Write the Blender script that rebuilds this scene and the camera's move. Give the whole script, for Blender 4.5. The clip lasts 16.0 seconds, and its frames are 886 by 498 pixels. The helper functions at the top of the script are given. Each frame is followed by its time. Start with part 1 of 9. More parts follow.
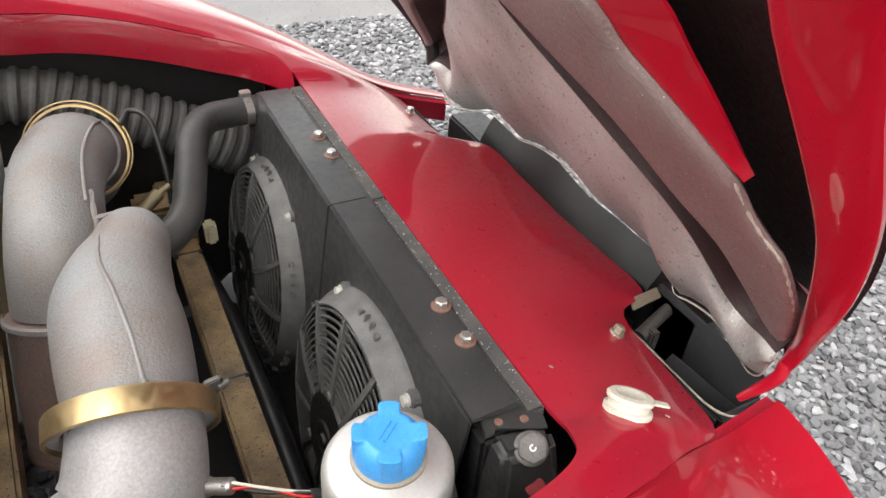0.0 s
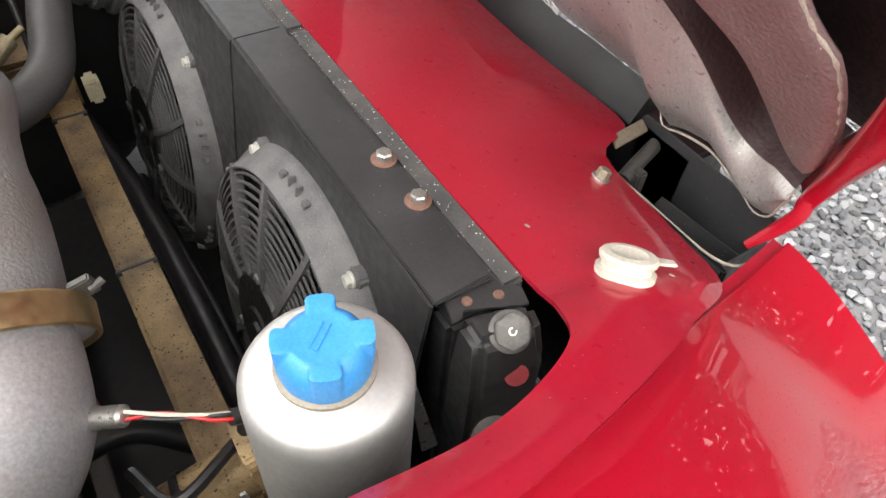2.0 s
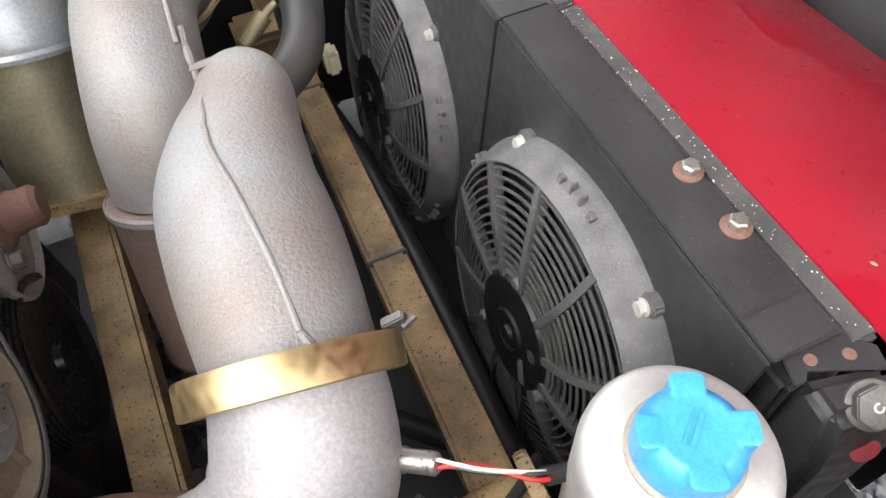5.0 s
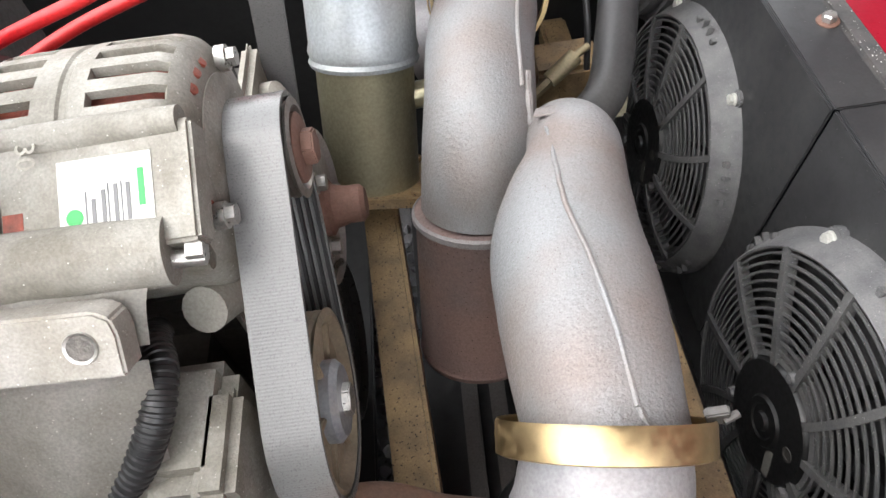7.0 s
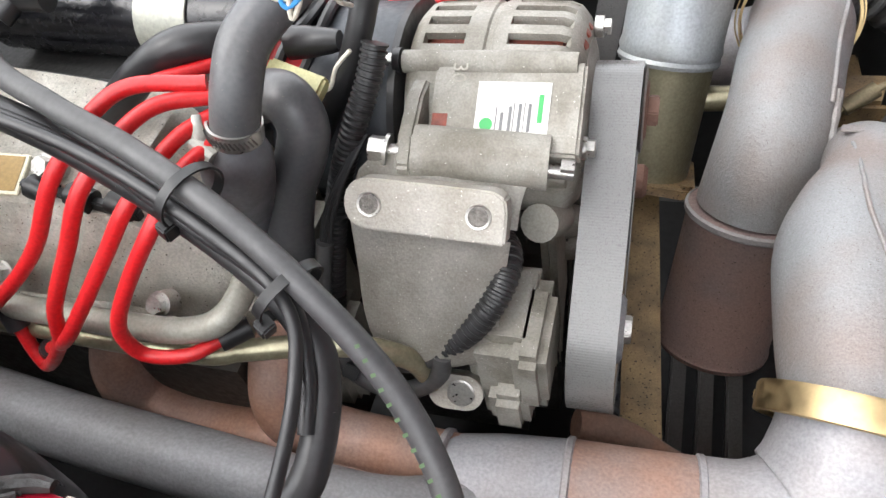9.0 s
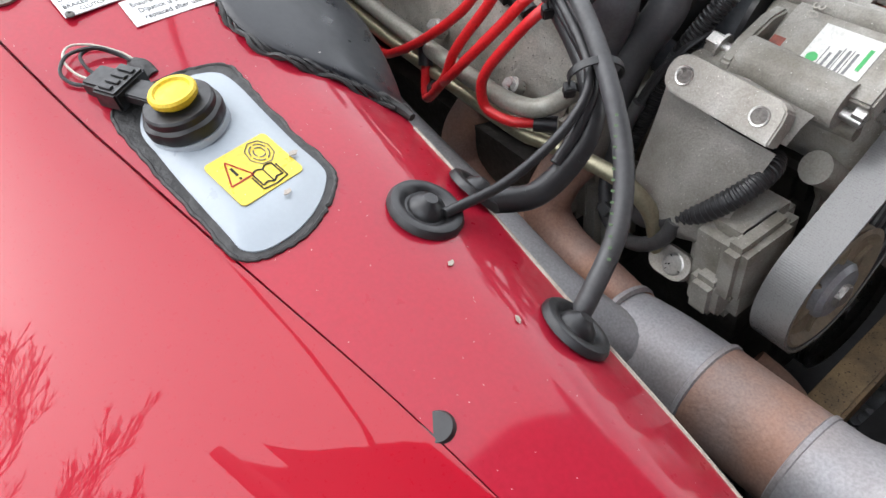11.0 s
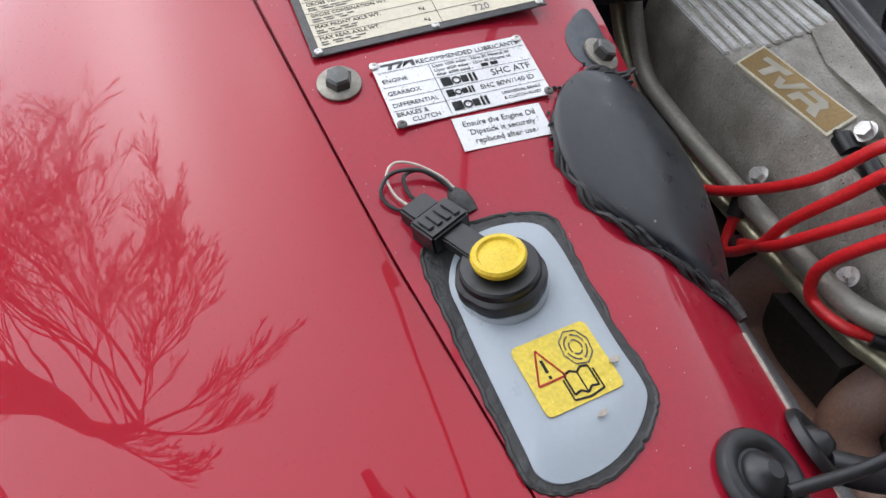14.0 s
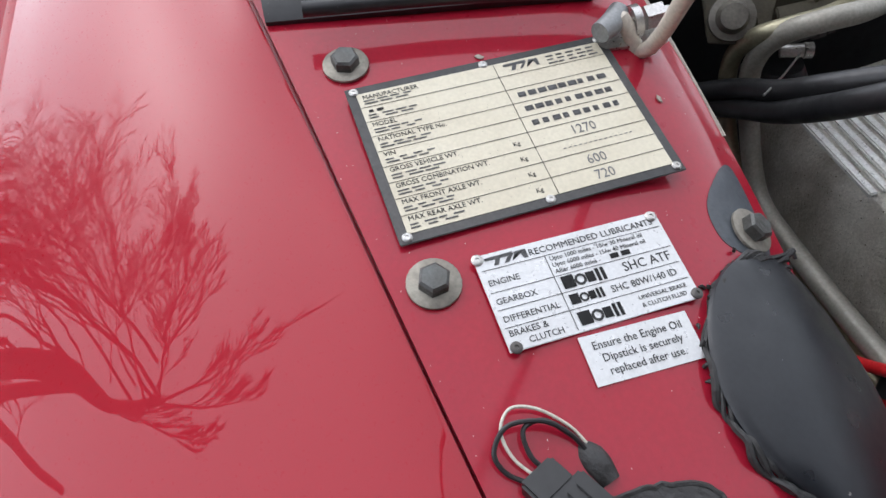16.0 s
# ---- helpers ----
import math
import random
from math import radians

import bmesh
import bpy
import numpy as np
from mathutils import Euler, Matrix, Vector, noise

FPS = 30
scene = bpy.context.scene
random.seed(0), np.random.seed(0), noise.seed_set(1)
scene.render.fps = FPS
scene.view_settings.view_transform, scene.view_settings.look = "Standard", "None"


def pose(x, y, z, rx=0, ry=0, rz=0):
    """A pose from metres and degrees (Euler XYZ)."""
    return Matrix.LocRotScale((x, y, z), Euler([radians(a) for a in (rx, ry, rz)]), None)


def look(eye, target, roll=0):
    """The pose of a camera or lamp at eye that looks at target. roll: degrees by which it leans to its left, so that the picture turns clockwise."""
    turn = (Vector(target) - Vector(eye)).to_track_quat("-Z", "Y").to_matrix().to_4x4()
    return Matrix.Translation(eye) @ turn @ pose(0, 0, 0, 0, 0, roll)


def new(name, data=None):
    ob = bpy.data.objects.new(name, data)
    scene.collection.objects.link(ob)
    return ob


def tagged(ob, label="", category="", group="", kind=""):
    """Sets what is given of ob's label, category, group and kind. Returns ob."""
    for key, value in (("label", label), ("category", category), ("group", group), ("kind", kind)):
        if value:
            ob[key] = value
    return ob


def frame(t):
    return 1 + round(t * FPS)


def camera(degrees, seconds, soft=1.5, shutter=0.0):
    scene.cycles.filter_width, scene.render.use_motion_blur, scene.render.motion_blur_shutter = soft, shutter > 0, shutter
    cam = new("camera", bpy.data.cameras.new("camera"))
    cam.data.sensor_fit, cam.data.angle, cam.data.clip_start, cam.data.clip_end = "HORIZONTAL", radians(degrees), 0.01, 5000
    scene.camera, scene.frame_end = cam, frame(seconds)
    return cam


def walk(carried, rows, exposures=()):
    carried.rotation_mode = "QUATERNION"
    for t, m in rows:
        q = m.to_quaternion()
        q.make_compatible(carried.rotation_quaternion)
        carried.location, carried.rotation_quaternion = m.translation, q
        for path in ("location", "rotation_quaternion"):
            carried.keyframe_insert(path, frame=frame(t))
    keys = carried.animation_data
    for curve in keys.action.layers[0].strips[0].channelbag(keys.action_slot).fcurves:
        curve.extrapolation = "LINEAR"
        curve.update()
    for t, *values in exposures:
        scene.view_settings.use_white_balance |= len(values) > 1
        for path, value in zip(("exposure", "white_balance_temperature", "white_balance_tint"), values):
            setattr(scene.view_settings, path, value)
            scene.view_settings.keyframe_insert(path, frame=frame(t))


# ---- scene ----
cam = camera(65.6, 16.0)
PATH = [
    (0, (-0.217, -0.282, 1.077), (0.575, 1.095, -0.139), 5.0),
    (0.5, (-0.175, -0.241, 1.028), (0.596, 1.056, -0.284), 5.0),
    (1, (-0.142, -0.218, 0.992), (0.633, 0.984, -0.406), 5.4),
    (1.5, (-0.139, -0.2, 0.988), (0.649, 0.911, -0.478), 5.6),
    (2, (-0.159, -0.194, 0.98), (0.627, 0.85, -0.533), 5.8),
    (2.5, (-0.196, -0.202, 0.983), (0.565, 0.797, -0.573), 5.8),
    (3, (-0.23, -0.197, 0.985), (0.503, 0.788, -0.594), 5.4),
    (3.2, (-0.242, -0.192, 0.986), (0.492, 0.783, -0.599), 5.7),
    (5.3, (-0.214, -0.056, 0.977), (0.066, 1.062, -0.657), -7.7),
    (5.5, (-0.222, -0.048, 0.979), (0.016, 1.085, -0.651), -8.1),
    (6, (-0.238, -0.027, 0.989), (-0.103, 1.14, -0.63), -9.1),
    (6.5, (-0.267, -0.02, 1.012), (-0.233, 1.166, -0.598), -10.1),
    (7, (-0.314, -0.027, 1.031), (-0.386, 1.169, -0.57), -10.8),
    (7.5, (-0.341, -0.024, 1.038), (-0.526, 1.186, -0.544), -11.7),
    (8, (-0.369, -0.039, 1.041), (-0.696, 1.174, -0.514), -13.4),
    (8.5, (-0.388, -0.064, 1.058), (-0.842, 1.148, -0.467), -14.3),
    (9, (-0.394, -0.124, 1.076), (-0.956, 1.061, -0.434), -14.3),
    (9.5, (-0.382, -0.181, 1.083), (-1.151, 0.919, -0.4), -15.2),
    (9.7, (-0.374, -0.197, 1.084), (-1.242, 0.852, -0.38), -15.1),
    (11.8, (-0.218, -0.271, 1.095), (-1.574, 0.203, -0.296), -9.1),
    (12, (-0.235, -0.273, 1.095), (-1.614, 0.172, -0.283), -9.1),
    (12.5, (-0.281, -0.273, 1.1), (-1.699, 0.105, -0.259), -8.6),
    (13, (-0.312, -0.279, 1.114), (-1.767, 0.043, -0.22), -8.0),
    (13.5, (-0.359, -0.283, 1.125), (-1.837, -0.009, -0.194), -7.9),
    (14, (-0.398, -0.278, 1.128), (-1.888, -0.034, -0.184), -7.8),
    (14.5, (-0.439, -0.273, 1.133), (-1.943, -0.053, -0.168), -7.8),
    (15, (-0.475, -0.283, 1.143), (-1.982, -0.073, -0.154), -7.7),
    (15.5, (-0.509, -0.285, 1.153), (-2.017, -0.084, -0.145), -7.7),
    (16, (-0.553, -0.289, 1.163), (-2.065, -0.092, -0.131), -7.5),
]
# the camera opens up over the dark engine and stops down over the wing
EXPOSURES = [(0, 1.93, 6950, 10), (1.2, 2.14, 6950, 10), (3.2, 2.06, 6950, 10), (5.3, 2.5, 6650, 10), (7.4, 2.3, 6550, 10), (9.7, 2.05, 6450, 10), (11.8, 1.42, 6200, 11), (16, 0.94, 6100, 12)]
walk(cam, [(t, look(eye, target, roll)) for t, eye, target, roll in PATH], EXPOSURES)


# ---- light ----
world = bpy.data.worlds.new("overcast_sky")
scene.world = world
world.use_nodes = True
wn, wl = world.node_tree.nodes, world.node_tree.links
sky = wn.new("ShaderNodeTexSky")
sky.sky_type, sky.sun_disc = "NISHITA", False
sky.sun_elevation, sky.sun_rotation = radians(57), radians(230)
sky.dust_density, sky.air_density = 1.5, 1.5
pale = wn.new("ShaderNodeHueSaturation")
pale.inputs["Saturation"].default_value = 0.22
wl.new(sky.outputs[0], pale.inputs["Color"])
wl.new(pale.outputs[0], wn["Background"].inputs[0])
wn["Background"].inputs[1].default_value = 0.15
sun = new("sun", bpy.data.lights.new("sun", "SUN"))
sun.data.energy, sun.data.angle, sun.data.color = 1.1, radians(160), (1.0, 0.98, 0.95)
sun.matrix_world = look((-2.7, -0.7, 2.5), (0, 0, 0))

# ---- materials ----
def nodes_of(name):
    m = bpy.data.materials.new(name)
    m.use_nodes = True
    t = m.node_tree
    return m, t.nodes, t.links, t.nodes["Principled BSDF"]


def surface(name, base, other=None, rough=0.5, metal=0.0, grain=60.0, blotch=9.0, bump=0.15, coat=0.0, rough_var=0.12,
            speck=None, speck_scale=260.0, speck_size=0.16, mix=0.6, ior=1.5, coat_rough=0.03, mottle=0.13):
    """A worn surface: two base colours mixed by blotches, fine grain, uneven gloss, and specks of dust or rust."""
    m, n, l, b = nodes_of(name)
    geo = n.new("ShaderNodeTexCoord")
    big, fine = n.new("ShaderNodeTexNoise"), n.new("ShaderNodeTexNoise")
    big.inputs["Scale"].default_value, big.inputs["Detail"].default_value = blotch, 6
    fine.inputs["Scale"].default_value, fine.inputs["Detail"].default_value = grain, 8
    info = n.new("ShaderNodeObjectInfo")
    shift = n.new("ShaderNodeVectorMath")
    shift.operation = "MULTIPLY_ADD"
    comb = n.new("ShaderNodeCombineXYZ")
    l.new(info.outputs["Random"], comb.inputs[0])
    l.new(comb.outputs[0], shift.inputs[0])
    shift.inputs[1].default_value = (7, 5, 3)
    l.new(geo.outputs["Object"], shift.inputs[2])
    l.new(shift.outputs[0], big.inputs["Vector"])
    l.new(shift.outputs[0], fine.inputs["Vector"])
    ramp = n.new("ShaderNodeValToRGB")
    ramp.color_ramp.elements[0].position, ramp.color_ramp.elements[1].position = 0.35, 0.68
    l.new(big.outputs["Fac"], ramp.inputs[0])
    blend = n.new("ShaderNodeMix")
    blend.data_type = "RGBA"
    blend.inputs["A"].default_value = (*base, 1)
    blend.inputs["B"].default_value = (*(other or base), 1)
    weight = n.new("ShaderNodeMath")
    weight.operation = "MULTIPLY"
    weight.inputs[1].default_value = mix
    l.new(ramp.outputs[0], weight.inputs[0])
    l.new(weight.outputs[0], blend.inputs["Factor"])
    colour = blend.outputs["Result"]
    if speck:
        vor = n.new("ShaderNodeTexVoronoi")
        vor.inputs["Scale"].default_value = speck_scale
        l.new(shift.outputs[0], vor.inputs["Vector"])
        near = n.new("ShaderNodeMath")
        near.operation = "LESS_THAN"
        near.inputs[1].default_value = speck_size
        l.new(vor.outputs["Distance"], near.inputs[0])
        gate = n.new("ShaderNodeMath")
        gate.operation = "GREATER_THAN"
        gate.inputs[1].default_value = 0.56
        l.new(fine.outputs["Fac"], gate.inputs[0])
        both = n.new("ShaderNodeMath")
        both.operation = "MULTIPLY"
        l.new(near.outputs[0], both.inputs[0])
        l.new(gate.outputs[0], both.inputs[1])
        dots = n.new("ShaderNodeMix")
        dots.data_type = "RGBA"
        l.new(both.outputs[0], dots.inputs["Factor"])
        l.new(colour, dots.inputs["A"])
        dots.inputs["B"].default_value = (*speck, 1)
        colour = dots.outputs["Result"]
    if mottle and bump:
        dust = n.new("ShaderNodeTexNoise")
        dust.inputs["Scale"].default_value, dust.inputs["Detail"].default_value = max(grain * 2.2, 350), 5
        l.new(shift.outputs[0], dust.inputs["Vector"])
        shade = n.new("ShaderNodeMapRange")
        shade.inputs["From Min"].default_value, shade.inputs["From Max"].default_value = 0.32, 0.68
        shade.inputs["To Min"].default_value, shade.inputs["To Max"].default_value = 1 - mottle, 1 + mottle
        l.new(dust.outputs["Fac"], shade.inputs["Value"])
        grainy = n.new("ShaderNodeVectorMath")
        grainy.operation = "SCALE"
        l.new(colour, grainy.inputs[0])
        l.new(shade.outputs[0], grainy.inputs["Scale"])
        colour = grainy.outputs[0]
    l.new(colour, b.inputs["Base Color"])
    r = n.new("ShaderNodeMapRange")
    r.inputs["To Min"].default_value, r.inputs["To Max"].default_value = max(rough - rough_var, 0.02), min(rough + rough_var, 1)
    r.inputs["From Min"].default_value, r.inputs["From Max"].default_value = 0.3, 0.7
    l.new(fine.outputs["Fac"], r.inputs["Value"])
    l.new(r.outputs[0], b.inputs["Roughness"])
    b.inputs["Metallic"].default_value = metal
    b.inputs["IOR"].default_value = ior
    if coat:
        b.inputs["Coat Weight"].default_value, b.inputs["Coat Roughness"].default_value = coat, coat_rough
    if bump:
        bp = n.new("ShaderNodeBump")
        bp.inputs["Strength"].default_value, bp.inputs["Distance"].default_value = bump, 0.002
        l.new(fine.outputs["Fac"], bp.inputs["Height"])
        l.new(bp.outputs[0], b.inputs["Normal"])
    return m


PAINT = surface("red_paint", (0.34, 0.004, 0.016), (0.31, 0.005, 0.018), rough=0.32, grain=500, blotch=4, bump=0.0, coat=1.0, rough_var=0.06, coat_rough=0.004)
PAINT_DUSTY = surface("dusty_red_paint", (0.35, 0.008, 0.024), (0.30, 0.013, 0.031), rough=0.38, grain=120, blotch=11, bump=0.01, coat=0.9, coat_rough=0.07, mottle=0.06,
                      speck=(0.62, 0.42, 0.42), speck_scale=230, speck_size=0.07)
for m in (PAINT, PAINT_DUSTY):
    m.node_tree.nodes["Principled BSDF"].inputs["Specular IOR Level"].default_value = 0.12
    m.node_tree.nodes["Principled BSDF"].inputs["Coat IOR"].default_value = 1.42
BLACK_SATIN = surface("black_satin_metal", (0.026, 0.026, 0.0275), (0.053, 0.053, 0.053), rough=0.40, grain=90, blotch=14, bump=0.05,
                      speck=(0.35, 0.34, 0.32), speck_scale=230, speck_size=0.07)
BLACK_PLASTIC = surface("black_plastic", (0.007, 0.007, 0.0075), (0.012, 0.012, 0.012), rough=0.42, grain=200, bump=0.05)
BLACK_RUBBER = surface("black_rubber", (0.014, 0.014, 0.0152), (0.030, 0.029, 0.029), rough=0.40, grain=120, bump=0.1, speck=(0.16, 0.155, 0.15), speck_scale=300, speck_size=0.07)
GREY_RUBBER = surface("grey_dusty_rubber", (0.040, 0.040, 0.042), (0.075, 0.073, 0.070), rough=0.48, grain=110, bump=0.12)
FAN_GREY = surface("dusty_fan_plastic", (0.065, 0.065, 0.066), (0.12, 0.118, 0.114), rough=0.6, grain=260, blotch=30, bump=0.2,
                   speck=(0.3, 0.29, 0.28), speck_scale=500, speck_size=0.2)
FAN_RIM = surface("weathered_fan_rim", (0.095, 0.095, 0.097), (0.19, 0.187, 0.182), rough=0.65, grain=420, blotch=40, bump=0.4, speck=(0.32, 0.31, 0.3), speck_scale=420, speck_size=0.16)
PIPE_SILVER = surface("heat_resistant_silver", (0.265, 0.27, 0.275), (0.235, 0.19, 0.17), rough=0.52, metal=0.25, grain=380, blotch=13, bump=0.5,
                      speck=(0.17, 0.145, 0.135), speck_scale=520, speck_size=0.2, mix=0.85)
PIPE_RUST = surface("rust_tinted_pipe", (0.38, 0.21, 0.145), (0.25, 0.235, 0.235), rough=0.6, metal=0.3, grain=200, blotch=16, bump=0.3)
PIPE_GREY = surface("grey_steel_pipe", (0.34, 0.34, 0.355), (0.32, 0.27, 0.245), rough=0.5, metal=0.25, grain=200, blotch=12, bump=0.25)
RAIL = surface("passivated_steel", (0.36, 0.25, 0.125), (0.13, 0.09, 0.055), rough=0.55, metal=0.25, grain=300, blotch=25, bump=0.35,
               speck=(0.05, 0.036, 0.025), speck_scale=330, speck_size=0.32, mix=0.9)
BRASS = surface("worn_brass", (0.60, 0.45, 0.24), (0.42, 0.32, 0.19), rough=0.42, metal=1.0, grain=150, blotch=40, bump=0.06, mix=0.35, mottle=0.04)
ALU = surface("brushed_aluminium", (0.62, 0.61, 0.58), (0.5, 0.49, 0.47), rough=0.34, metal=0.9, grain=160, blotch=20, bump=0.06)
ZINC = surface("zinc_tube", (0.42, 0.45, 0.47), (0.36, 0.36, 0.31), rough=0.46, metal=0.45, grain=120, blotch=14, bump=0.08)
ZINC_YELLOW = surface("yellow_zinc_tube", (0.36, 0.33, 0.22), (0.3, 0.28, 0.2), rough=0.4, metal=0.7, grain=120, blotch=14, bump=0.12)
CAST = surface("cast_alloy", (0.34, 0.325, 0.29), (0.15, 0.135, 0.105), rough=0.6, metal=0.2, grain=320, blotch=30, bump=0.4,
               speck=(0.60, 0.58, 0.53), speck_scale=330, speck_size=0.14, mix=0.85)
CAST_DIRTY = surface("dirty_cast_alloy", (0.42, 0.40, 0.35), (0.24, 0.22, 0.18), rough=0.62, metal=0.3, grain=260, blotch=18, bump=0.4)
STEEL = surface("plated_steel", (0.55, 0.54, 0.52), (0.4, 0.38, 0.34), rough=0.36, metal=0.9, grain=300, bump=0.05)
DARK_STEEL = surface("dark_steel", (0.12, 0.115, 0.11), (0.08, 0.07, 0.06), rough=0.5, metal=0.6, grain=200, bump=0.15)
SOOTY = surface("sooty_steel_pipe", (0.30, 0.30, 0.31), (0.20, 0.185, 0.18), rough=0.6, metal=0.2, grain=200, blotch=14, bump=0.25)
RUSTY = surface("rusty_iron", (0.20, 0.105, 0.078), (0.13, 0.075, 0.055), rough=0.75, metal=0.1, grain=220, bump=0.4)
BLUE = surface("blue_plastic", (0.035, 0.27, 0.64), (0.06, 0.31, 0.66), rough=0.45, grain=300, bump=0.04)
RED_RUBBER = surface("red_silicone", (0.55, 0.012, 0.016), (0.5, 0.02, 0.02), rough=0.4, grain=200, bump=0.05)
YELLOW = surface("yellow_plastic", (0.66, 0.47, 0.02), (0.60, 0.42, 0.02), rough=0.5, grain=300, bump=0.05, speck=(0.3, 0.22, 0.03), speck_scale=400, speck_size=0.08)
WHITE_PLASTIC = surface("white_plastic", (0.58, 0.56, 0.48), (0.52, 0.49, 0.40), rough=0.45, grain=200, bump=0.05)
MILKY = surface("milky_plastic", (0.36, 0.40, 0.43), (0.29, 0.33, 0.37), rough=0.38, grain=60, blotch=18, bump=0.08, mottle=0.02)
TAR = surface("black_sealant", (0.02, 0.02, 0.02), (0.05, 0.048, 0.045), rough=0.55, grain=160, bump=0.9)
SILVER_GLASS = surface("silvered_fibreglass", (0.50, 0.51, 0.495), (0.25, 0.225, 0.21), rough=0.36, metal=0.35, grain=150, blotch=7, bump=0.7,
                       speck=(0.8, 0.78, 0.76), speck_scale=200, speck_size=0.1, mix=0.9)
MAUVE_GLASS = surface("red_tinted_fibreglass", (0.18, 0.125, 0.12), (0.25, 0.215, 0.205), rough=0.42, metal=0.2, grain=260, blotch=10, bump=0.7,
                      speck=(0.7, 0.6, 0.6), speck_scale=200, speck_size=0.12)
fibre = SILVER_GLASS.node_tree
lay, strand, strand_bump = fibre.nodes.new("ShaderNodeMapping"), fibre.nodes.new("ShaderNodeTexNoise"), fibre.nodes.new("ShaderNodeBump")
lay.inputs["Rotation"].default_value, lay.inputs["Scale"].default_value = (0.5, 0.0, 0.3), (40, 420, 90)
strand.inputs["Scale"].default_value, strand.inputs["Detail"].default_value = 1.0, 4
where = fibre.nodes.new("ShaderNodeTexCoord")
fibre.links.new(where.outputs["Object"], lay.inputs[0])
fibre.links.new(lay.outputs[0], strand.inputs["Vector"])
fibre.links.new(strand.outputs["Fac"], strand_bump.inputs["Height"])
strand_bump.inputs["Strength"].default_value, strand_bump.inputs["Distance"].default_value = 0.8, 0.0012
fibre.links.new(strand_bump.outputs[0], fibre.nodes["Principled BSDF"].inputs["Normal"])
BARE_EDGE = surface("bare_fibreglass_edge", (0.42, 0.38, 0.32), (0.22, 0.17, 0.14), rough=0.7, grain=300, blotch=60, bump=0.5)
CREAM = surface("cream_plate", (0.66, 0.61, 0.47), (0.56, 0.50, 0.37), rough=0.4, grain=200, blotch=22, bump=0.05, mottle=0.05, speck=(0.3, 0.27, 0.2), speck_scale=420, speck_size=0.1)
SILVER_PLATE = surface("silver_plate", (0.66, 0.665, 0.66), (0.56, 0.56, 0.55), rough=0.36, metal=0.35, grain=240, blotch=30, bump=0.05, mottle=0.05, speck=(0.35, 0.33, 0.3), speck_scale=420, speck_size=0.08)
INK = surface("black_ink", (0.02, 0.02, 0.02), rough=0.6, bump=0.0)
INK_GREY = surface("grey_ink", (0.16, 0.16, 0.16), rough=0.6, bump=0.0)


# ---- mesh tools ----
def world_of(ob):
    v = Vector((0, 0, 0))
    while ob is not None:
        v += ob.location
        ob = ob.parent
    return v


def thing(name, label, category, at=(0, 0, 0), group="", kind=""):
    ob = new(name)
    ob.location = at
    ob.empty_display_size = 0.05
    return tagged(ob, label, category, group, kind)


def finish(bm, name, material, angle=38):
    bmesh.ops.recalc_face_normals(bm, faces=bm.faces)
    me = bpy.data.meshes.new(name)
    bm.to_mesh(me)
    bm.free()
    for p in me.polygons:
        p.use_smooth = True
    me.set_sharp_from_angle(angle=radians(angle))
    me.materials.append(material)
    return me


def part(name, bm, material, parent=None, label="", angle=38):
    """Links a bmesh, given in world coordinates, as one mesh under a thing or a part."""
    if parent is not None:
        bm.transform(Matrix.Translation(-world_of(parent)))
    ob = new(name, finish(bm, name, material, angle))
    ob.parent = parent
    if label:
        ob["label"] = label
    return ob


def single(name, bm, material, label, category, group="", kind="", angle=38):
    """A thing of one mesh, with its origin at its base."""
    zs = [v.co for v in bm.verts]
    c = Vector((sum(v.x for v in zs) / len(zs), sum(v.y for v in zs) / len(zs), min(v.z for v in zs)))
    bm.transform(Matrix.Translation(-c))
    ob = new(name, finish(bm, name, material, angle))
    ob.location = c
    return tagged(ob, label, category, group, kind)


def frame_of(axis, hint=(0, 0, 1)):
    z = Vector(axis).normalized()
    x = Vector(hint) - z * Vector(hint).dot(z)
    if x.length < 1e-4:
        x = Vector((1, 0, 0)) - z * z.x
    x.normalize()
    return Matrix((x, z.cross(x), z)).transposed().to_4x4()


def spline(points, per=8, closed=False):
    """Catmull-Rom through points of any dimension."""
    p = [np.array(q, float) for q in points]
    n = len(p)
    out = []
    for i in range(n if closed else n - 1):
        if closed:
            a, b, c, d = p[i - 1], p[i], p[(i + 1) % n], p[(i + 2) % n]
        else:
            b, c = p[i], p[i + 1]
            a = p[i - 1] if i else 2 * b - c
            d = p[i + 2] if i + 2 < n else 2 * c - b
        for k in range(per):
            s = k / per
            out.append(0.5 * (2 * b + (c - a) * s + (2 * a - 5 * b + 4 * c - d) * s * s + (3 * b - a - 3 * c + d) * s ** 3))
    if not closed:
        out.append(p[-1])
    return out


def add_grid(bm, rows, close_u=False, close_v=False):
    """Faces between rows of points."""
    vs = [[bm.verts.new(tuple(float(c) for c in q)) for q in r] for r in rows]
    m, n = len(vs), len(vs[0])
    for i in range(m if close_u else m - 1):
        for j in range(n if close_v else n - 1):
            q = (vs[i][j], vs[i][(j + 1) % n], vs[(i + 1) % m][(j + 1) % n], vs[(i + 1) % m][j])
            bm.faces.new(q)
    return vs


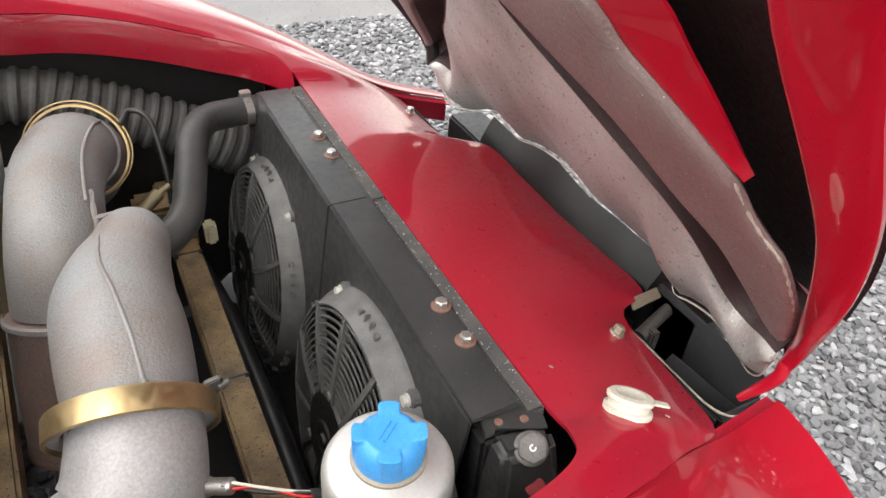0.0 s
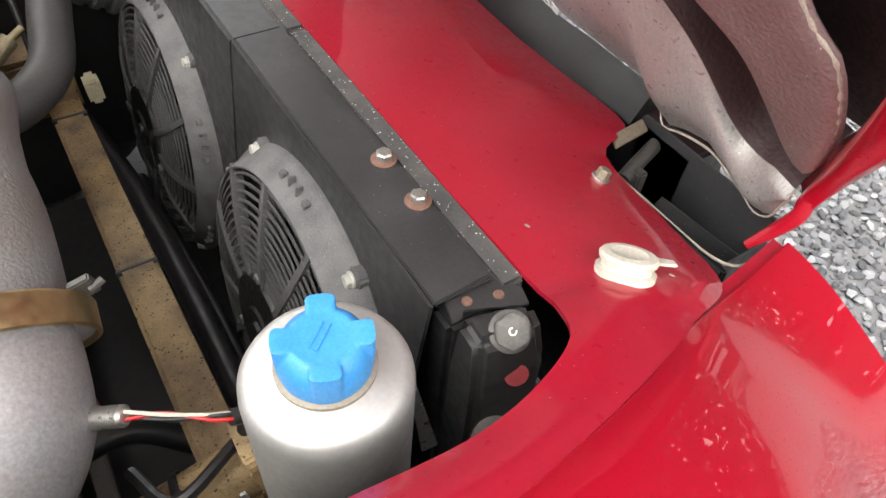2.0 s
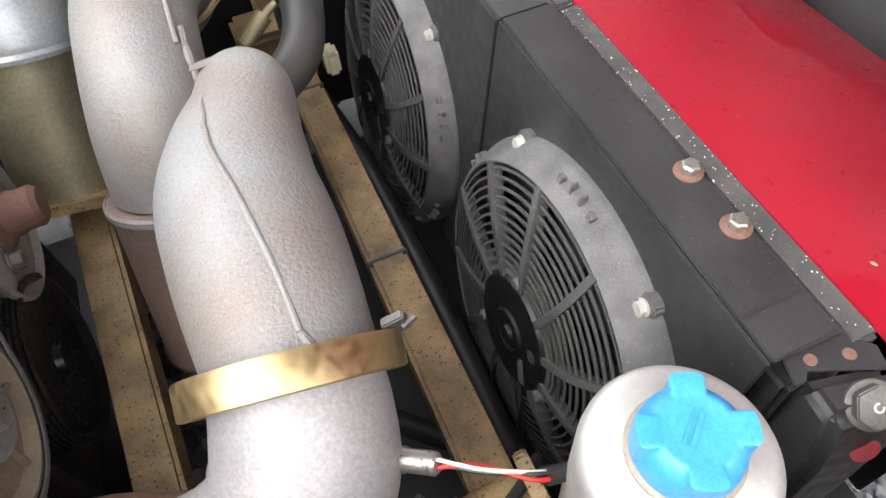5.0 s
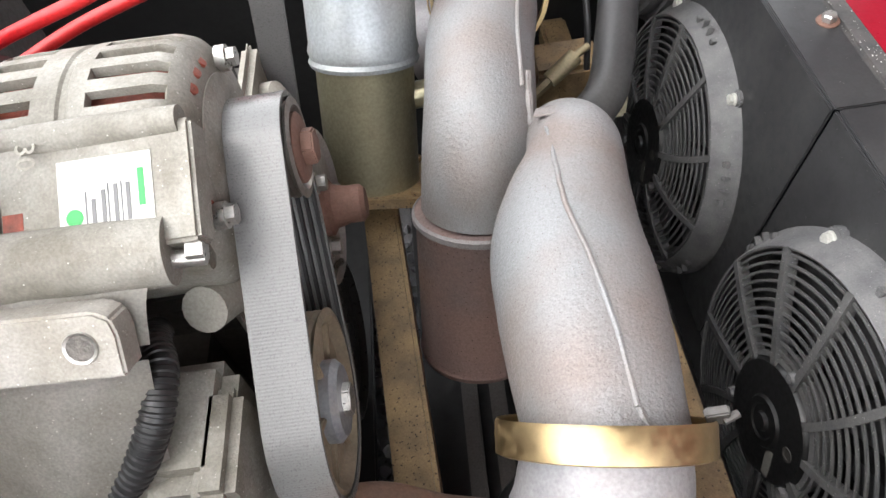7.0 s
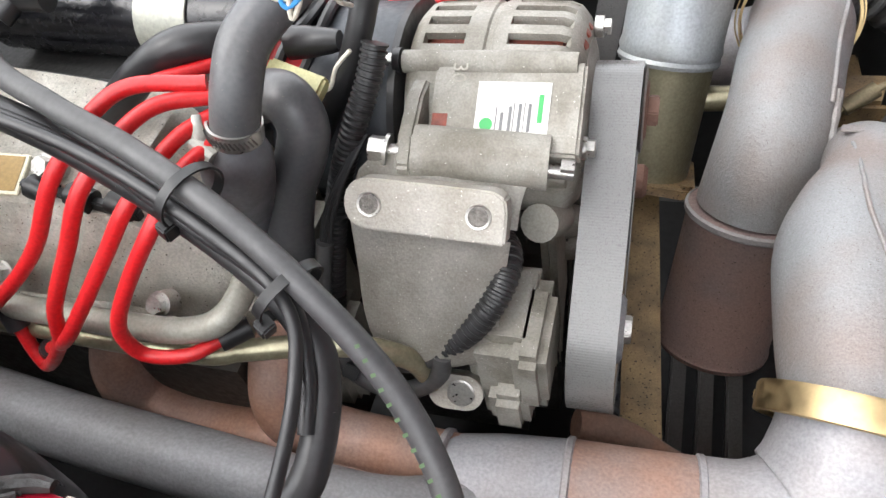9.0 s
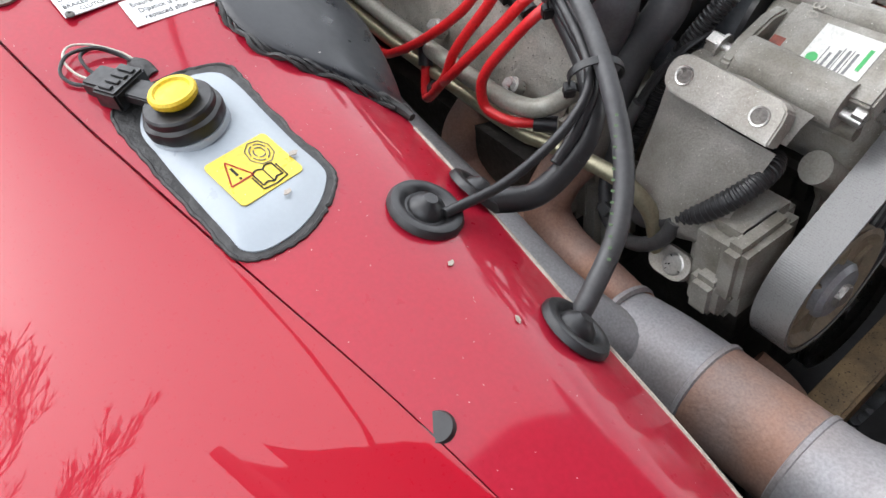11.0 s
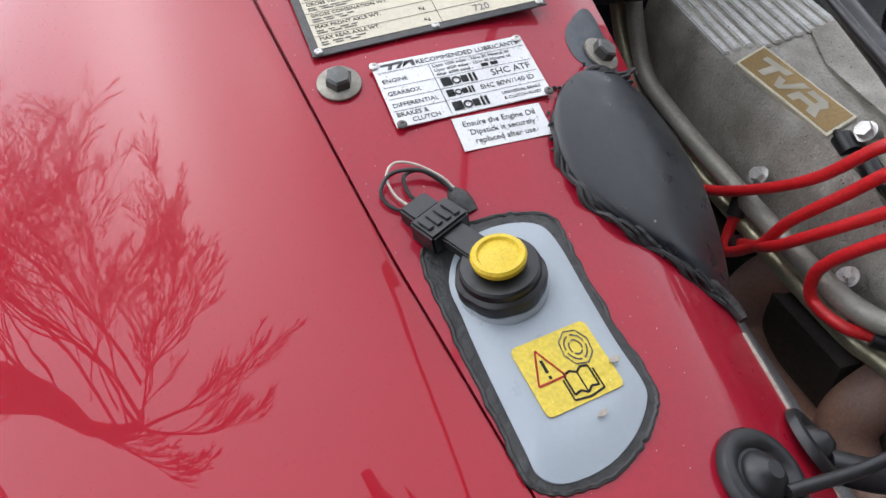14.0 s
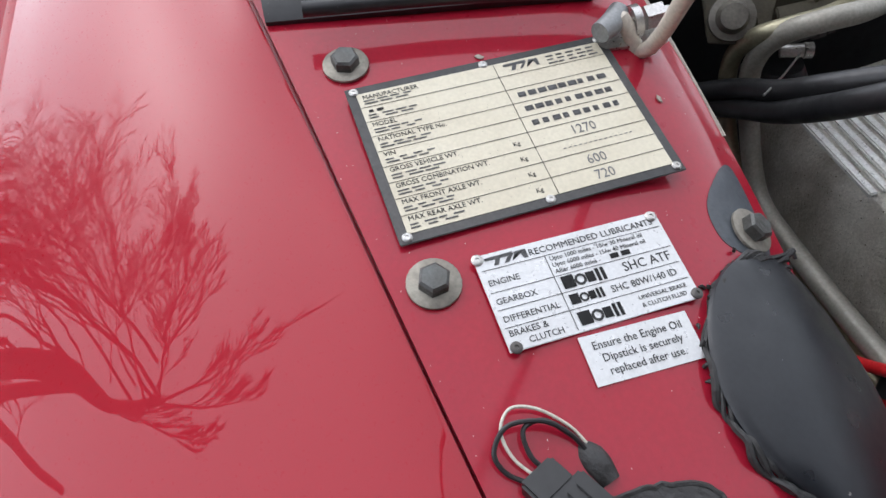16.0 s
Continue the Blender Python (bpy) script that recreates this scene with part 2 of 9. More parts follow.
def tube(bm, points, r, seg=14, per=8, cap=True, flat=1.0, ripple=0.0, ripple_step=0.0):
    """A round hose or pipe through points; r is a number or one radius for each point."""
    rs = r if isinstance(r, (list, tuple)) else [r] * len(points)
    path = spline([(*p, q) for p, q in zip(points, rs)], per)
    xyz = [Vector(p[:3]) for p in path]
    up, rows, run = None, [], 0.0
    for i, p in enumerate(xyz):
        d = (xyz[min(i + 1, len(xyz) - 1)] - xyz[max(i - 1, 0)]).normalized()
        if up is None:
            up = Vector((0, 0, 1)) - d * d.z
            if up.length < 0.1:
                up = Vector((1, 0, 0)) - d * d.x
        else:
            up = up - d * up.dot(d)
        up.normalize()
        side = d.cross(up)
        rad = path[i][3]
        rows.append([p + (up * math.cos(a) * flat + side * math.sin(a)) * rad for a in (2 * math.pi * k / seg for k in range(seg))])
    if ripple:
        fine = []
        for i in range(len(rows) - 1):
            steps = max(2, int((xyz[i + 1] - xyz[i]).length / ripple_step * 4))
            for k in range(steps):
                s = k / steps
                run += (xyz[i + 1] - xyz[i]).length / steps
                c = xyz[i].lerp(xyz[i + 1], s)
                g = 1 + ripple * (1 if math.sin(2 * math.pi * run / ripple_step) > 0 else -1)
                fine.append([c + (a.lerp(b, s) - c) * g for a, b in zip(rows[i], rows[i + 1])])
        rows = fine
    vs = add_grid(bm, rows, close_v=True)
    if cap:
        bm.faces.new(vs[0][::-1])
        bm.faces.new(vs[-1])
    return bm


def lathe(bm, profile, at, axis=(0, 0, 1), seg=32, hint=(0, 0, 1), arc=1.0, cap=True):
    """Turns (radius, height) pairs round an axis."""
    m = Matrix.Translation(at) @ frame_of(axis, hint)
    full = arc >= 0.999
    count = seg if full else seg + 1
    rows = [[m @ Vector((r * math.cos(2 * math.pi * arc * k / seg), r * math.sin(2 * math.pi * arc * k / seg), h)) for k in range(count)] for r, h in profile]
    vs = add_grid(bm, rows, close_v=full)
    if cap and full:
        if profile[0][0] > 1e-5:
            bm.faces.new(vs[0][::-1])
        if profile[-1][0] > 1e-5:
            bm.faces.new(vs[-1])
    bmesh.ops.remove_doubles(bm, verts=[v for r in (vs[0], vs[-1]) for v in r if v.is_valid], dist=1e-6)
    return bm


def prism(bm, outline, low, high, m=None, bevel=0.0):
    """An outline in the local xy plane, drawn out from z low to high."""
    m = m or Matrix()
    a = [bm.verts.new(m @ Vector((x, y, low))) for x, y in outline]
    b = [bm.verts.new(m @ Vector((x, y, high))) for x, y in outline]
    n = len(a)
    faces = [bm.faces.new(a[::-1]), bm.faces.new(b)]
    faces += [bm.faces.new((a[i], a[(i + 1) % n], b[(i + 1) % n], b[i])) for i in range(n)]
    if bevel:
        edges = list({e for f in faces for e in f.edges})
        bmesh.ops.bevel(bm, geom=edges, offset=bevel, segments=2, affect="EDGES", clamp_overlap=True)
    return bm


def box(bm, x0, x1, y0, y1, z0, z1, bevel=0.0, m=None):
    return prism(bm, [(x0, y0), (x1, y0), (x1, y1), (x0, y1)], z0, z1, m, bevel)


def beam(bm, a, b, wide, high, bevel=0.003, hint=(0, 0, 1)):
    """A square bar from a to b."""
    a, b = Vector(a), Vector(b)
    m = Matrix.Translation(a) @ frame_of(b - a, hint)
    return box(bm, -high / 2, high / 2, -wide / 2, wide / 2, 0, (b - a).length, bevel, m)


def rounded(w, h, r, n=5):
    """A rounded rectangle round the origin."""
    out = []
    for cx, cy, a0 in ((w / 2 - r, h / 2 - r, 0), (-w / 2 + r, h / 2 - r, 90), (-w / 2 + r, -h / 2 + r, 180), (w / 2 - r, -h / 2 + r, 270)):
        out += [(cx + r * math.cos(radians(a0 + 90 * k / n)), cy + r * math.sin(radians(a0 + 90 * k / n))) for k in range(n + 1)]
    return out


def hexagon(r):
    return [(r * math.cos(radians(60 * k)), r * math.sin(radians(60 * k))) for k in range(6)]


def hex_bolt(name, at, axis, size, label, washer=0.0, material=None, washer_material=None, tall=0.6, spin=0.0, parent=None):
    """A hexagon head with a chamfer, over a washer where it has one. size: across the corners."""
    material, washer_material = material or STEEL, washer_material or STEEL
    if parent is None:
        t = thing(name, label, "bolt", at)
    else:
        t = parent
    m = Matrix.Translation(at) @ frame_of(axis) @ Matrix.Rotation(spin, 4, "Z")
    h0 = 0.0
    if washer:
        bm = bmesh.new()
        lathe(bm, [(washer, 0), (washer, 0.0016), (washer * 0.96, 0.002), (0, 0.002)], at, axis, 28)
        part("washer", bm, washer_material, t)
        h0 = 0.002
    bm = bmesh.new()
    r = size / 2
    prism(bm, hexagon(r), h0, h0 + size * tall * 0.8, m)
    top = [f for f in bm.faces if f.normal.dot(Vector(axis).normalized()) > 0.9]
    bmesh.ops.recalc_face_normals(bm, faces=bm.faces)
    top = [f for f in bm.faces if f.normal.dot(Vector(axis).normalized()) > 0.9]
    res = bmesh.ops.extrude_face_region(bm, geom=top)
    c = m @ Vector((0, 0, h0 + size * tall))
    for v in [g for g in res["geom"] if isinstance(g, bmesh.types.BMVert)]:
        v.co = c + (v.co + Vector(axis).normalized() * size * tall * 0.2 - c) * 0.82
    bmesh.ops.delete(bm, geom=top, context="FACES_ONLY")
    part("head", bm, material, t, angle=25)
    return t


def letters(text, m, size, material, parent, name="lettering", wide=1.0, align="LEFT"):
    """Raised print in the built-in font; m: a pose whose x runs along the line and z stands off the plate."""
    cu = bpy.data.curves.new(name, "FONT")
    cu.body, cu.size, cu.extrude, cu.align_x, cu.resolution_u = text, size, 0.00008, align, 2
    tmp = bpy.data.objects.new(name, cu)
    me = bpy.data.meshes.new_from_object(tmp)
    bpy.data.objects.remove(tmp)
    me.transform(Matrix.Translation(-world_of(parent)) @ m @ Matrix.Diagonal((wide, 1, 1, 1)))
    me.materials.clear()
    me.materials.append(material)
    ob = new(name, me)
    ob.parent = parent
    return ob
MACHINED = surface("machined_cast_alloy", (0.46, 0.44, 0.40), (0.29, 0.265, 0.22), rough=0.5, metal=0.15, grain=320, blotch=30, bump=0.35,
                   speck=(0.80, 0.78, 0.72), speck_scale=330, speck_size=0.14, mix=0.8)

# ---- ground ----
bm = bmesh.new()
add_grid(bm, [[(x, y, 0) for y in (-400, -20, -4, 0, 4, 20, 400)] for x in (-400, -20, -4, 0, 4, 20, 400)])
GROUND = surface("gravel_ground", (0.14, 0.14, 0.145), (0.20, 0.197, 0.193), rough=0.9, grain=90, blotch=3, bump=1.0, speck=(0.06, 0.06, 0.06), speck_scale=60, speck_size=0.3)
ground = tagged(new("ground", finish(bm, "ground", GROUND)), "grey gravel yard under the car", "ground", kind="structure")

# ---- bodywork ----
MID = 0.345                       # the car's centre line


def mirror(p):
    return (p[0], 2 * MID - p[1], p[2])


# outer edge, crown and bay edge of the inner panel, from the windscreen forward and round the corner in front of the radiator
PANEL = [
    [(-1.05, -0.338, 1.020), (-1.05, -0.20, 1.014), (-1.05, -0.110, 1.008), (-1.05, -0.066, 0.985)],
    [(-0.94, -0.313, 0.975), (-0.94, -0.20, 0.972), (-0.94, -0.105, 0.966), (-0.935, -0.064, 0.945)],
    [(-0.81, -0.287, 0.930), (-0.81, -0.18, 0.922), (-0.82, -0.095, 0.908), (-0.81, -0.056, 0.880)],
    [(-0.70, -0.2625, 0.884), (-0.70, -0.17, 0.876), (-0.70, -0.110, 0.862), (-0.70, -0.064, 0.834)],
    [(-0.64, -0.2480, 0.864), (-0.64, -0.16, 0.856), (-0.64, -0.110, 0.842), (-0.64, -0.070, 0.812)],
    [(-0.55, -0.2270, 0.838), (-0.55, -0.16, 0.832), (-0.55, -0.112, 0.818), (-0.55, -0.072, 0.791)],
    [(-0.44, -0.2005, 0.808), (-0.44, -0.14, 0.800), (-0.44, -0.105, 0.785), (-0.44, -0.073, 0.757)],
    [(-0.33, -0.179, 0.778), (-0.33, -0.13, 0.770), (-0.33, -0.105, 0.758), (-0.33, -0.080, 0.737)],
    [(-0.24, -0.156, 0.750), (-0.24, -0.13, 0.744), (-0.24, -0.110, 0.736), (-0.24, -0.095, 0.724)],
    [(-0.14, -0.143, 0.722), (-0.14, -0.12, 0.717), (-0.14, -0.105, 0.711), (-0.14, -0.093, 0.702)],
    [(-0.05, -0.128, 0.692), (-0.05, -0.112, 0.687), (-0.055, -0.100, 0.682), (-0.055, -0.090, 0.675)],
    [(0.06, -0.103, 0.648), (0.04, -0.096, 0.655), (0.02, -0.088, 0.659), (0.000, -0.078, 0.660)],
    [(0.15, -0.075, 0.606), (0.11, -0.068, 0.625), (0.075, -0.062, 0.640), (0.044, -0.057, 0.645)],
    [(0.235, -0.045, 0.560), (0.18, -0.040, 0.594), (0.12, -0.034, 0.622), (0.061, -0.028, 0.630)],
    [(0.250, 0.020, 0.553), (0.20, 0.015, 0.580), (0.13, 0.012, 0.605), (0.067, 0.005, 0.616)],
    [(0.258, 0.120, 0.556), (0.20, 0.110, 0.579), (0.13, 0.110, 0.602), (0.067, 0.110, 0.613)],
    [(0.319, 0.156, 0.5455), (0.225, 0.160, 0.577), (0.13, 0.165, 0.602), (0.067, 0.165, 0.612)],
    [(0.327, 0.260, 0.537), (0.225, 0.26, 0.576), (0.13, 0.26, 0.602), (0.067, 0.26, 0.612)],
    [(0.327, MID, 0.534), (0.225, MID, 0.576), (0.13, MID, 0.603), (0.067, MID, 0.612)],
]
across = [[p for p in spline(r, 5)] for r in PANEL]
half = [[q[k] for q in across] for k in range(len(across[0]))]
half = [spline(line, 5) for line in half]


def sheet(name, rows, thick, material, parent, flip=False):
    """A moulded panel of some thickness from rows of points."""
    bm = bmesh.new()
    add_grid(bm, rows)
    bmesh.ops.recalc_face_normals(bm, faces=bm.faces)
    if flip:
        bmesh.ops.reverse_faces(bm, faces=bm.faces)
    bmesh.ops.solidify(bm, geom=bm.faces[:], thickness=thick)
    return part(name, bm, material, parent)


body = thing("car_body", "glossy red sports car body with an open engine bay", "car", (0, 0, 0.0))
near = half
far = [[mirror(p) for p in line] for line in half]
sheet("inner_panel", near, 0.004, PAINT_DUSTY, body)
sheet("inner_panel", far, 0.004, PAINT_DUSTY, body)

# outer wing: from the shut line outwards and down
WING = [(0.15, 0.0020), (0.40, 0.000), (0.65, -0.008), (0.85, -0.0185), (1.0, -0.028), (1.15, -0.039), (1.38, -0.066), (1.7, -0.46)]
NOSE = [(0.02, 0.003), (0.055, 0.003), (0.10, -0.004), (0.14, -0.023), (0.18, -0.062), (0.22, -0.14), (0.25, -0.28), (0.26, -0.52)]
SHUT = [(-1.25, -0.385, 1.075)] + [r[0] for r in PANEL[:13]]
shut_line = spline([(-1.6, -0.42, 1.15)] + SHUT + [(0.24, -0.055, 0.565), (0.345, -0.034, 0.540)], 5)
fair_y = np.polyfit([p[0] for p in SHUT], [p[1] for p in SHUT], 4)
fair_z = np.polyfit([p[0] for p in SHUT], [p[2] for p in SHUT], 4)


def ease(v, a, b):
    v = min(max((v - a) / (b - a), 0), 1)
    return v * v * (3 - 2 * v)


rows = []
for x, y, z in shut_line:
    steep, shut, nose = ease(x, -0.45, 0.15), 1 - ease(x, -0.42, -0.24), ease(x, 0.1, 0.35)
    fy, fz = float(np.polyval(fair_y, x)), float(np.polyval(fair_z, x))
    if x < -1.2 or x > 0.12:
        fy, fz = y, z
    lap = y - 0.0004 - 0.0014 * shut
    soft = 0.62 + 0.38 * (1 - ease(x, -1.0, -0.72))
    line = [(x, lap, z - 0.014 * shut - 0.002 * (1 - shut)), (x, lap - 0.0010 * soft, z - 0.003 * soft * shut - 0.002 * (1 - shut)), (x, lap - 0.0045 * soft, z + 0.0005 - 0.002 * (1 - shut))]
    for (f, h0), (d1, h1) in zip(WING, NOSE):
        d, h = f * (fy + 0.495) * (1 - steep) + d1 * steep, h0 + (h1 - h0) * steep
        line.append((x, fy - d, max(fz - 0.002 * (1 - shut) + h - 0.02 * nose * min(d / 0.1, 1), 0.12)))
    rows.append(spline(line, 4))
for skin in (rows, [[mirror(p) for p in r] for r in rows]):
    bm = bmesh.new()
    add_grid(bm, skin)
    add_grid(bm, [[(p[0], p[1], p[2] - 0.003) for p in r[6:]] for r in skin])
    part("outer_wing", bm, PAINT, body)
# gutter under the shut line
gut = [[(x, y + 0.012, z - 0.009), (x, y - 0.006, z - 0.008), (x, y - 0.008, z - 0.05)] for x, y, z in shut_line]
sheet("gutter", gut, 0.002, PAINT_DUSTY, body)
sheet("gutter", [[mirror(p) for p in r] for r in gut], 0.002, PAINT_DUSTY, body)
# black liners that fall from the bay edge
edge_line = half[-1]
liner = [[(x, y - 0.004, z - 0.005), (x, y - 0.02, z - 0.06), (x, y - 0.03, z - 0.16), (x, y - 0.02, 0.2)] for x, y, z in edge_line if x < 0.03]
LINER = surface("black_bay_liner", (0.009, 0.009, 0.0095), (0.017, 0.017, 0.017), rough=0.5, grain=80, blotch=6, bump=0.1)
sheet("bay_liner", liner, 0.003, LINER, body)
sheet("bay_liner", [[mirror(p) for p in r] for r in liner], 0.003, LINER, body)
# red flange that hangs from the far bay edge
flange = [[(x, y - 0.001, z - 0.001), (x, y - 0.007, z - 0.018), (x, y - 0.009, z - 0.052)] for x, y, z in far[-1] if -0.75 < x < 0.062]
sheet("side_flange", flange, 0.002, PAINT_DUSTY, body)
# bulkhead and front closing panel; unseen sills and floor added to darken the gravel
for y in (-0.30, 0.99):
    bm = bmesh.new()
    box(bm, -1.33, 0.22, y - 0.004, y + 0.004, 0.06, 0.40, 0.002)
    part("sill_panel", bm, LINER, body)
bm = bmesh.new()
box(bm, -1.36, -1.33, -0.34, 1.03, 0.06, 1.0, 0.004)
part("bulkhead", bm, LINER, body)
bm = bmesh.new()
box(bm, 0.27, 0.275, -0.03, 0.72, 0.13, 0.535, 0.002)
part("front_panel", bm, LINER, body)
bm = bmesh.new()
box(bm, -1.36, -0.47, -0.06, 0.75, 0.15, 0.16, 0.003)
box(bm, -0.40, 0.25, -0.06, 0.75, 0.15, 0.16, 0.003)
part("undertray", bm, LINER, body)
# front wheels under the wings
for side in (-1, 1):
    y = MID + side * 0.675
    bm = bmesh.new()
    lathe(bm, [(0.205, -0.085), (0.27, -0.095), (0.293, -0.085), (0.300, -0.06), (0.300, 0.06), (0.293, 0.085), (0.27, 0.095), (0.205, 0.085), (0.205, -0.085)], (-0.25, y, 0.300), (0, 1, 0), 40, cap=False)
    wheel = part("wheel", bm, BLACK_RUBBER, body, "black rubber tyre under the wing")
    bm = bmesh.new()
    lathe(bm, [(0.204, -0.08), (0.195, -0.07), (0.16, -0.02), (0.05, 0.0), (0.0, 0.0)], (-0.25, y, 0.300), (0, 1, 0), 40, cap=False)
    part("rim", bm, ALU, wheel)
# bare edge of the moulding along the bay
bm = bmesh.new()
tube(bm, [p for p in edge_line if -0.64 < p[0] < -0.22][::3], 0.0015, 6, 3)
part("trimmed_edge", bm, BARE_EDGE, body, "rough bare fibreglass edge")
bm = bmesh.new()
tube(bm, [p for p in edge_line if -1.05 < p[0] < -0.815][::3], 0.0015, 6, 3)
part("trimmed_edge", bm, BARE_EDGE, body, "rough bare fibreglass edge")
# rebated seal between the panel and the radiator cover
for y0, y1 in ((0.01, 0.36), (0.362, 0.70)):
    bm = bmesh.new()
    box(bm, 0.0480, 0.0690, y0, y1, 0.598, 0.6128, 0.003)
    part("seal", bm, surface("speckled_seal", (0.05, 0.05, 0.05), (0.11, 0.10, 0.095), rough=0.7, grain=200, blotch=50, bump=0.4,
                             speck=(0.62, 0.61, 0.58), speck_scale=330, speck_size=0.24), body, "worn rubber seal with white paint specks")

from mathutils.bvhtree import BVHTree


def tree_of(rows):
    n = len(rows[0])
    vs = [tuple(float(c) for c in p) for r in rows for p in r]
    fs = [(i * n + j, i * n + j + 1, (i + 1) * n + j + 1, (i + 1) * n + j) for i in range(len(rows) - 1) for j in range(n - 1)]
    return BVHTree.FromPolygons(vs, fs)


PANEL_TREE = tree_of(near)


def drop(x, y, tree=None):
    """The panel's surface under a place, and its normal."""
    hit = (tree or PANEL_TREE).ray_cast(Vector((x, y, 3)), Vector((0, 0, -1)))
    if hit[0] is None:
        q = (tree or PANEL_TREE).find_nearest(Vector((x, y, 0.85)))
        return Vector((x, y, q[0].z)), Vector((0, 0, 1))
    nrm = hit[1] if hit[1].z > 0 else -hit[1]
    return hit[0], nrm

# ---- radiator and what stands round it ----
radiator = thing("radiator", "black radiator with a folded satin black top cover", "radiator", (0.03, MID, 0.2))
for y0, y1, z in ((0.372, 0.70, 0.6115), (0.02, 0.368, 0.6145)):
    bm = bmesh.new()
    box(bm, 0.0, 0.0475, y0, y1, z - 0.003, z, 0.0012)
    part("top_cover", bm, BLACK_SATIN, radiator)
    bm = bmesh.new()
    box(bm, -0.003, 0.0, y0, y1, -0.36, -0.001, 0.001, Matrix.Translation((0, 0, z)) @ Matrix.Rotation(radians(7), 4, "Y"))
    part("face_plate", bm, BLACK_SATIN, radiator)
bm = bmesh.new()
box(bm, 0.012, 0.05, 0.03, 0.69, 0.2, 0.60, 0.002)
FINS = surface("radiator_fins", (0.03, 0.05, 0.055), (0.05, 0.08, 0.085), rough=0.4, metal=0.5, grain=900, blotch=60, bump=0.6)
part("core", bm, FINS, radiator)
bm = bmesh.new()
box(bm, 0.004, 0.05, 0.006, 0.03, 0.25, 0.60, 0.004)
part("end_tank", bm, BLACK_SATIN, radiator)
bm = bmesh.new()
prism(bm, [(0.0, 0.020), (0.044, 0.022), (0.046, 0.05), (0.0, 0.05)], 0.6147, 0.6165, None, 0.0006)
part("corner_plate", bm, BLACK_SATIN, radiator)

for y in (0.159, 0.107, 0.482, 0.535):
    z = 0.6145 if y < 0.37 else 0.6115
    b = hex_bolt("bolt", (0.040, y, z), (0.03, 0, 1), 0.0135, "zinc bolt on a rusty washer in the radiator cover", 0.0, STEEL, tall=0.62, spin=y * 7)
    bm = bmesh.new()
    lathe(bm, [(0.0104, 0), (0.0104, 0.0008), (0.0085, 0.0016), (0, 0.0016)], (0.040, y, z), (0, 0, 1), 24)
    part("washer", bm, RUSTY, b, "rust-stained washer")
    b["group"] = "radiator cover bolts"


FAN_BLADE = surface("black_fan_blade", (0.008, 0.008, 0.008), rough=0.6, bump=0.05)


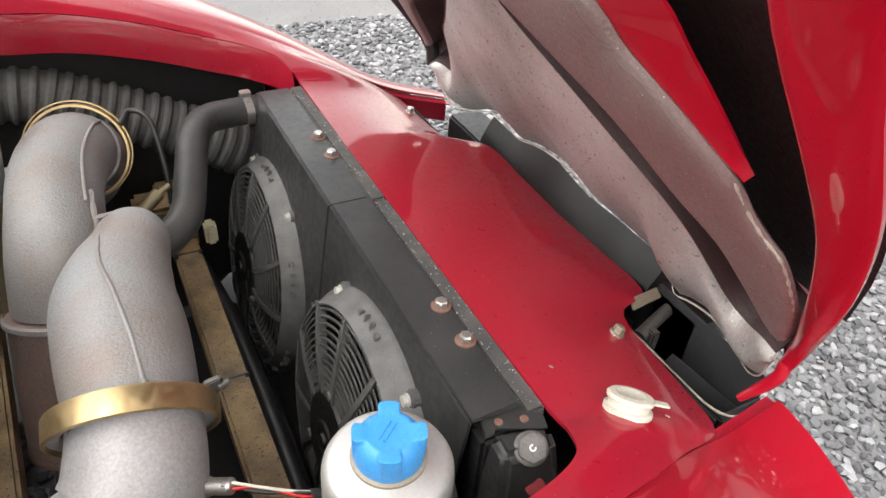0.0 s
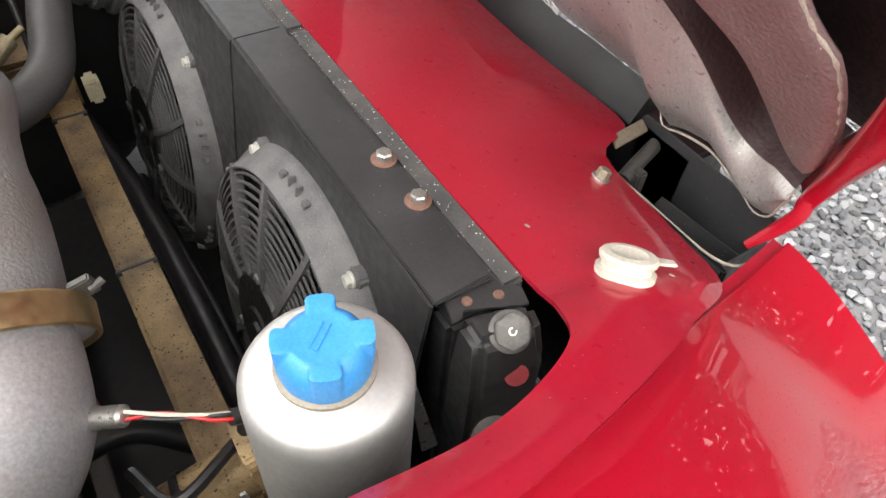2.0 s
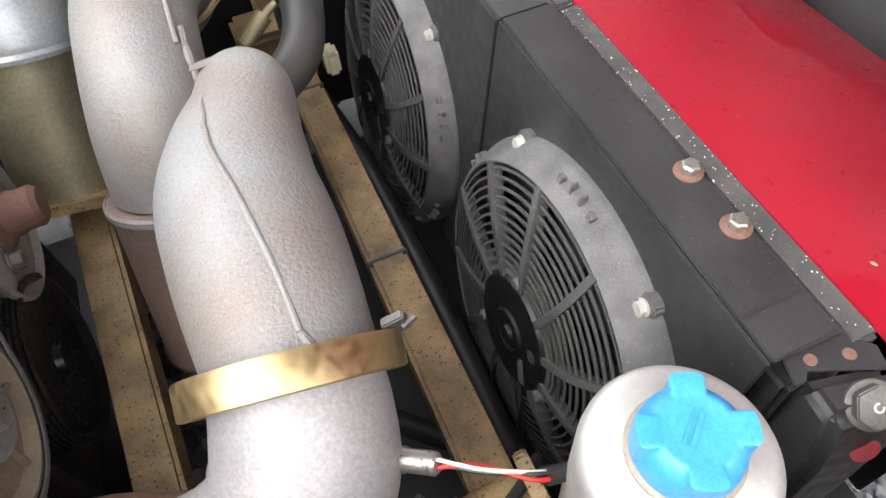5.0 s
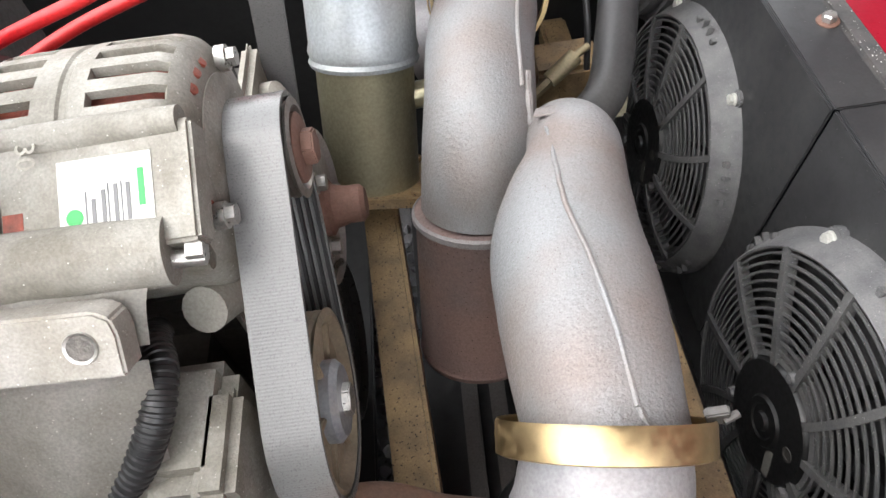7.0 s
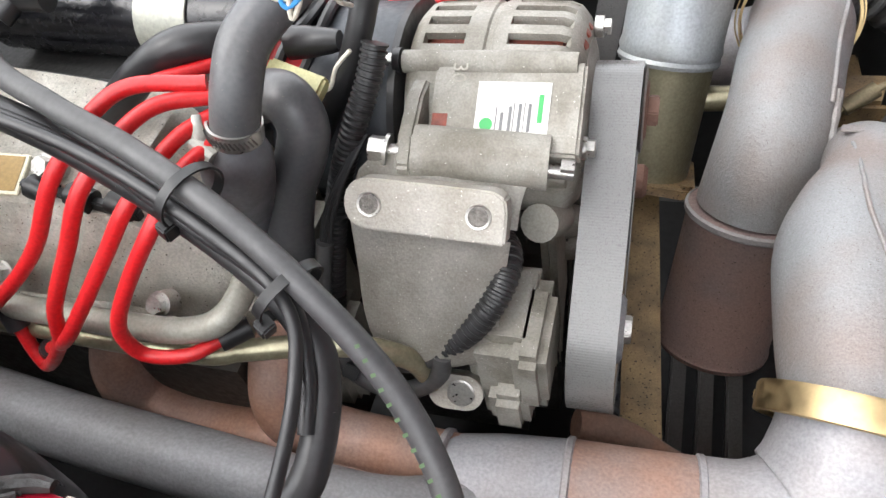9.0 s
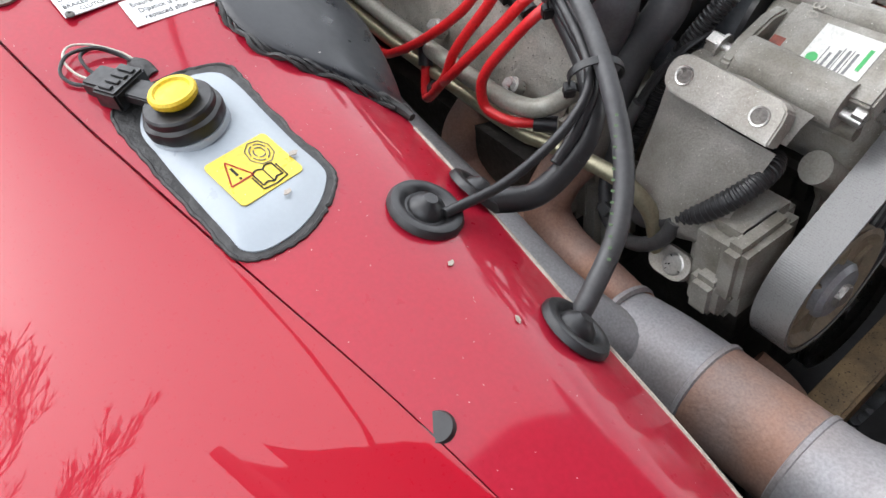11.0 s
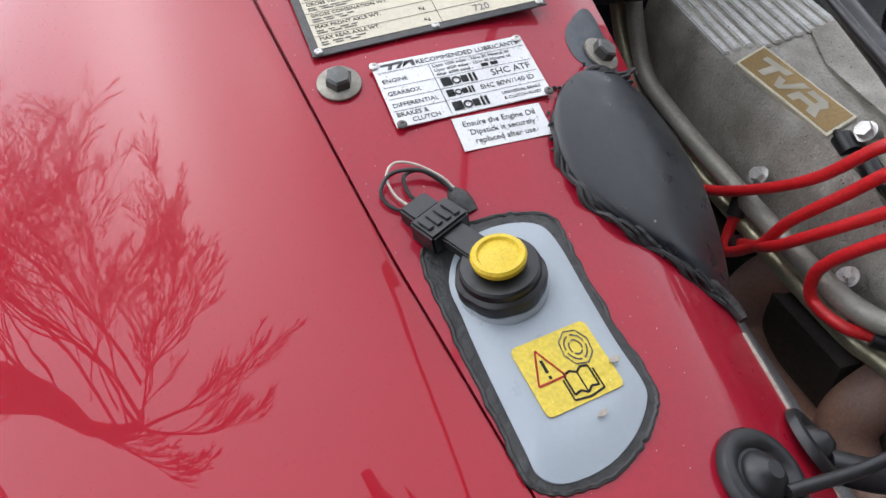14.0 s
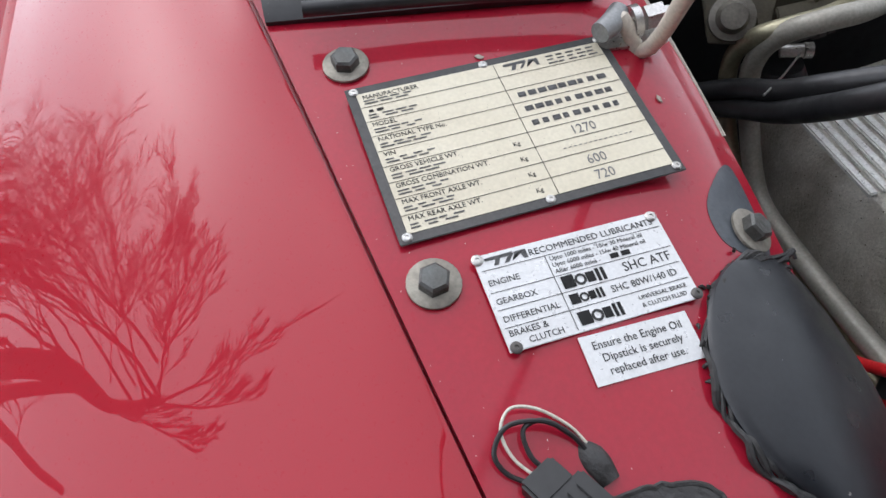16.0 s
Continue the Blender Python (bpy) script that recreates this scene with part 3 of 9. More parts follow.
def cooling_fan(y, z, label):
    f = thing("cooling_fan", label, "fan", (-0.02, y, z), "radiator fans")
    at = (-0.003, y, z)

    def polar(r, a, w):
        return Vector((-0.003 - w, y + r * math.cos(a), z + r * math.sin(a)))

    def dome(r):
        return 0.036 + 0.014 * (1 - (max(r - 0.06, 0) / 0.092) ** 2)

    bm = bmesh.new()
    lathe(bm, [(0.163, 0.0), (0.1690, 0.002), (0.1695, 0.011), (0.1675, 0.0160), (0.1600, 0.0270), (0.1555, 0.0365), (0.1535, 0.0385), (0.1515, 0.0375), (0.1515, 0.020), (0.156, 0.0)], at, (-1, 0, 0), 72, cap=False)
    rim = part("rim", bm, FAN_RIM, f, "weathered grey plastic rim")
    for a in (radians(54), radians(121), radians(234), radians(301)):
        bm = bmesh.new()
        out = polar(1, a, 0) - polar(0, a, 0)
        m = Matrix.Translation(polar(0.1655, a, 0.002)) @ frame_of((-1, 0, 0), out)
        prism(bm, [(-0.012, -0.013), (0.004, -0.0095), (0.0095, -0.005), (0.0095, 0.005), (0.004, 0.0095), (-0.012, 0.013)], 0, 0.0155, m, 0.002)
        part("mounting_ear", bm, FAN_RIM, rim)
        hb = polar(0.1645, a, 0.0175)
        bm = bmesh.new()
        lathe(bm, [(0.0072, 0), (0.0072, 0.0015), (0.006, 0.002)], hb, (-1, 0, 0), 20)
        prism(bm, hexagon(0.0060), 0.001, 0.0065, Matrix.Translation(hb) @ frame_of((-1, 0, 0)), 0.0006)
        part("bolt", bm, CLIP_BOLT, rim, "pale zinc plated bolt")
    for a0 in (22, 88, 152, 205, 330):
        for da in (-7.5, 7.5):
            a = radians(a0 + da)
            m = Matrix.Translation(polar(0.1610, a, 0.0215)) @ frame_of((-1, 0, 0), polar(1, a, 0) - polar(0, a, 0))
            bm = bmesh.new()
            prism(bm, [(-0.005, -0.0022), (0.005, -0.0038), (0.005, 0.0038), (-0.005, 0.0022)], 0, 0.0060, m, 0.0008)
            part("stop", bm, FAN_RIM, rim)
        a = radians(a0)
        m = Matrix.Translation(polar(0.1605, a, 0.0205)) @ frame_of((-1, 0, 0), polar(1, a, 0) - polar(0, a, 0))
        bm = bmesh.new()
        prism(bm, [(-0.009, -0.0085), (0.009, -0.0085), (0.009, -0.0058), (-0.003, -0.0058), (-0.005, -0.003), (-0.005, 0.003), (-0.003, 0.0058), (0.009, 0.0058), (0.009, 0.0085), (-0.009, 0.0085)], 0, 0.0064, m, 0.0006)
        part("clip", bm, FAN_RIM, rim)
    for k in range(11):
        r = 0.0672 + k * 0.0080
        w = dome(r)
        bm = bmesh.new()
        lathe(bm, [(r - 0.0012, w), (r + 0.0012, w - 0.0003), (r + 0.0012, w - 0.0018), (r - 0.0008, w - 0.0018), (r - 0.0012, w)], at, (-1, 0, 0), 64, cap=False)
        part("grille_ring", bm, FAN_GREY, f)
    for k in range(11):
        a0 = radians(16 + 360 / 11 * k)
        bm = bmesh.new()
        line = []
        for q in range(8):
            r = 0.052 + (0.1535 - 0.052) * q / 7
            line.append(polar(r, a0 + 0.16 * (0.5 - q / 7), dome(r) + 0.0030))
        rows2 = []
        for i, p in enumerate(line):
            d = (line[min(i + 1, 7)] - line[max(i - 1, 0)]).normalized()
            side = d.cross(Vector((-1, 0, 0))).normalized() * 0.0036
            back = Vector((0.012, 0, 0))
            rows2.append([p - side, p + side, p + side * 0.7 + back, p - side * 0.7 + back])
        vs = add_grid(bm, rows2, close_v=True)
        bm.faces.new(vs[0]), bm.faces.new(vs[-1])
        part("spoke", bm, FAN_GREY, f)
    for k in range(9):
        a0 = radians(40 * k + 9)
        bm = bmesh.new()
        add_grid(bm, [[polar(0.03 + 0.105 * q / 5, a0 + t * (0.20 + 0.04 * q / 5) + 0.10 * q / 5, 0.003 + 0.010 * t) for t in (0, 0.5, 1)] for q in range(6)])
        bmesh.ops.solidify(bm, geom=bm.faces[:], thickness=0.0015)
        part("blade", bm, FAN_BLADE, f)
    bm = bmesh.new()
    lathe(bm, [(0.057, 0.02), (0.057, 0.049), (0.054, 0.053), (0.024, 0.0545), (0.022, 0.057), (0.0165, 0.057), (0.015, 0.0555), (0.009, 0.0555), (0.008, 0.059), (0, 0.0595)], at, (-1, 0, 0), 48)
    motor = part("motor", bm, BLACK_PLASTIC, f, "flat round black motor housing")
    bm = bmesh.new()
    lathe(bm, [(0.0575, 0.030), (0.0620, 0.032), (0.0620, 0.049), (0.0575, 0.050)], at, (-1, 0, 0), 48, cap=False)
    part("hub_ring", bm, FAN_GREY, motor)
    bm = bmesh.new()
    m = Matrix.Translation(polar(0.036, radians(215), 0.0538)) @ frame_of((-1, 0, 0), (0, 0.5, 1))
    prism(bm, rounded(0.028, 0.010, 0.001, 2), 0, 0.0006, m)
    part("rating_label", bm, surface("worn_label", (0.10, 0.095, 0.085), (0.2, 0.19, 0.17), rough=0.6, grain=500, bump=0.1), motor)
    bm = bmesh.new()
    lathe(bm, [(0.0065, 0), (0.0065, 0.0006), (0.0035, 0.0006), (0.0035, 0.0003), (0, 0.0003)], polar(0.038, radians(160), 0.0538), (-1, 0, 0), 20)
    part("stamp", bm, DARK_STEEL, motor)
    for a in (80, 200, 320):
        c = polar(0.0605, radians(a), 0.038)
        bm = bmesh.new()
        lathe(bm, [(0.0075, 0.0), (0.0075, 0.010), (0.0055, 0.011), (0.0055, 0.015), (0.004, 0.017), (0, 0.017)], c, (-1, 0, 0), 16)
        part("motor_screw", bm, FAN_RIM, motor)
    for k in range(2):
        a = radians(-128 + 5 * k)
        bm = bmesh.new()
        tube(bm, [polar(0.052, a, 0.052), polar(0.085, a - 0.05, 0.060 - 0.004 * k), polar(0.115, a + 0.03, 0.058), polar(0.150, a + 0.12, 0.040), polar(0.175, a + 0.16, 0.012)], 0.0027, 8)
        part("cable", bm, BLACK_RUBBER, f)
    bm = bmesh.new()
    lathe(bm, [(0.157, 0.001), (0.155, 0.0024), (0, 0.0024)], at, (-1, 0, 0), 40)
    part("shroud", bm, FAN_BLADE, f, "black shroud behind the blades")
    f.location.x -= 0.021
    f.rotation_euler.y = radians(9)
    return f


CLIP_BOLT = surface("pale_zinc_bolt", (0.62, 0.62, 0.58), (0.5, 0.48, 0.42), rough=0.45, metal=0.4, grain=300, bump=0.1)
cooling_fan(0.1885, 0.421, "dusty grey plastic electric fan with a slatted grille")
cooling_fan(0.580, 0.378, "dusty grey plastic electric fan beside the hose end of the radiator")

# ---- black oil cooler with its bracket, in the corner ----
cooler = thing("oil_cooler", "small black tank with a hexagon plug and red dot", "cooler", (0.03, -0.03, 0.40))
bm = bmesh.new()
low = [(0.000, -0.040), (0.058, -0.044), (0.064, -0.004), (0.004, 0.008)]
high = [(0.006, -0.022), (0.052, -0.029), (0.061, -0.006), (0.008, 0.006)]
va, vc, vb = [[bm.verts.new((x, y, z)) for x, y in q] for q, z in ((low, 0.40), ([(x * 0.5 + u * 0.5 + (-0.002 if x < 0.02 else 0.002), y * 0.5 + v * 0.5 - (0.002 if y < -0.03 else 0)) for (x, y), (u, v) in zip(low, high)], 0.578), (high, 0.614))]
for p, q in ((va, vc), (vc, vb)):
    for i in range(4):
        bm.faces.new((p[i], p[(i + 1) % 4], q[(i + 1) % 4], q[i]))
bm.faces.new(va[::-1]), bm.faces.new(vb)
bmesh.ops.bevel(bm, geom=bm.edges[:], offset=0.007, segments=3, affect="EDGES", clamp_overlap=True)
part("tank", bm, BLACK_SATIN, cooler)
bm = bmesh.new()
prism(bm, [(0.004, 0.004), (0.010, 0.026), (0.047, 0.024), (0.062, 0.006), (0.058, -0.008), (0.050, -0.006), (0.016, 0.010), (0.012, 0.004)], 0.6085, 0.6108, None, 0.0006)
bracket = part("bracket", bm, BLACK_SATIN, cooler, "bent black steel bracket")
for x, y in ((0.022, 0.014), (0.044, 0.008)):
    bm = bmesh.new()
    lathe(bm, [(0.004, 0.0), (0.0034, 0.0012), (0, 0.0016)], (x, y, 0.6108), (0, 0, 1), 16)
    part("rivet", bm, RUSTY, bracket, "rusty rivet")
PN = Vector((-0.25, -0.50, 0.83)).normalized()
PC = Vector((0.0325, -0.0200, 0.6110))
bm = bmesh.new()
lathe(bm, [(0.0145, 0.0), (0.0145, 0.003), (0.0135, 0.0035), (0, 0.0035)], PC, PN, 28)
prism(bm, hexagon(0.0125), 0.003, 0.010, Matrix.Translation(PC) @ frame_of(PN), 0.001)
plug = part("plug", bm, DARK_STEEL, cooler, "black hexagon plug")
bm = bmesh.new()
lathe(bm, [(0.0018, 0.010), (0.0028, 0.010), (0.0028, 0.0104), (0.0018, 0.0104)], PC, PN, 16, arc=0.8, cap=False)
part("moulded_mark", bm, ALU, plug)
bm = bmesh.new()
SN = Vector((-0.30, -0.85, 0.42)).normalized()
lathe(bm, [(0.0085, 0), (0.0085, 0.0012), (0, 0.0012)], (0.0325, -0.0355, 0.5790), SN, 20)
part("sticker", bm, surface("red_sticker", (0.4, 0.05, 0.06), (0.5, 0.3, 0.3), rough=0.4, grain=200, bump=0), cooler, "round red sticker")

# ---- expansion tank ----
TX, TY = -0.0903, -0.010
tank = thing("expansion_tank", "brushed aluminium expansion tank with blue cap", "tank", (TX, TY, 0.36))
bm = bmesh.new()
lathe(bm, [(0.046, 0.36), (0.0487, 0.366), (0.0487, 0.641), (0.0480, 0.648), (0.0455, 0.6530), (0.041, 0.6555), (0.0275, 0.6585), (0.024, 0.660), (0.024, 0.668), (0, 0.668)], (TX, TY, 0), (0, 0, 1), 56)
part("body", bm, surface("satin_spun_aluminium", (0.54, 0.535, 0.52), (0.44, 0.43, 0.41), rough=0.45, metal=0.55, grain=160, blotch=20, bump=0.05, mottle=0.05), tank)
bm = bmesh.new()
rows = []
for r, z, wide in ((0.0248, 0.6600, 0.0250), (0.0254, 0.6630, 0.0258), (0.0255, 0.6680, 0.0262), (0.0250, 0.6730, 0.0264), (0.0240, 0.6770, 0.0265), (0.0226, 0.6802, 0.0265), (0.0208, 0.6826, 0.0264), (0.0190, 0.6842, 0.0258), (0.0175, 0.6852, 0.0215), (0.0160, 0.6856, 0.0165), (0.0145, 0.6850, 0.0145), (0.004, 0.6852, 0.004)):
    row = []
    for k in range(192):
        a = 2 * math.pi * k / 192
        q = abs(((a + 0.392 + math.pi / 4) % (math.pi / 2)) - math.pi / 4)
        up = 1 / (1 + math.exp((q * r / 0.0255 - 0.27) * 60))
        rr = r + (wide - r) * up
        crest = 0.6864 if z > 0.676 else z
        row.append((TX + rr * math.cos(a), TY + rr * math.sin(a), z + (max(crest, z) - z) * up * (1 if r > 0.0162 else 0)))
    rows.append(row)
vs = add_grid(bm, rows, close_v=True)
bm.faces.new(vs[-1])
cap = part("cap", bm, BLUE, tank, "blue plastic screw cap with four lobes", 50)
bm = bmesh.new()
m = Matrix.Translation((TX, TY, 0.6850)) @ Matrix.Rotation(radians(40), 4, "Z")
box(bm, -0.009, 0.009, -0.0012, 0.0012, 0, 0.0012, 0.0003, m)
box(bm, -0.009, 0.009, 0.003, 0.0042, 0, 0.0010, 0.0003, m)
part("moulded_mark", bm, BLUE, cap)
bm = bmesh.new()
lathe(bm, [(0.0248, 0.660), (0.0278, 0.6590), (0.0278, 0.6615), (0.0248, 0.663)], (TX, TY, 0), (0, 0, 1), 48, cap=False)
part("neck_seal", bm, surface("dirty_seal", (0.35, 0.31, 0.25), (0.2, 0.17, 0.13), rough=0.7, grain=200, bump=0.3), tank)
for name, poly, y in (("bracket", [(-0.052, 0.640), (-0.048, 0.640), (-0.024, 0.527), (-0.037, 0.530)], -0.031), ("bracket", [(-0.155, 0.63), (-0.152, 0.63), (-0.140, 0.50), (-0.158, 0.50)], -0.040)):
    bm = bmesh.new()
    prism(bm, poly, -0.0008, 0.0008, Matrix.Translation((0, y, 0)) @ Matrix.Rotation(radians(90), 4, "X"), 0.0003)
    part(name, bm, ALU, tank, "thin aluminium bracket")
bm = bmesh.new()
prism(bm, hexagon(0.008), 0, 0.008, Matrix.Translation((-0.015, -0.075, 0.60)) @ frame_of((-0.2, -0.4, 1)), 0.001)
lathe(bm, [(0.016, -0.004), (0.016, 0), (0, 0)], (-0.015, -0.075, 0.60), (-0.2, -0.4, 1), 20)
lathe(bm, [(0.007, -0.06), (0.007, 0)], (-0.015, -0.075, 0.60), (-0.2, -0.4, 1), 12)
single("headlamp_adjuster", bm, DARK_STEEL, "dark steel nut on a stud under the red panel", "bolt")

# ---- chassis tubes ----
def chassis_rail(a, b, wide, seams, label):
    t = thing("chassis_rail", label, "rail", (a[0], a[1], a[2] - wide / 2), "chassis rails")
    bm = bmesh.new()
    beam(bm, a, b, wide, wide, 0.004)
    part("tube", bm, RAIL, t)
    a, b = Vector(a), Vector(b)
    for s in seams:
        bm = bmesh.new()
        c = a.lerp(b, s)
        beam(bm, c - (b - a).normalized() * 0.0022, c + (b - a).normalized() * 0.0022, wide + 0.0025, wide + 0.0025, 0.001)
        part("strap", bm, GREY_RUBBER, t, "thin dark strap round the tube")
    return t


chassis_rail((-0.153, 0.02, 0.452), (-0.152, 0.80, 0.410), 0.037, (0.350, 0.70), "square passivated steel tube in front of the engine")
chassis_rail((-0.380, 0.12, 0.452), (-0.409, 0.56, 0.452), 0.037, (), "square dirty bronze steel tube under the steel pipe")
bm = bmesh.new()
tube(bm, [(-0.29, 0.035, 0.47), (-0.20, 0.035, 0.487), (-0.135, 0.035, 0.50)], 0.021, 20)
rack = thing("steering_rack", "bronze passivated tube with a flanged end", "tube", (-0.2, 0.035, 0.46))
part("tube", bm, RAIL, rack)
bm = bmesh.new()
prism(bm, rounded(0.075, 0.05, 0.012), -0.004, 0.006, Matrix.Translation((-0.133, 0.030, 0.503)) @ frame_of((1, 0, 0.2), (0, 0.2, 1)), 0.002)
part("flange", bm, RAIL, rack)
bm = bmesh.new()
prism(bm, [(-0.03, 0), (0.03, 0), (0.012, -0.045), (-0.012, -0.045)], -0.018, 0.0, Matrix.Translation((-0.195, 0.012, 0.478)), 0.003)
part("lug", bm, RAIL, rack)
bm = bmesh.new()
lathe(bm, [(0.0225, -0.003), (0.0235, -0.003), (0.0235, 0.003), (0.0225, 0.003)], (-0.185, 0.035, 0.49), (1, 0, 0.2), 24, cap=False)
part("cable_tie", bm, BLACK_PLASTIC, rack, "black cable tie")
bm = bmesh.new()
box(bm, -0.155, -0.110, -0.045, 0.015, 0.30, 0.455, 0.003)
single("suspension_bracket", bm, RAIL, "speckled bronze steel box bracket below the tank", "bracket")
bm = bmesh.new()
tube(bm, [(-0.33, -0.03, 0.40), (-0.25, -0.02, 0.405), (-0.17, -0.01, 0.41)], 0.033, 20, 10, ripple=0.06, ripple_step=0.014)
single("bellows", bm, BLACK_RUBBER, "black ribbed rubber steering bellows", "bellows")
bm = bmesh.new()
tube(bm, [(-0.21, 0.06, 0.52), (-0.19, 0.02, 0.53), (-0.14, 0.04, 0.53), (-0.12, 0.06, 0.49)], 0.0045, 8)
single("sensor_cable", bm, BLACK_RUBBER, "black sleeved cable tied to the bronze tube", "cable")

# ---- fittings on the front panel ----
p, nrm = drop(0.131, -0.022)
cup = thing("washer_filler", "white plastic snap lid with a tab, on red paint", "filler", p)
bm = bmesh.new()
lathe(bm, [(0.0215, -0.002), (0.0215, 0.0025), (0.0180, 0.0035), (0.0175, 0.0085), (0.0205, 0.0095), (0.0210, 0.0120), (0.0195, 0.0140), (0.013, 0.0148), (0.0118, 0.0140), (0, 0.0142)], p, nrm, 40)
part("lid", bm, WHITE_PLASTIC, cup)
bm = bmesh.new()
prism(bm, [(0.016, -0.006), (0.034, -0.0045), (0.034, 0.0045), (0.016, 0.006)], 0.0098, 0.0118, Matrix.Translation(p) @ frame_of(nrm, (0.85, -0.55, 0)), 0.0006)
part("tab", bm, WHITE_PLASTIC, cup)
p, nrm = drop(0.220, 0.090)
hex_bolt("bolt", p, nrm, 0.013, "dull bolt sunk in the red front panel", 0.0085, surface("dull_brass_bolt", (0.3, 0.27, 0.2), rough=0.5, metal=0.6), STEEL)
p = Vector((0.233, 0.649, 0.563))
hex_bolt("bolt", p, (0.2, 0, 1), 0.013, "small dull bolt at the end of the red front panel", 0.0085, STEEL, STEEL)

# ---- hinge recess and bonnet ----
tray = thing("hinge_tray", "black moulded recess with chipped edges under the hinge", "tray", (0.32, 0.06, 0.455))
for name, q in (("floor_panel", (0.256, 0.340, -0.022, 0.15, 0.455, 0.460)), ("inner_wall", (0.256, 0.259, -0.03, 0.15, 0.460, 0.545)), ("outer_wall", (0.338, 0.341, -0.018, 0.15, 0.460, 0.556)), ("end_wall", (0.259, 0.338, -0.022, -0.019, 0.460, 0.530))):
    bm = bmesh.new()
    box(bm, *q, 0.001)
    part(name, bm, BLACK_SATIN, tray)
bm = bmesh.new()
tube(bm, [(0.2600, 0.125, 0.546), (0.2605, 0.08, 0.5455), (0.2620, 0.03, 0.545), (0.268, -0.01, 0.540), (0.285, -0.028, 0.534), (0.31, -0.031, 0.531)], [0.0006, 0.0012, 0.0008, 0.0014, 0.0016, 0.0010], 6, 6)
part("chipped_edge", bm, BARE_EDGE, tray, "pale chipped edge")
hinge = thing("steel_hinge", "worn steel hinge bracket with a pivot bolt in a black recess", "hinge", (0.31, 0.13, 0.46))
bm = bmesh.new()
prism(bm, [(-0.022, -0.008), (0.018, -0.008), (0.021, 0.006), (-0.017, 0.007)], 0, 0.002, Matrix.Translation((0.305, 0.138, 0.552)) @ frame_of((-0.25, -0.3, 0.9), (1, 0, 0.1)), 0.001)
part("plate", bm, surface("oily_plate", (0.26, 0.22, 0.165), (0.15, 0.12, 0.09), rough=0.4, metal=0.6, grain=120, bump=0.2), hinge)
bm = bmesh.new()
tube(bm, [(0.285, 0.112, 0.520), (0.32, 0.122, 0.528), (0.352, 0.130, 0.534)], 0.008, 14)
tube(bm, [(0.352, 0.130, 0.534), (0.358, 0.132, 0.5355)], 0.014, 6)
tube(bm, [(0.366, 0.134, 0.537), (0.378, 0.138, 0.539)], 0.010, 6)
part("pivot_bolt", bm, DARK_STEEL, hinge)
bm = bmesh.new()
beam(bm, (0.30, 0.11, 0.462), (0.30, 0.11, 0.53), 0.02, 0.012, 0.002)
part("bracket", bm, DARK_STEEL, hinge)
bm = bmesh.new()
prism(bm, [(0, 0), (0.105, -0.008), (0.105, 0.012), (0.01, 0.03)], 0, 0.002, Matrix.Translation((0.300, 0.085, 0.485)) @ frame_of((-0.8, -0.25, 0.2), (0, -1, 0.1)), 0.0005)
part("guard", bm, BLACK_SATIN, hinge, "chipped black plate")

OUT = Vector((-1, 0, -0.7)).normalized()   # towards the bay, square to the raised lid


def rail_line(pts, n, off=0.0):
    path = spline(pts, 12)
    seg = [0.0]
    for a, b in zip(path, path[1:]):
        seg.append(seg[-1] + float(np.linalg.norm(b - a)))
    out = []
    for k in range(n):
        s = seg[-1] * k / (n - 1)
        i = min(max(np.searchsorted(seg, s) - 1, 0), len(path) - 2)
        f = (s - seg[i]) / max(seg[i + 1] - seg[i], 1e-9)
        out.append(Vector(path[i] * (1 - f) + path[i + 1] * f) + OUT * off)
    return out


bonnet = thing("bonnet", "red bonnet raised over the bay, with silvered fibreglass underside", "bonnet", (0.31, MID, 0.5))
N = 90


def both(pts):
    """A line across the bonnet: the near half, given from the middle outwards, and its mirror image."""
    return [mirror(p) for p in reversed(pts)] + list(pts[1:] if abs(pts[0][1] - MID) < 1e-6 else pts)


FLAP0 = [(0.327, 0.575, 0.525), (0.327, 0.45, 0.528), (0.327, 0.33, 0.533), (0.327, 0.22, 0.537), (0.329, 0.158, 0.5385)]
FLAP1 = [(0.352, 0.575, 0.574), (0.352, 0.50, 0.574), (0.350, 0.42, 0.594), (0.352, 0.368, 0.585), (0.353, 0.320, 0.578), (0.353, 0.256, 0.580), (0.355, 0.207, 0.578), (0.356, 0.158, 0.578)]
EDGE1 = [(0.310, 0.725, 0.613), (0.330, 0.705, 0.555), (0.345, 0.655, 0.548), (0.353, 0.587, 0.576), (0.352, 0.531, 0.579), (0.352, 0.50, 0.572), (0.347, 0.428, 0.592), (0.342, 0.347, 0.600), (0.353, 0.315, 0.577), (0.356, 0.251, 0.573), (0.358, 0.196, 0.571), (0.352, 0.155, 0.578),
         (0.345, 0.130, 0.556), (0.342, 0.105, 0.565), (0.340, 0.067, 0.572), (0.335, 0.029, 0.565), (0.325, -0.011, 0.562), (0.310, -0.029, 0.613)]
EDGE2 = both([(0.112, MID, 0.920), (0.157, 0.281, 0.855), (0.191, 0.218, 0.807), (0.225, 0.156, 0.759), (0.251, 0.105, 0.721), (0.276, 0.078, 0.685), (0.312, 0.047, 0.628), (0.320, 0.018, 0.612), (0.312, -0.004, 0.618), (0.310, -0.027, 0.615)])
EDGE3 = both([(0.108, MID, 0.925), (0.141, 0.255, 0.878), (0.163, 0.191, 0.847), (0.185, 0.126, 0.816), (0.219, 0.072, 0.768), (0.239, 0.025, 0.739), (0.269, 0.002, 0.696), (0.296, -0.015, 0.657), (0.300, -0.032, 0.650)])
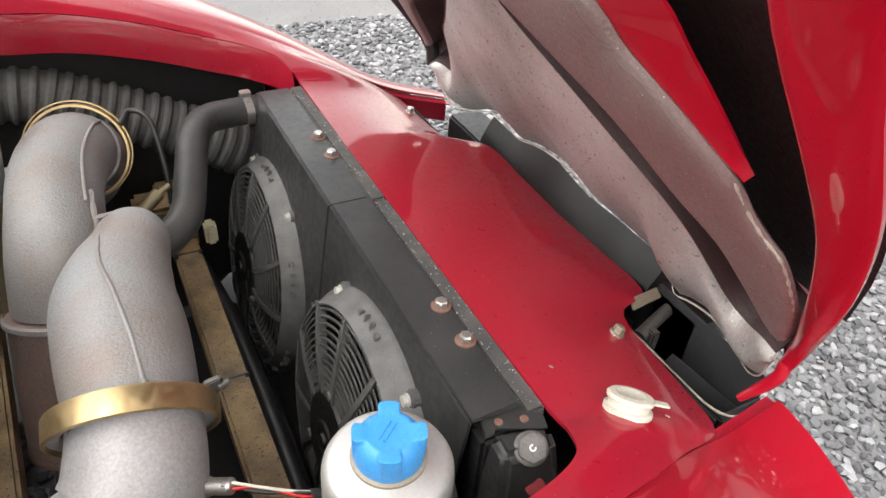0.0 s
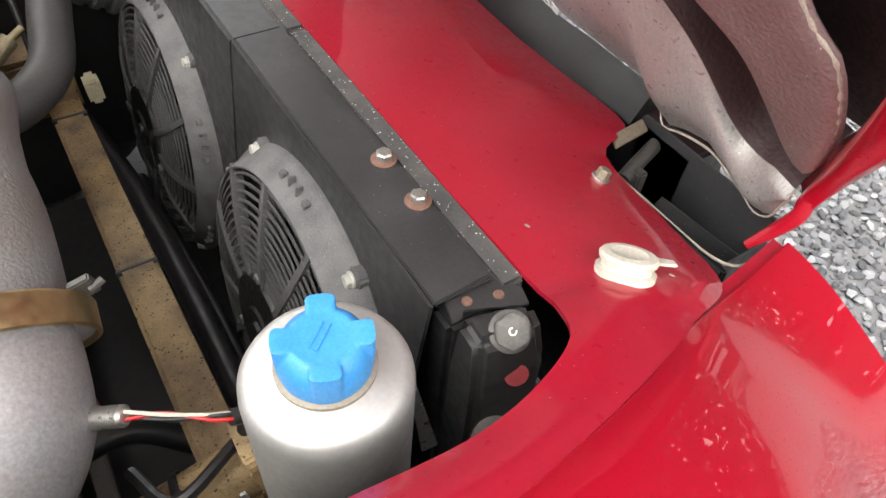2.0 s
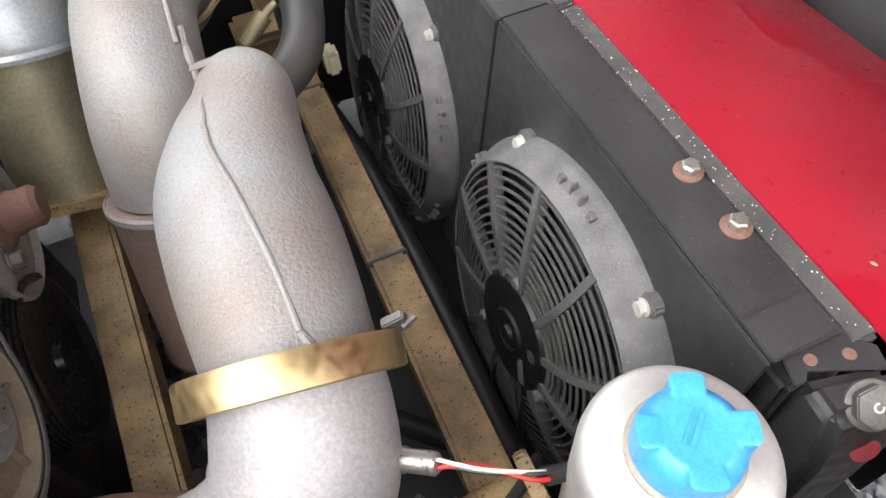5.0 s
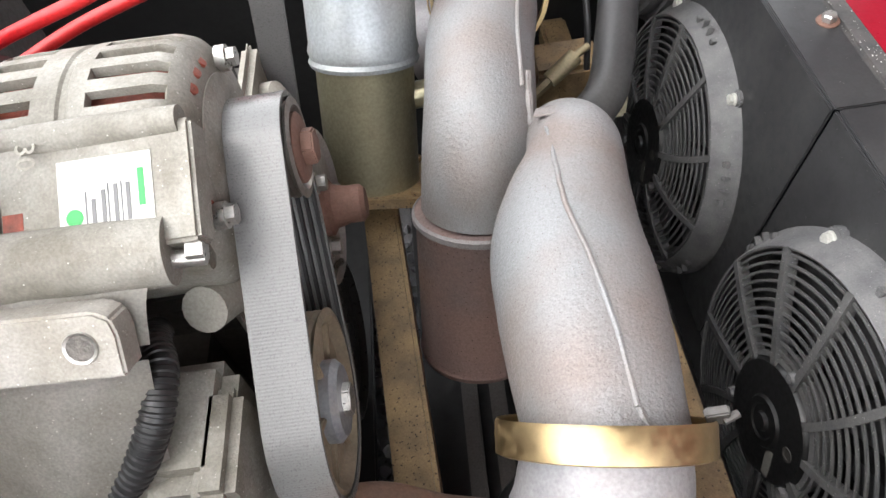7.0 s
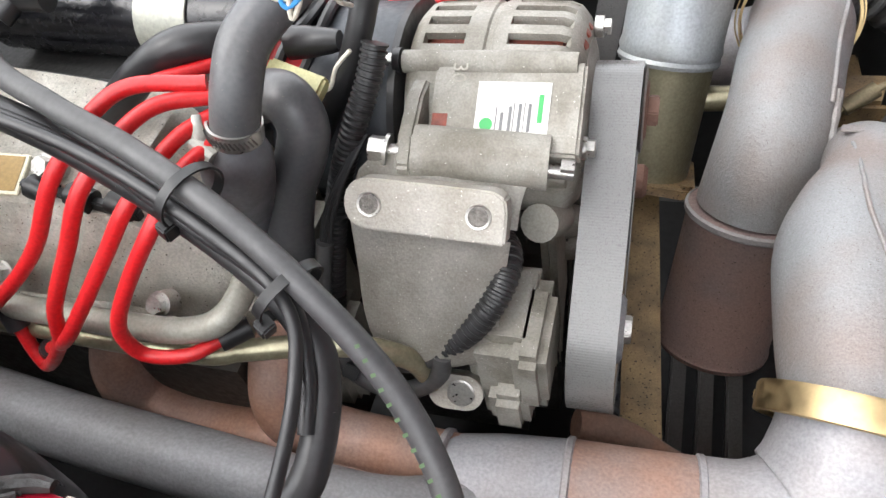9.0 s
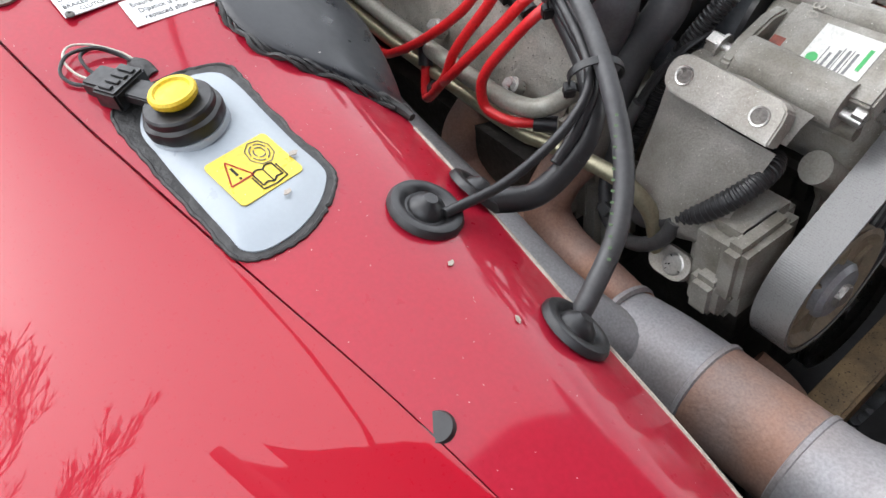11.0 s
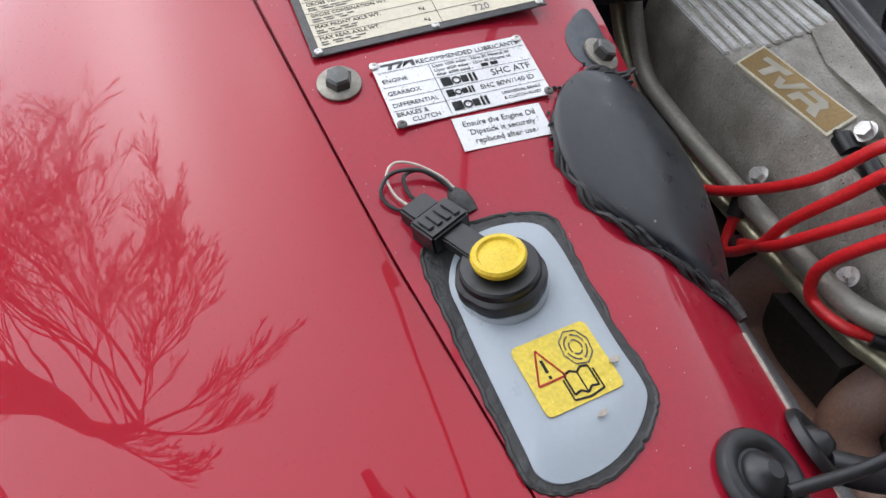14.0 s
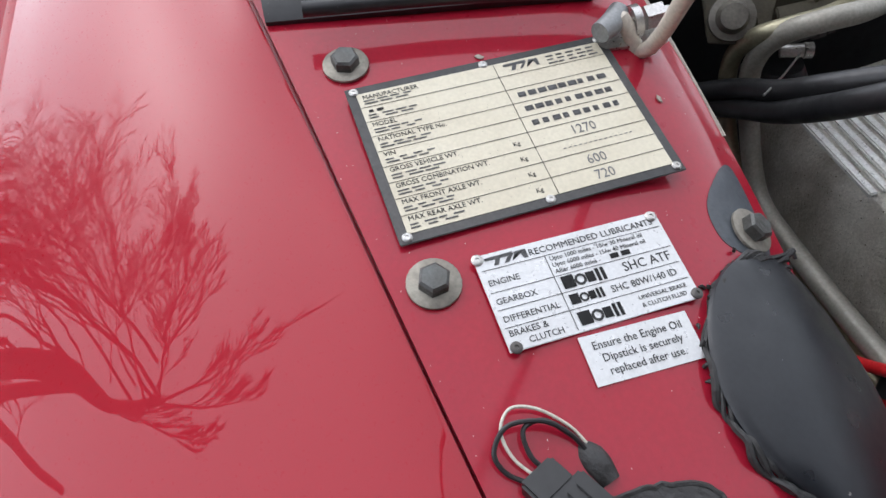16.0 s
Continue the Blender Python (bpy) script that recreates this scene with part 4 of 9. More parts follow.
RIB_END = [(0.177, -0.012, 0.827), (0.189, -0.016, 0.810), (0.204, -0.028, 0.788), (0.218, -0.044, 0.769), (0.248, -0.049, 0.725), (0.276, -0.044, 0.685), (0.299, -0.034, 0.651)]
RIB_TOP = [(0.035, MID, 1.030), (0.075, 0.18, 0.972), (0.105, 0.102, 0.929), (0.126, 0.083, 0.900), (0.149, 0.036, 0.867)]
EDGE4 = both(RIB_TOP + RIB_END)
EDGE5 = [(0.020, MID, 1.050), (0.060, 0.12, 0.995), (0.091, 0.041, 0.950), (0.120, 0.020, 0.909), (0.140, 0.004, 0.879), (0.176, -0.013, 0.829)]
EDGE6 = [(-0.535, -0.365, 1.662), (-0.20, -0.19, 1.340), (-0.08, -0.130, 1.175), (0.010, -0.090, 1.050), (0.054, -0.076, 0.989), (0.111, -0.086, 0.907), (0.150, -0.090, 0.852), (0.185, -0.084, 0.801), (0.224, -0.071, 0.746), (0.300, -0.040, 0.650), (0.310, -0.033, 0.612)]
EDGE7 = [(-0.535, -0.390, 1.648), (-0.18, -0.240, 1.320), (-0.06, -0.185, 1.150), (0.020, -0.150, 1.036), (0.070, -0.136, 0.965), (0.124, -0.134, 0.888), (0.174, -0.120, 0.818), (0.219, -0.100, 0.751), (0.298, -0.058, 0.645), (0.304, -0.045, 0.603)]


def strip(name, lines, material, label="", thick=0.003, n=N):
    rows = [[Vector(c) for c in spline([tuple(l[k]) for l in lines], 4)] for k in range(n)]
    bm = bmesh.new()
    add_grid(bm, rows)
    bmesh.ops.recalc_face_normals(bm, faces=bm.faces)
    bmesh.ops.solidify(bm, geom=bm.faces[:], thickness=thick)
    return part(name, bm, material, bonnet, label)


def between(a, b, f, off, n=N):
    return [p.lerp(q, f) + OUT * off for p, q in zip(rail_line(a, n), rail_line(b, n))]


# dark lid underside; taken darker still to put the channel's shade in the colour
DARK_GLASS = surface("dark_shaded_fibreglass", (0.026, 0.011, 0.0115), (0.045, 0.021, 0.021), rough=0.55, grain=200, blotch=14, bump=0.5)
strip("front_skin", [rail_line(EDGE1, N, -0.002), between(EDGE1, EDGE2, 0.3, 0.010), between(EDGE1, EDGE2, 0.7, 0.008), rail_line(EDGE2, N, 0.0)], SILVER_GLASS, "silvered fibreglass underside")
strip("channel", [rail_line(EDGE2, N, 0.0), between(EDGE2, EDGE3, 0.10, -0.042), between(EDGE2, EDGE3, 0.75, -0.044), rail_line(EDGE3, N, 0.0)], DARK_GLASS, "moulded channel, its deep shade put in the colour")
strip("rib", [rail_line(EDGE3, N, 0.0), between(EDGE3, EDGE4, 0.10, 0.007), between(EDGE3, EDGE4, 0.85, 0.004), rail_line(EDGE4, N, -0.004)], MAUVE_GLASS, "red-tinted fibreglass rib")
for flip in (False, True):
    ends = [[mirror(p) for p in q] if flip else q for q in (RIB_TOP + RIB_END[:1], EDGE5, EDGE6, EDGE7)]
    strip("red_overspray", [rail_line(ends[0], 40, -0.006), between(ends[0], ends[1], 0.5, -0.010, 40), rail_line(ends[1], 40, -0.014)], PAINT, "red painted strip", n=40)
    away = Vector((0.03, -0.03 if flip else 0.03, -0.004))
    # far skin is a red flange too; its black colour stands for shade
    strip("outer_skin", [rail_line(ends[2], 60, -0.012), rail_line(ends[2], 60, 0.0), between(ends[2], ends[3], 0.25, 0.006, 60), between(ends[2], ends[3], 0.75, 0.004, 60), rail_line(ends[3], 60, -0.004), [p + away for p in rail_line(ends[3], 60, -0.01)]], BLACK_RUBBER if flip else PAINT, "far outer skin, blackened for its shade" if flip else "glossy red outer skin", 0.002, 60)
bm = bmesh.new()
tube(bm, [(0.306, -0.042, 0.618), (0.303, -0.043, 0.602), (0.297, -0.035, 0.580), (0.286, -0.026, 0.560)], [0.006, 0.007, 0.006, 0.004], 10, 6)
part("bottom_lip", bm, PAINT, bonnet)
bm = bmesh.new()
tube(bm, [p + OUT * 0.006 for p in between(EDGE3, EDGE4, 0.06, 0.0)], [0.0012 + 0.0010 * math.sin(2.3 * k) ** 2 for k in range(N)], 6, 2)
part("rib_ridge", bm, BARE_EDGE, bonnet, "worn bright ridge of the rib")
bm = bmesh.new()
tube(bm, rail_line([(0.172, -0.013, 0.832)] + RIB_END[1:], 40, 0.001), [0.0007 + 0.0012 * math.sin(1.9 * k) ** 2 for k in range(40)], 6, 2)
part("torn_edge", bm, BARE_EDGE, bonnet, "torn fibreglass edge")
rows = [[a, a.lerp(b, 0.3) + OUT * 0.006 + Vector((0, 0, 0.002 * math.sin(k * 0.5))), a.lerp(b, 0.7) + OUT * 0.006, b + OUT * 0.003] for k, (a, b) in enumerate(zip(rail_line(FLAP0, 50), rail_line(FLAP1, 50)))]
rows += [[rows[-1][0] + Vector((0.012, -0.003, -0.001)), rows[-1][0] + Vector((0.016, -0.004, 0.008)), rows[-1][2] + Vector((0.015, -0.004, -0.006)), rows[-1][3] + Vector((0.006, -0.003, -0.004))]]
bm = bmesh.new()
add_grid(bm, rows)
bmesh.ops.solidify(bm, geom=bm.faces[:], thickness=0.003)
part("rubber_flap", bm, BLACK_RUBBER, bonnet, "wavy black rubber air flap")
# the broad lid above, leaning back over the bay on its stay, its rear edge free
side_z, side_y = [p[2] for p in EDGE6[::-1]], [p[1] for p in EDGE6[::-1]]
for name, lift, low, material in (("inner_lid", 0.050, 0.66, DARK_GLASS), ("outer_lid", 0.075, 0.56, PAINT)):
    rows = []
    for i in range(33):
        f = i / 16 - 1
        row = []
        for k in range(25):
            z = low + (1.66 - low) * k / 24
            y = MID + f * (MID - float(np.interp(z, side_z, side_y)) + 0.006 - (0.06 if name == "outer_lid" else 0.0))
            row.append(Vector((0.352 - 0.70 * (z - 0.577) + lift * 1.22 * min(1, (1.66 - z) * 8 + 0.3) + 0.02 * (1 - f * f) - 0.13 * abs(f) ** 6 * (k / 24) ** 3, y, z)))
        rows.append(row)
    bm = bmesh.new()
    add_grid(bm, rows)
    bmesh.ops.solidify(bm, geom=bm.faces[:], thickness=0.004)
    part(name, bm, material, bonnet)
bm = bmesh.new()
tube(bm, [(-0.390 - 0.12 * abs(k / 12 - 1) ** 6 + 0.02 * (1 - (k / 12 - 1) ** 2), MID + (k / 12 - 1) * 0.720, 1.662) for k in range(25)], 0.013, 8, 3)
part("rear_lip", bm, PAINT, bonnet)
bm = bmesh.new()
tube(bm, [p + OUT * 0.003 for p in rail_line(EDGE1, 40)], [0.0008 + 0.0006 * math.sin(2.7 * k) ** 2 for k in range(40)], 6, 3)
part("raw_edge", bm, BARE_EDGE, bonnet)
bm = bmesh.new()
box(bm, 0.335, 0.40, 0.50, 0.70, 0.44, 0.52, 0.004)
box(bm, 0.262, 0.40, 0.165, 0.50, 0.44, 0.475, 0.004)
box(bm, 0.338, 0.40, 0.08, 0.20, 0.44, 0.548, 0.004)
part("nose_closing_panel", bm, BLACK_RUBBER, bonnet)

# ---- exhaust ----
exhaust = thing("exhaust_manifold_pipe", "silver-grey welded exhaust pipe with a brass clamp", "pipe", (-0.25, 0.2, 0.45))
bm = bmesh.new()
A_LINE = [(-0.2485, 0.112, 0.622), (-0.2475, 0.134, 0.625), (-0.247, 0.17, 0.630), (-0.2465, 0.21, 0.634), (-0.246, 0.25, 0.636), (-0.237, 0.29, 0.637), (-0.226, 0.325, 0.635), (-0.220, 0.355, 0.629), (-0.222, 0.385, 0.606), (-0.235, 0.402, 0.570)]
A_RAD = [0.0500, 0.0505, 0.0535, 0.0550, 0.0535, 0.0470, 0.0395, 0.0365, 0.0350, 0.0330]
tube(bm, A_LINE, A_RAD, 48, 10)
part("upper_shell", bm, PIPE_SILVER, exhaust)


def along_top(line, radii, lean, k0, k1, lift=0.0012, twist=0.0):
    """Points that ride on a pipe's upper side."""
    path = [np.array(q) for q in spline([(*p, r) for p, r in zip(line, radii)], 10)]
    out = []
    for i in range(int(k0 * (len(path) - 1)), int(k1 * (len(path) - 1))):
        t = Vector(path[i + 1][:3] - path[i][:3]).normalized()
        tip = Vector(lean) + Vector((twist * i / len(path), 0, 0))
        up = tip - t * tip.dot(t)
        out.append(tuple(Vector(path[i][:3]) + up.normalized() * (path[i][3] + lift)))
    return out


shell = [np.array(q) for q in spline([(*p, r) for p, r in zip(A_LINE, A_RAD)], 10)]
seam = []
for y in np.linspace(0.118, 0.378, 40):
    q = min(shell[:85], key=lambda c: abs(c[1] - y))
    off = float(np.interp(y, (0.118, 0.16, 0.21, 0.25, 0.29, 0.33, 0.38), (0.0130, 0.0105, 0.0040, -0.0025, -0.0100, -0.0190, -0.0280)))
    seam.append((q[0] + off, y, q[2] + math.sqrt(q[3] ** 2 - off ** 2) + 0.0004))
bm = bmesh.new()
tube(bm, seam, 0.0019, 8, 2)
tube(bm, [seam[0], (seam[0][0] + 0.003, 0.110, seam[0][2] - 0.005), (seam[0][0] + 0.006, 0.103, seam[0][2] - 0.012)], [0.0022, 0.0034, 0.002], 8)
part("weld_seam", bm, PIPE_SILVER, exhaust, "raised weld seam")
bm = bmesh.new()
box(bm, -0.0125, 0.0125, -0.0085, 0.0085, 0, 0.0018, 0.0005, Matrix.Translation((-0.236, 0.368, 0.6585)) @ frame_of((-0.10, 0.42, 0.9), (1, -0.25, 0.1)))
part("tab", bm, PIPE_SILVER, exhaust, "small welded tab")
bm = bmesh.new()
tube(bm, [(-0.2490, 0.122, 0.622), (-0.2530, 0.100, 0.610), (-0.2620, 0.078, 0.594), (-0.2820, 0.060, 0.582), (-0.312, 0.052, 0.580), (-0.345, 0.052, 0.581)], [0.050, 0.052, 0.0535, 0.052, 0.047, 0.0435], 40, 8)
part("elbow", bm, PIPE_GREY, exhaust, "grey steel elbow below the clamp")
bm = bmesh.new()
tube(bm, [(-0.343, 0.052, 0.581), (-0.388, 0.051, 0.580), (-0.432, 0.050, 0.580)], 0.0430, 32, 6)
part("collector_cone", bm, PIPE_RUST, exhaust, "heat-tinted red-brown collector")
bm = bmesh.new()
tube(bm, [(-0.430, 0.050, 0.580), (-0.475, 0.044, 0.584), (-0.520, 0.037, 0.588)], [0.0425, 0.0425, 0.040], 32, 6)
part("collector_sleeve", bm, PIPE_GREY, exhaust)
for x, y, z in ((-0.344, 0.052, 0.581), (-0.431, 0.050, 0.580), (-0.518, 0.037, 0.588)):
    bm = bmesh.new()
    lathe(bm, [(0.0415, -0.004), (0.0447, -0.0018), (0.0447, 0.0018), (0.0415, 0.004)], (x, y, z), (1, 0.02, 0), 40, cap=False)
    part("weld_bead", bm, PIPE_GREY, exhaust)
for pts, r, m in (([(-0.50, 0.056, 0.592), (-0.558, 0.052, 0.610), (-0.606, 0.052, 0.620), (-0.632, 0.055, 0.643), (-0.634, 0.072, 0.672), (-0.630, 0.10, 0.690)], 0.0225, PIPE_RUST),
                  ([(-0.50, 0.034, 0.582), (-0.58, 0.036, 0.598), (-0.65, 0.042, 0.606), (-0.722, 0.046, 0.604), (-0.762, 0.052, 0.622), (-0.772, 0.060, 0.654), (-0.764, 0.078, 0.684), (-0.757, 0.10, 0.698)], 0.0230, PIPE_RUST),
                  ([(-0.470, 0.040, 0.586), (-0.510, 0.016, 0.610), (-0.56, -0.001, 0.634), (-0.66, 0.0, 0.655), (-0.78, 0.005, 0.668), (-0.95, 0.02, 0.68), (-1.1, 0.04, 0.67)], 0.024, SOOTY)):
    bm = bmesh.new()
    tube(bm, pts, r, 24, 10)
    part("primary_pipe", bm, m, exhaust)
# brass band, standing off the pipe
bm = bmesh.new()
axis = Vector((0.13, 0.88, 0.43)).normalized()
lathe(bm, [(0.0610, -0.010), (0.0622, -0.011), (0.0645, -0.010), (0.0648, 0.008), (0.0636, 0.010), (0.0625, 0.009), (0.0610, -0.010)], (-0.2495, 0.1215, 0.6255), axis, 64, cap=False)
band = part("clamp_band", bm, BRASS, exhaust, "worn brass clamp band")
bm = bmesh.new()
lathe(bm, [(0.052, -0.006), (0.0625, -0.007), (0.0625, -0.004), (0.052, -0.002)], (-0.2495, 0.1215, 0.6255), axis, 48, cap=False)
part("clamp_gasket", bm, PIPE_GREY, exhaust)
bm = bmesh.new()
box(bm, -0.007, 0.007, -0.003, 0.003, -0.006, 0.008, 0.001, Matrix.Translation((-0.187, 0.118, 0.643)) @ frame_of((0.9, -0.1, 0.3)))
tube(bm, [(-0.184, 0.114, 0.643), (-0.175, 0.117, 0.645)], 0.0025, 8)
part("clamp_latch", bm, DARK_STEEL, exhaust, "dark steel latch")
for a in (200, 235, 262):
    q = frame_of(axis)
    bm = bmesh.new()
    d = q @ Vector((math.cos(radians(a)), math.sin(radians(a)), 0))
    lathe(bm, [(0.0035, 0), (0.003, 0.0008), (0, 0.0009)], Vector((-0.2495, 0.1215, 0.6255)) + d * 0.0648, d, 12)
    part("spot_weld", bm, BRASS, band)
# far branch and its can
far_pipe = thing("far_exhaust_branch", "silver-grey exhaust branch running to the far bank", "pipe", (-0.30, 0.45, 0.3))
bm = bmesh.new()
tube(bm, [(-0.259, 0.60, 0.612), (-0.267, 0.535, 0.639), (-0.279, 0.475, 0.645), (-0.286, 0.425, 0.631), (-0.293, 0.393, 0.598), (-0.299, 0.376, 0.552)], [0.049, 0.049, 0.048, 0.048, 0.050, 0.052], 40, 8)
part("shell", bm, PIPE_SILVER, far_pipe)
B_LINE, B_RAD = [(-0.259, 0.60, 0.612), (-0.267, 0.535, 0.639), (-0.279, 0.475, 0.645), (-0.286, 0.425, 0.631), (-0.293, 0.393, 0.598), (-0.299, 0.376, 0.552)], [0.049, 0.049, 0.048, 0.048, 0.050, 0.052]
bm = bmesh.new()
tube(bm, along_top(B_LINE, B_RAD, (0.85, -0.1, 0.9), 0.03, 0.62), 0.0021, 8, 2)
tube(bm, along_top(B_LINE, B_RAD, (0.95, -0.1, 0.75), 0.56, 0.86), [0.0035 + 0.0008 * math.sin(2.3 * k) for k in range(len(along_top(B_LINE, B_RAD, (0.95, -0.1, 0.75), 0.56, 0.86)))], 8, 2)
part("weld_seam", bm, PIPE_SILVER, far_pipe, "raised weld seam")
bm = bmesh.new()
lathe(bm, [(0.058, -0.008), (0.061, -0.008), (0.061, 0.008), (0.058, 0.008), (0.058, -0.008)], (-0.256, 0.612, 0.604), (0.12, 0.9, -0.35), 56, cap=False)
lathe(bm, [(0.0635, -0.003), (0.065, -0.003), (0.065, 0.003), (0.0635, 0.003), (0.0635, -0.003)], (-0.256, 0.618, 0.602), (0.12, 0.9, -0.35), 56, cap=False)
part("clamp_ring", bm, BRASS, far_pipe, "thin brass clamp ring")
bm = bmesh.new()
tube(bm, [(-0.256, 0.612, 0.604), (-0.25, 0.66, 0.57), (-0.27, 0.69, 0.52), (-0.35, 0.69, 0.50)], 0.05, 28, 8)
part("far_elbow", bm, PIPE_GREY, far_pipe)
bm = bmesh.new()
CAN = Vector((-0.2995, 0.376, 0.548))
CAN_AX = Vector((-0.11, -0.36, -0.93)).normalized()
lathe(bm, [(0.050, 0.0), (0.0585, 0.002), (0.0595, 0.006), (0.0585, 0.010), (0.0575, 0.012), (0.0575, 0.155), (0.0595, 0.158), (0.0585, 0.163), (0.045, 0.168), (0, 0.168)], CAN, CAN_AX, 48)
part("can", bm, surface("heat_stained_can", (0.27, 0.175, 0.145), (0.17, 0.15, 0.15), rough=0.55, metal=0.3, grain=240, blotch=14, bump=0.3, speck=(0.1, 0.07, 0.055), speck_scale=300, speck_size=0.2), far_pipe, "dark heat-stained pipe section")
bm = bmesh.new()
lathe(bm, [(0.0585, 0.001), (0.061, 0.003), (0.061, 0.008), (0.0585, 0.010)], CAN, CAN_AX, 48, cap=False)
part("rolled_rim", bm, PIPE_SILVER, far_pipe)
# oxygen sensor
lam = thing("oxygen_sensor", "bright steel oxygen sensor with red and white wires", "sensor", (-0.22, 0.05, 0.55))
bm = bmesh.new()
SA = Vector((0.70, -0.55, 0.36)).normalized()
S0 = Vector((-0.2190, 0.0690, 0.5905))
lathe(bm, [(0.019, -0.012), (0.017, 0.002), (0.013, 0.004), (0, 0.004)], S0, SA, 28)
part("boss", bm, RUSTY, lam, "rusty welded boss")
bm = bmesh.new()
lathe(bm, [(0.010, 0.002), (0.010, 0.006), (0.0075, 0.008), (0.0078, 0.014), (0.0068, 0.016), (0.0068, 0.034), (0.005, 0.036), (0, 0.036)], S0, SA, 24)
part("body", bm, STEEL, lam)
SE = S0 + SA * 0.035
for dy, dz, m, nm in ((0.002, 0.002, WHITE_PLASTIC, "white_wire"), (-0.002, -0.001, RED_RUBBER, "red_wire"), (0.001, -0.003, BLACK_RUBBER, "black_wire")):
    bm = bmesh.new()
    tube(bm, [SE + Vector((0, dy, dz)), SE + Vector((0.020, -0.012 - dy, dz * 1.6 + 0.002)), SE + Vector((0.042, -0.026 + dy, 0.0)), SE + Vector((0.055, -0.030 + dy, -0.004)), SE + Vector((0.064, -0.030, -0.014))], 0.0013, 8, 8)
    part(nm, bm, m, lam)
bm = bmesh.new()
tube(bm, [SE + Vector((0.052, -0.030, -0.003)), SE + Vector((0.063, -0.030, -0.010)), SE + Vector((0.066, -0.026, -0.026)), SE + Vector((0.058, -0.018, -0.045))], 0.0052, 12)
part("sleeve", bm, BLACK_RUBBER, lam)

# ---- upright steel pipe ----
up_pipe = thing("thermostat_pipe", "upright zinc-plated steel pipe on a square flange", "pipe", (-0.405, 0.48, 0.475))
UA, UB = Vector((-0.4035, 0.482, 0.490)), Vector((-0.388, 0.5375, 0.6157))
ud = (UB - UA).normalized()
bm = bmesh.new()
lathe(bm, [(0.0485, 0.0), (0.0485, 0.130), (0.050, 0.135)], UA, ud, 48)
part("lower_pipe", bm, ZINC_YELLOW, up_pipe, "olive-tinted steel pipe")
bm = bmesh.new()
lathe(bm, [(0.0530, 0.127), (0.0545, 0.131), (0.0525, 0.135), (0.0545, 0.141), (0.0525, 0.149), (0.0520, 0.42), (0, 0.42)], UA, ud, 48)
part("upper_pipe", bm, ZINC, up_pipe, "bright zinc upper pipe")
bm = bmesh.new()
prism(bm, rounded(0.112, 0.112, 0.012), -0.008, 0.002, Matrix.Translation(UA) @ frame_of(ud, (1, 0, 0)), 0.002)
flange = part("flange", bm, RAIL, up_pipe, "bronze square flange")
for sx in (-1, 1):
    for sy in (-1, 1):
        bm = bmesh.new()
        m = Matrix.Translation(UA) @ frame_of(ud, (1, 0, 0))
        prism(bm, hexagon(0.007), 0.002, 0.007, m @ Matrix.Translation((sx * 0.046, sy * 0.046, 0)), 0.0006)
        part("bolt", bm, RAIL, flange)
bm = bmesh.new()
tube(bm, [(-0.350, 0.52, 0.565), (-0.315, 0.52, 0.567)], 0.014, 16)
part("stub", bm, ZINC_YELLOW, up_pipe)

# ---- alternator ----
AY, AZ = 0.268, 0.752
alt = thing("alternator", "dirty cast alloy alternator with vented ends", "alternator", (-0.49, AY, AZ - 0.08))


def ax_lathe(bm, prof, y=AY, z=AZ, seg=56):
    return lathe(bm, [(r, h) for r, h in prof], (0, y, z), (1, 0, 0), seg)


VENT = surface("copper_windings", (0.32, 0.07, 0.04), (0.03, 0.015, 0.012), rough=0.5, grain=300, blotch=80, bump=0.5)
bm = bmesh.new()
ax_lathe(bm, [(0.03, -0.560), (0.058, -0.556), (0.062, -0.545), (0.062, -0.470), (0.055, -0.458), (0.03, -0.455)])
part("winding", bm, VENT, alt, "dark copper windings behind the vents")
# barrel with real slots cut through it over the top, at both ends
xs = [(-0.568, 0.060), (-0.565, 0.069), (-0.560, 0.0735), (-0.555, 0.0745), (-0.527, 0.0745), (-0.514, 0.0745), (-0.5125, 0.0732), (-0.5095, 0.0732), (-0.508, 0.0745), (-0.499, 0.0745), (-0.466, 0.0735), (-0.459, 0.071), (-0.453, 0.064), (-0.450, 0.052), (-0.449, 0.03)]
slots = [75 + 13 * k for k in range(7)]
angles = sorted(set([e for a in slots for e in (a - 3.4, a + 3.4)] + list(range(-180, 66, 7)) + list(range(160, 181, 7)) + [68, 180]))
bm = bmesh.new()
grid = [[bm.verts.new((x, AY - r * math.cos(radians(a)), AZ + r * math.sin(radians(a)))) for x, r in xs] for a in angles[:-1]]
for v in bm.verts:
    v.co.x += 0.009
for i in range(len(grid)):
    mid_a = (angles[i] + angles[i + 1]) / 2
    for j in range(len(xs) - 1):
        cut = any(abs(mid_a - a) < 3 for a in slots) and (xs[j][0] in (-0.555,) or xs[j][0] in (-0.499, -0.466))
        if not cut:
            bm.faces.new((grid[i][j], grid[i][j + 1], grid[(i + 1) % len(grid)][j + 1], grid[(i + 1) % len(grid)][j]))
bmesh.ops.recalc_face_normals(bm, faces=bm.faces)
bmesh.ops.solidify(bm, geom=bm.faces[:], thickness=0.006)
casing = part("casing", bm, CAST, alt)
COVER = surface("blue_grey_plastic", (0.035, 0.040, 0.048), (0.05, 0.055, 0.062), rough=0.5, grain=200, bump=0.05)
bm = bmesh.new()
ax_lathe(bm, [(0.02, -0.668), (0.064, -0.666), (0.0735, -0.654), (0.0750, -0.60), (0.0752, -0.566), (0.074, -0.563), (0.06, -0.562)])
cover = part("rear_cover", bm, COVER, alt, "blue-grey plastic rear cover")
bm = bmesh.new()
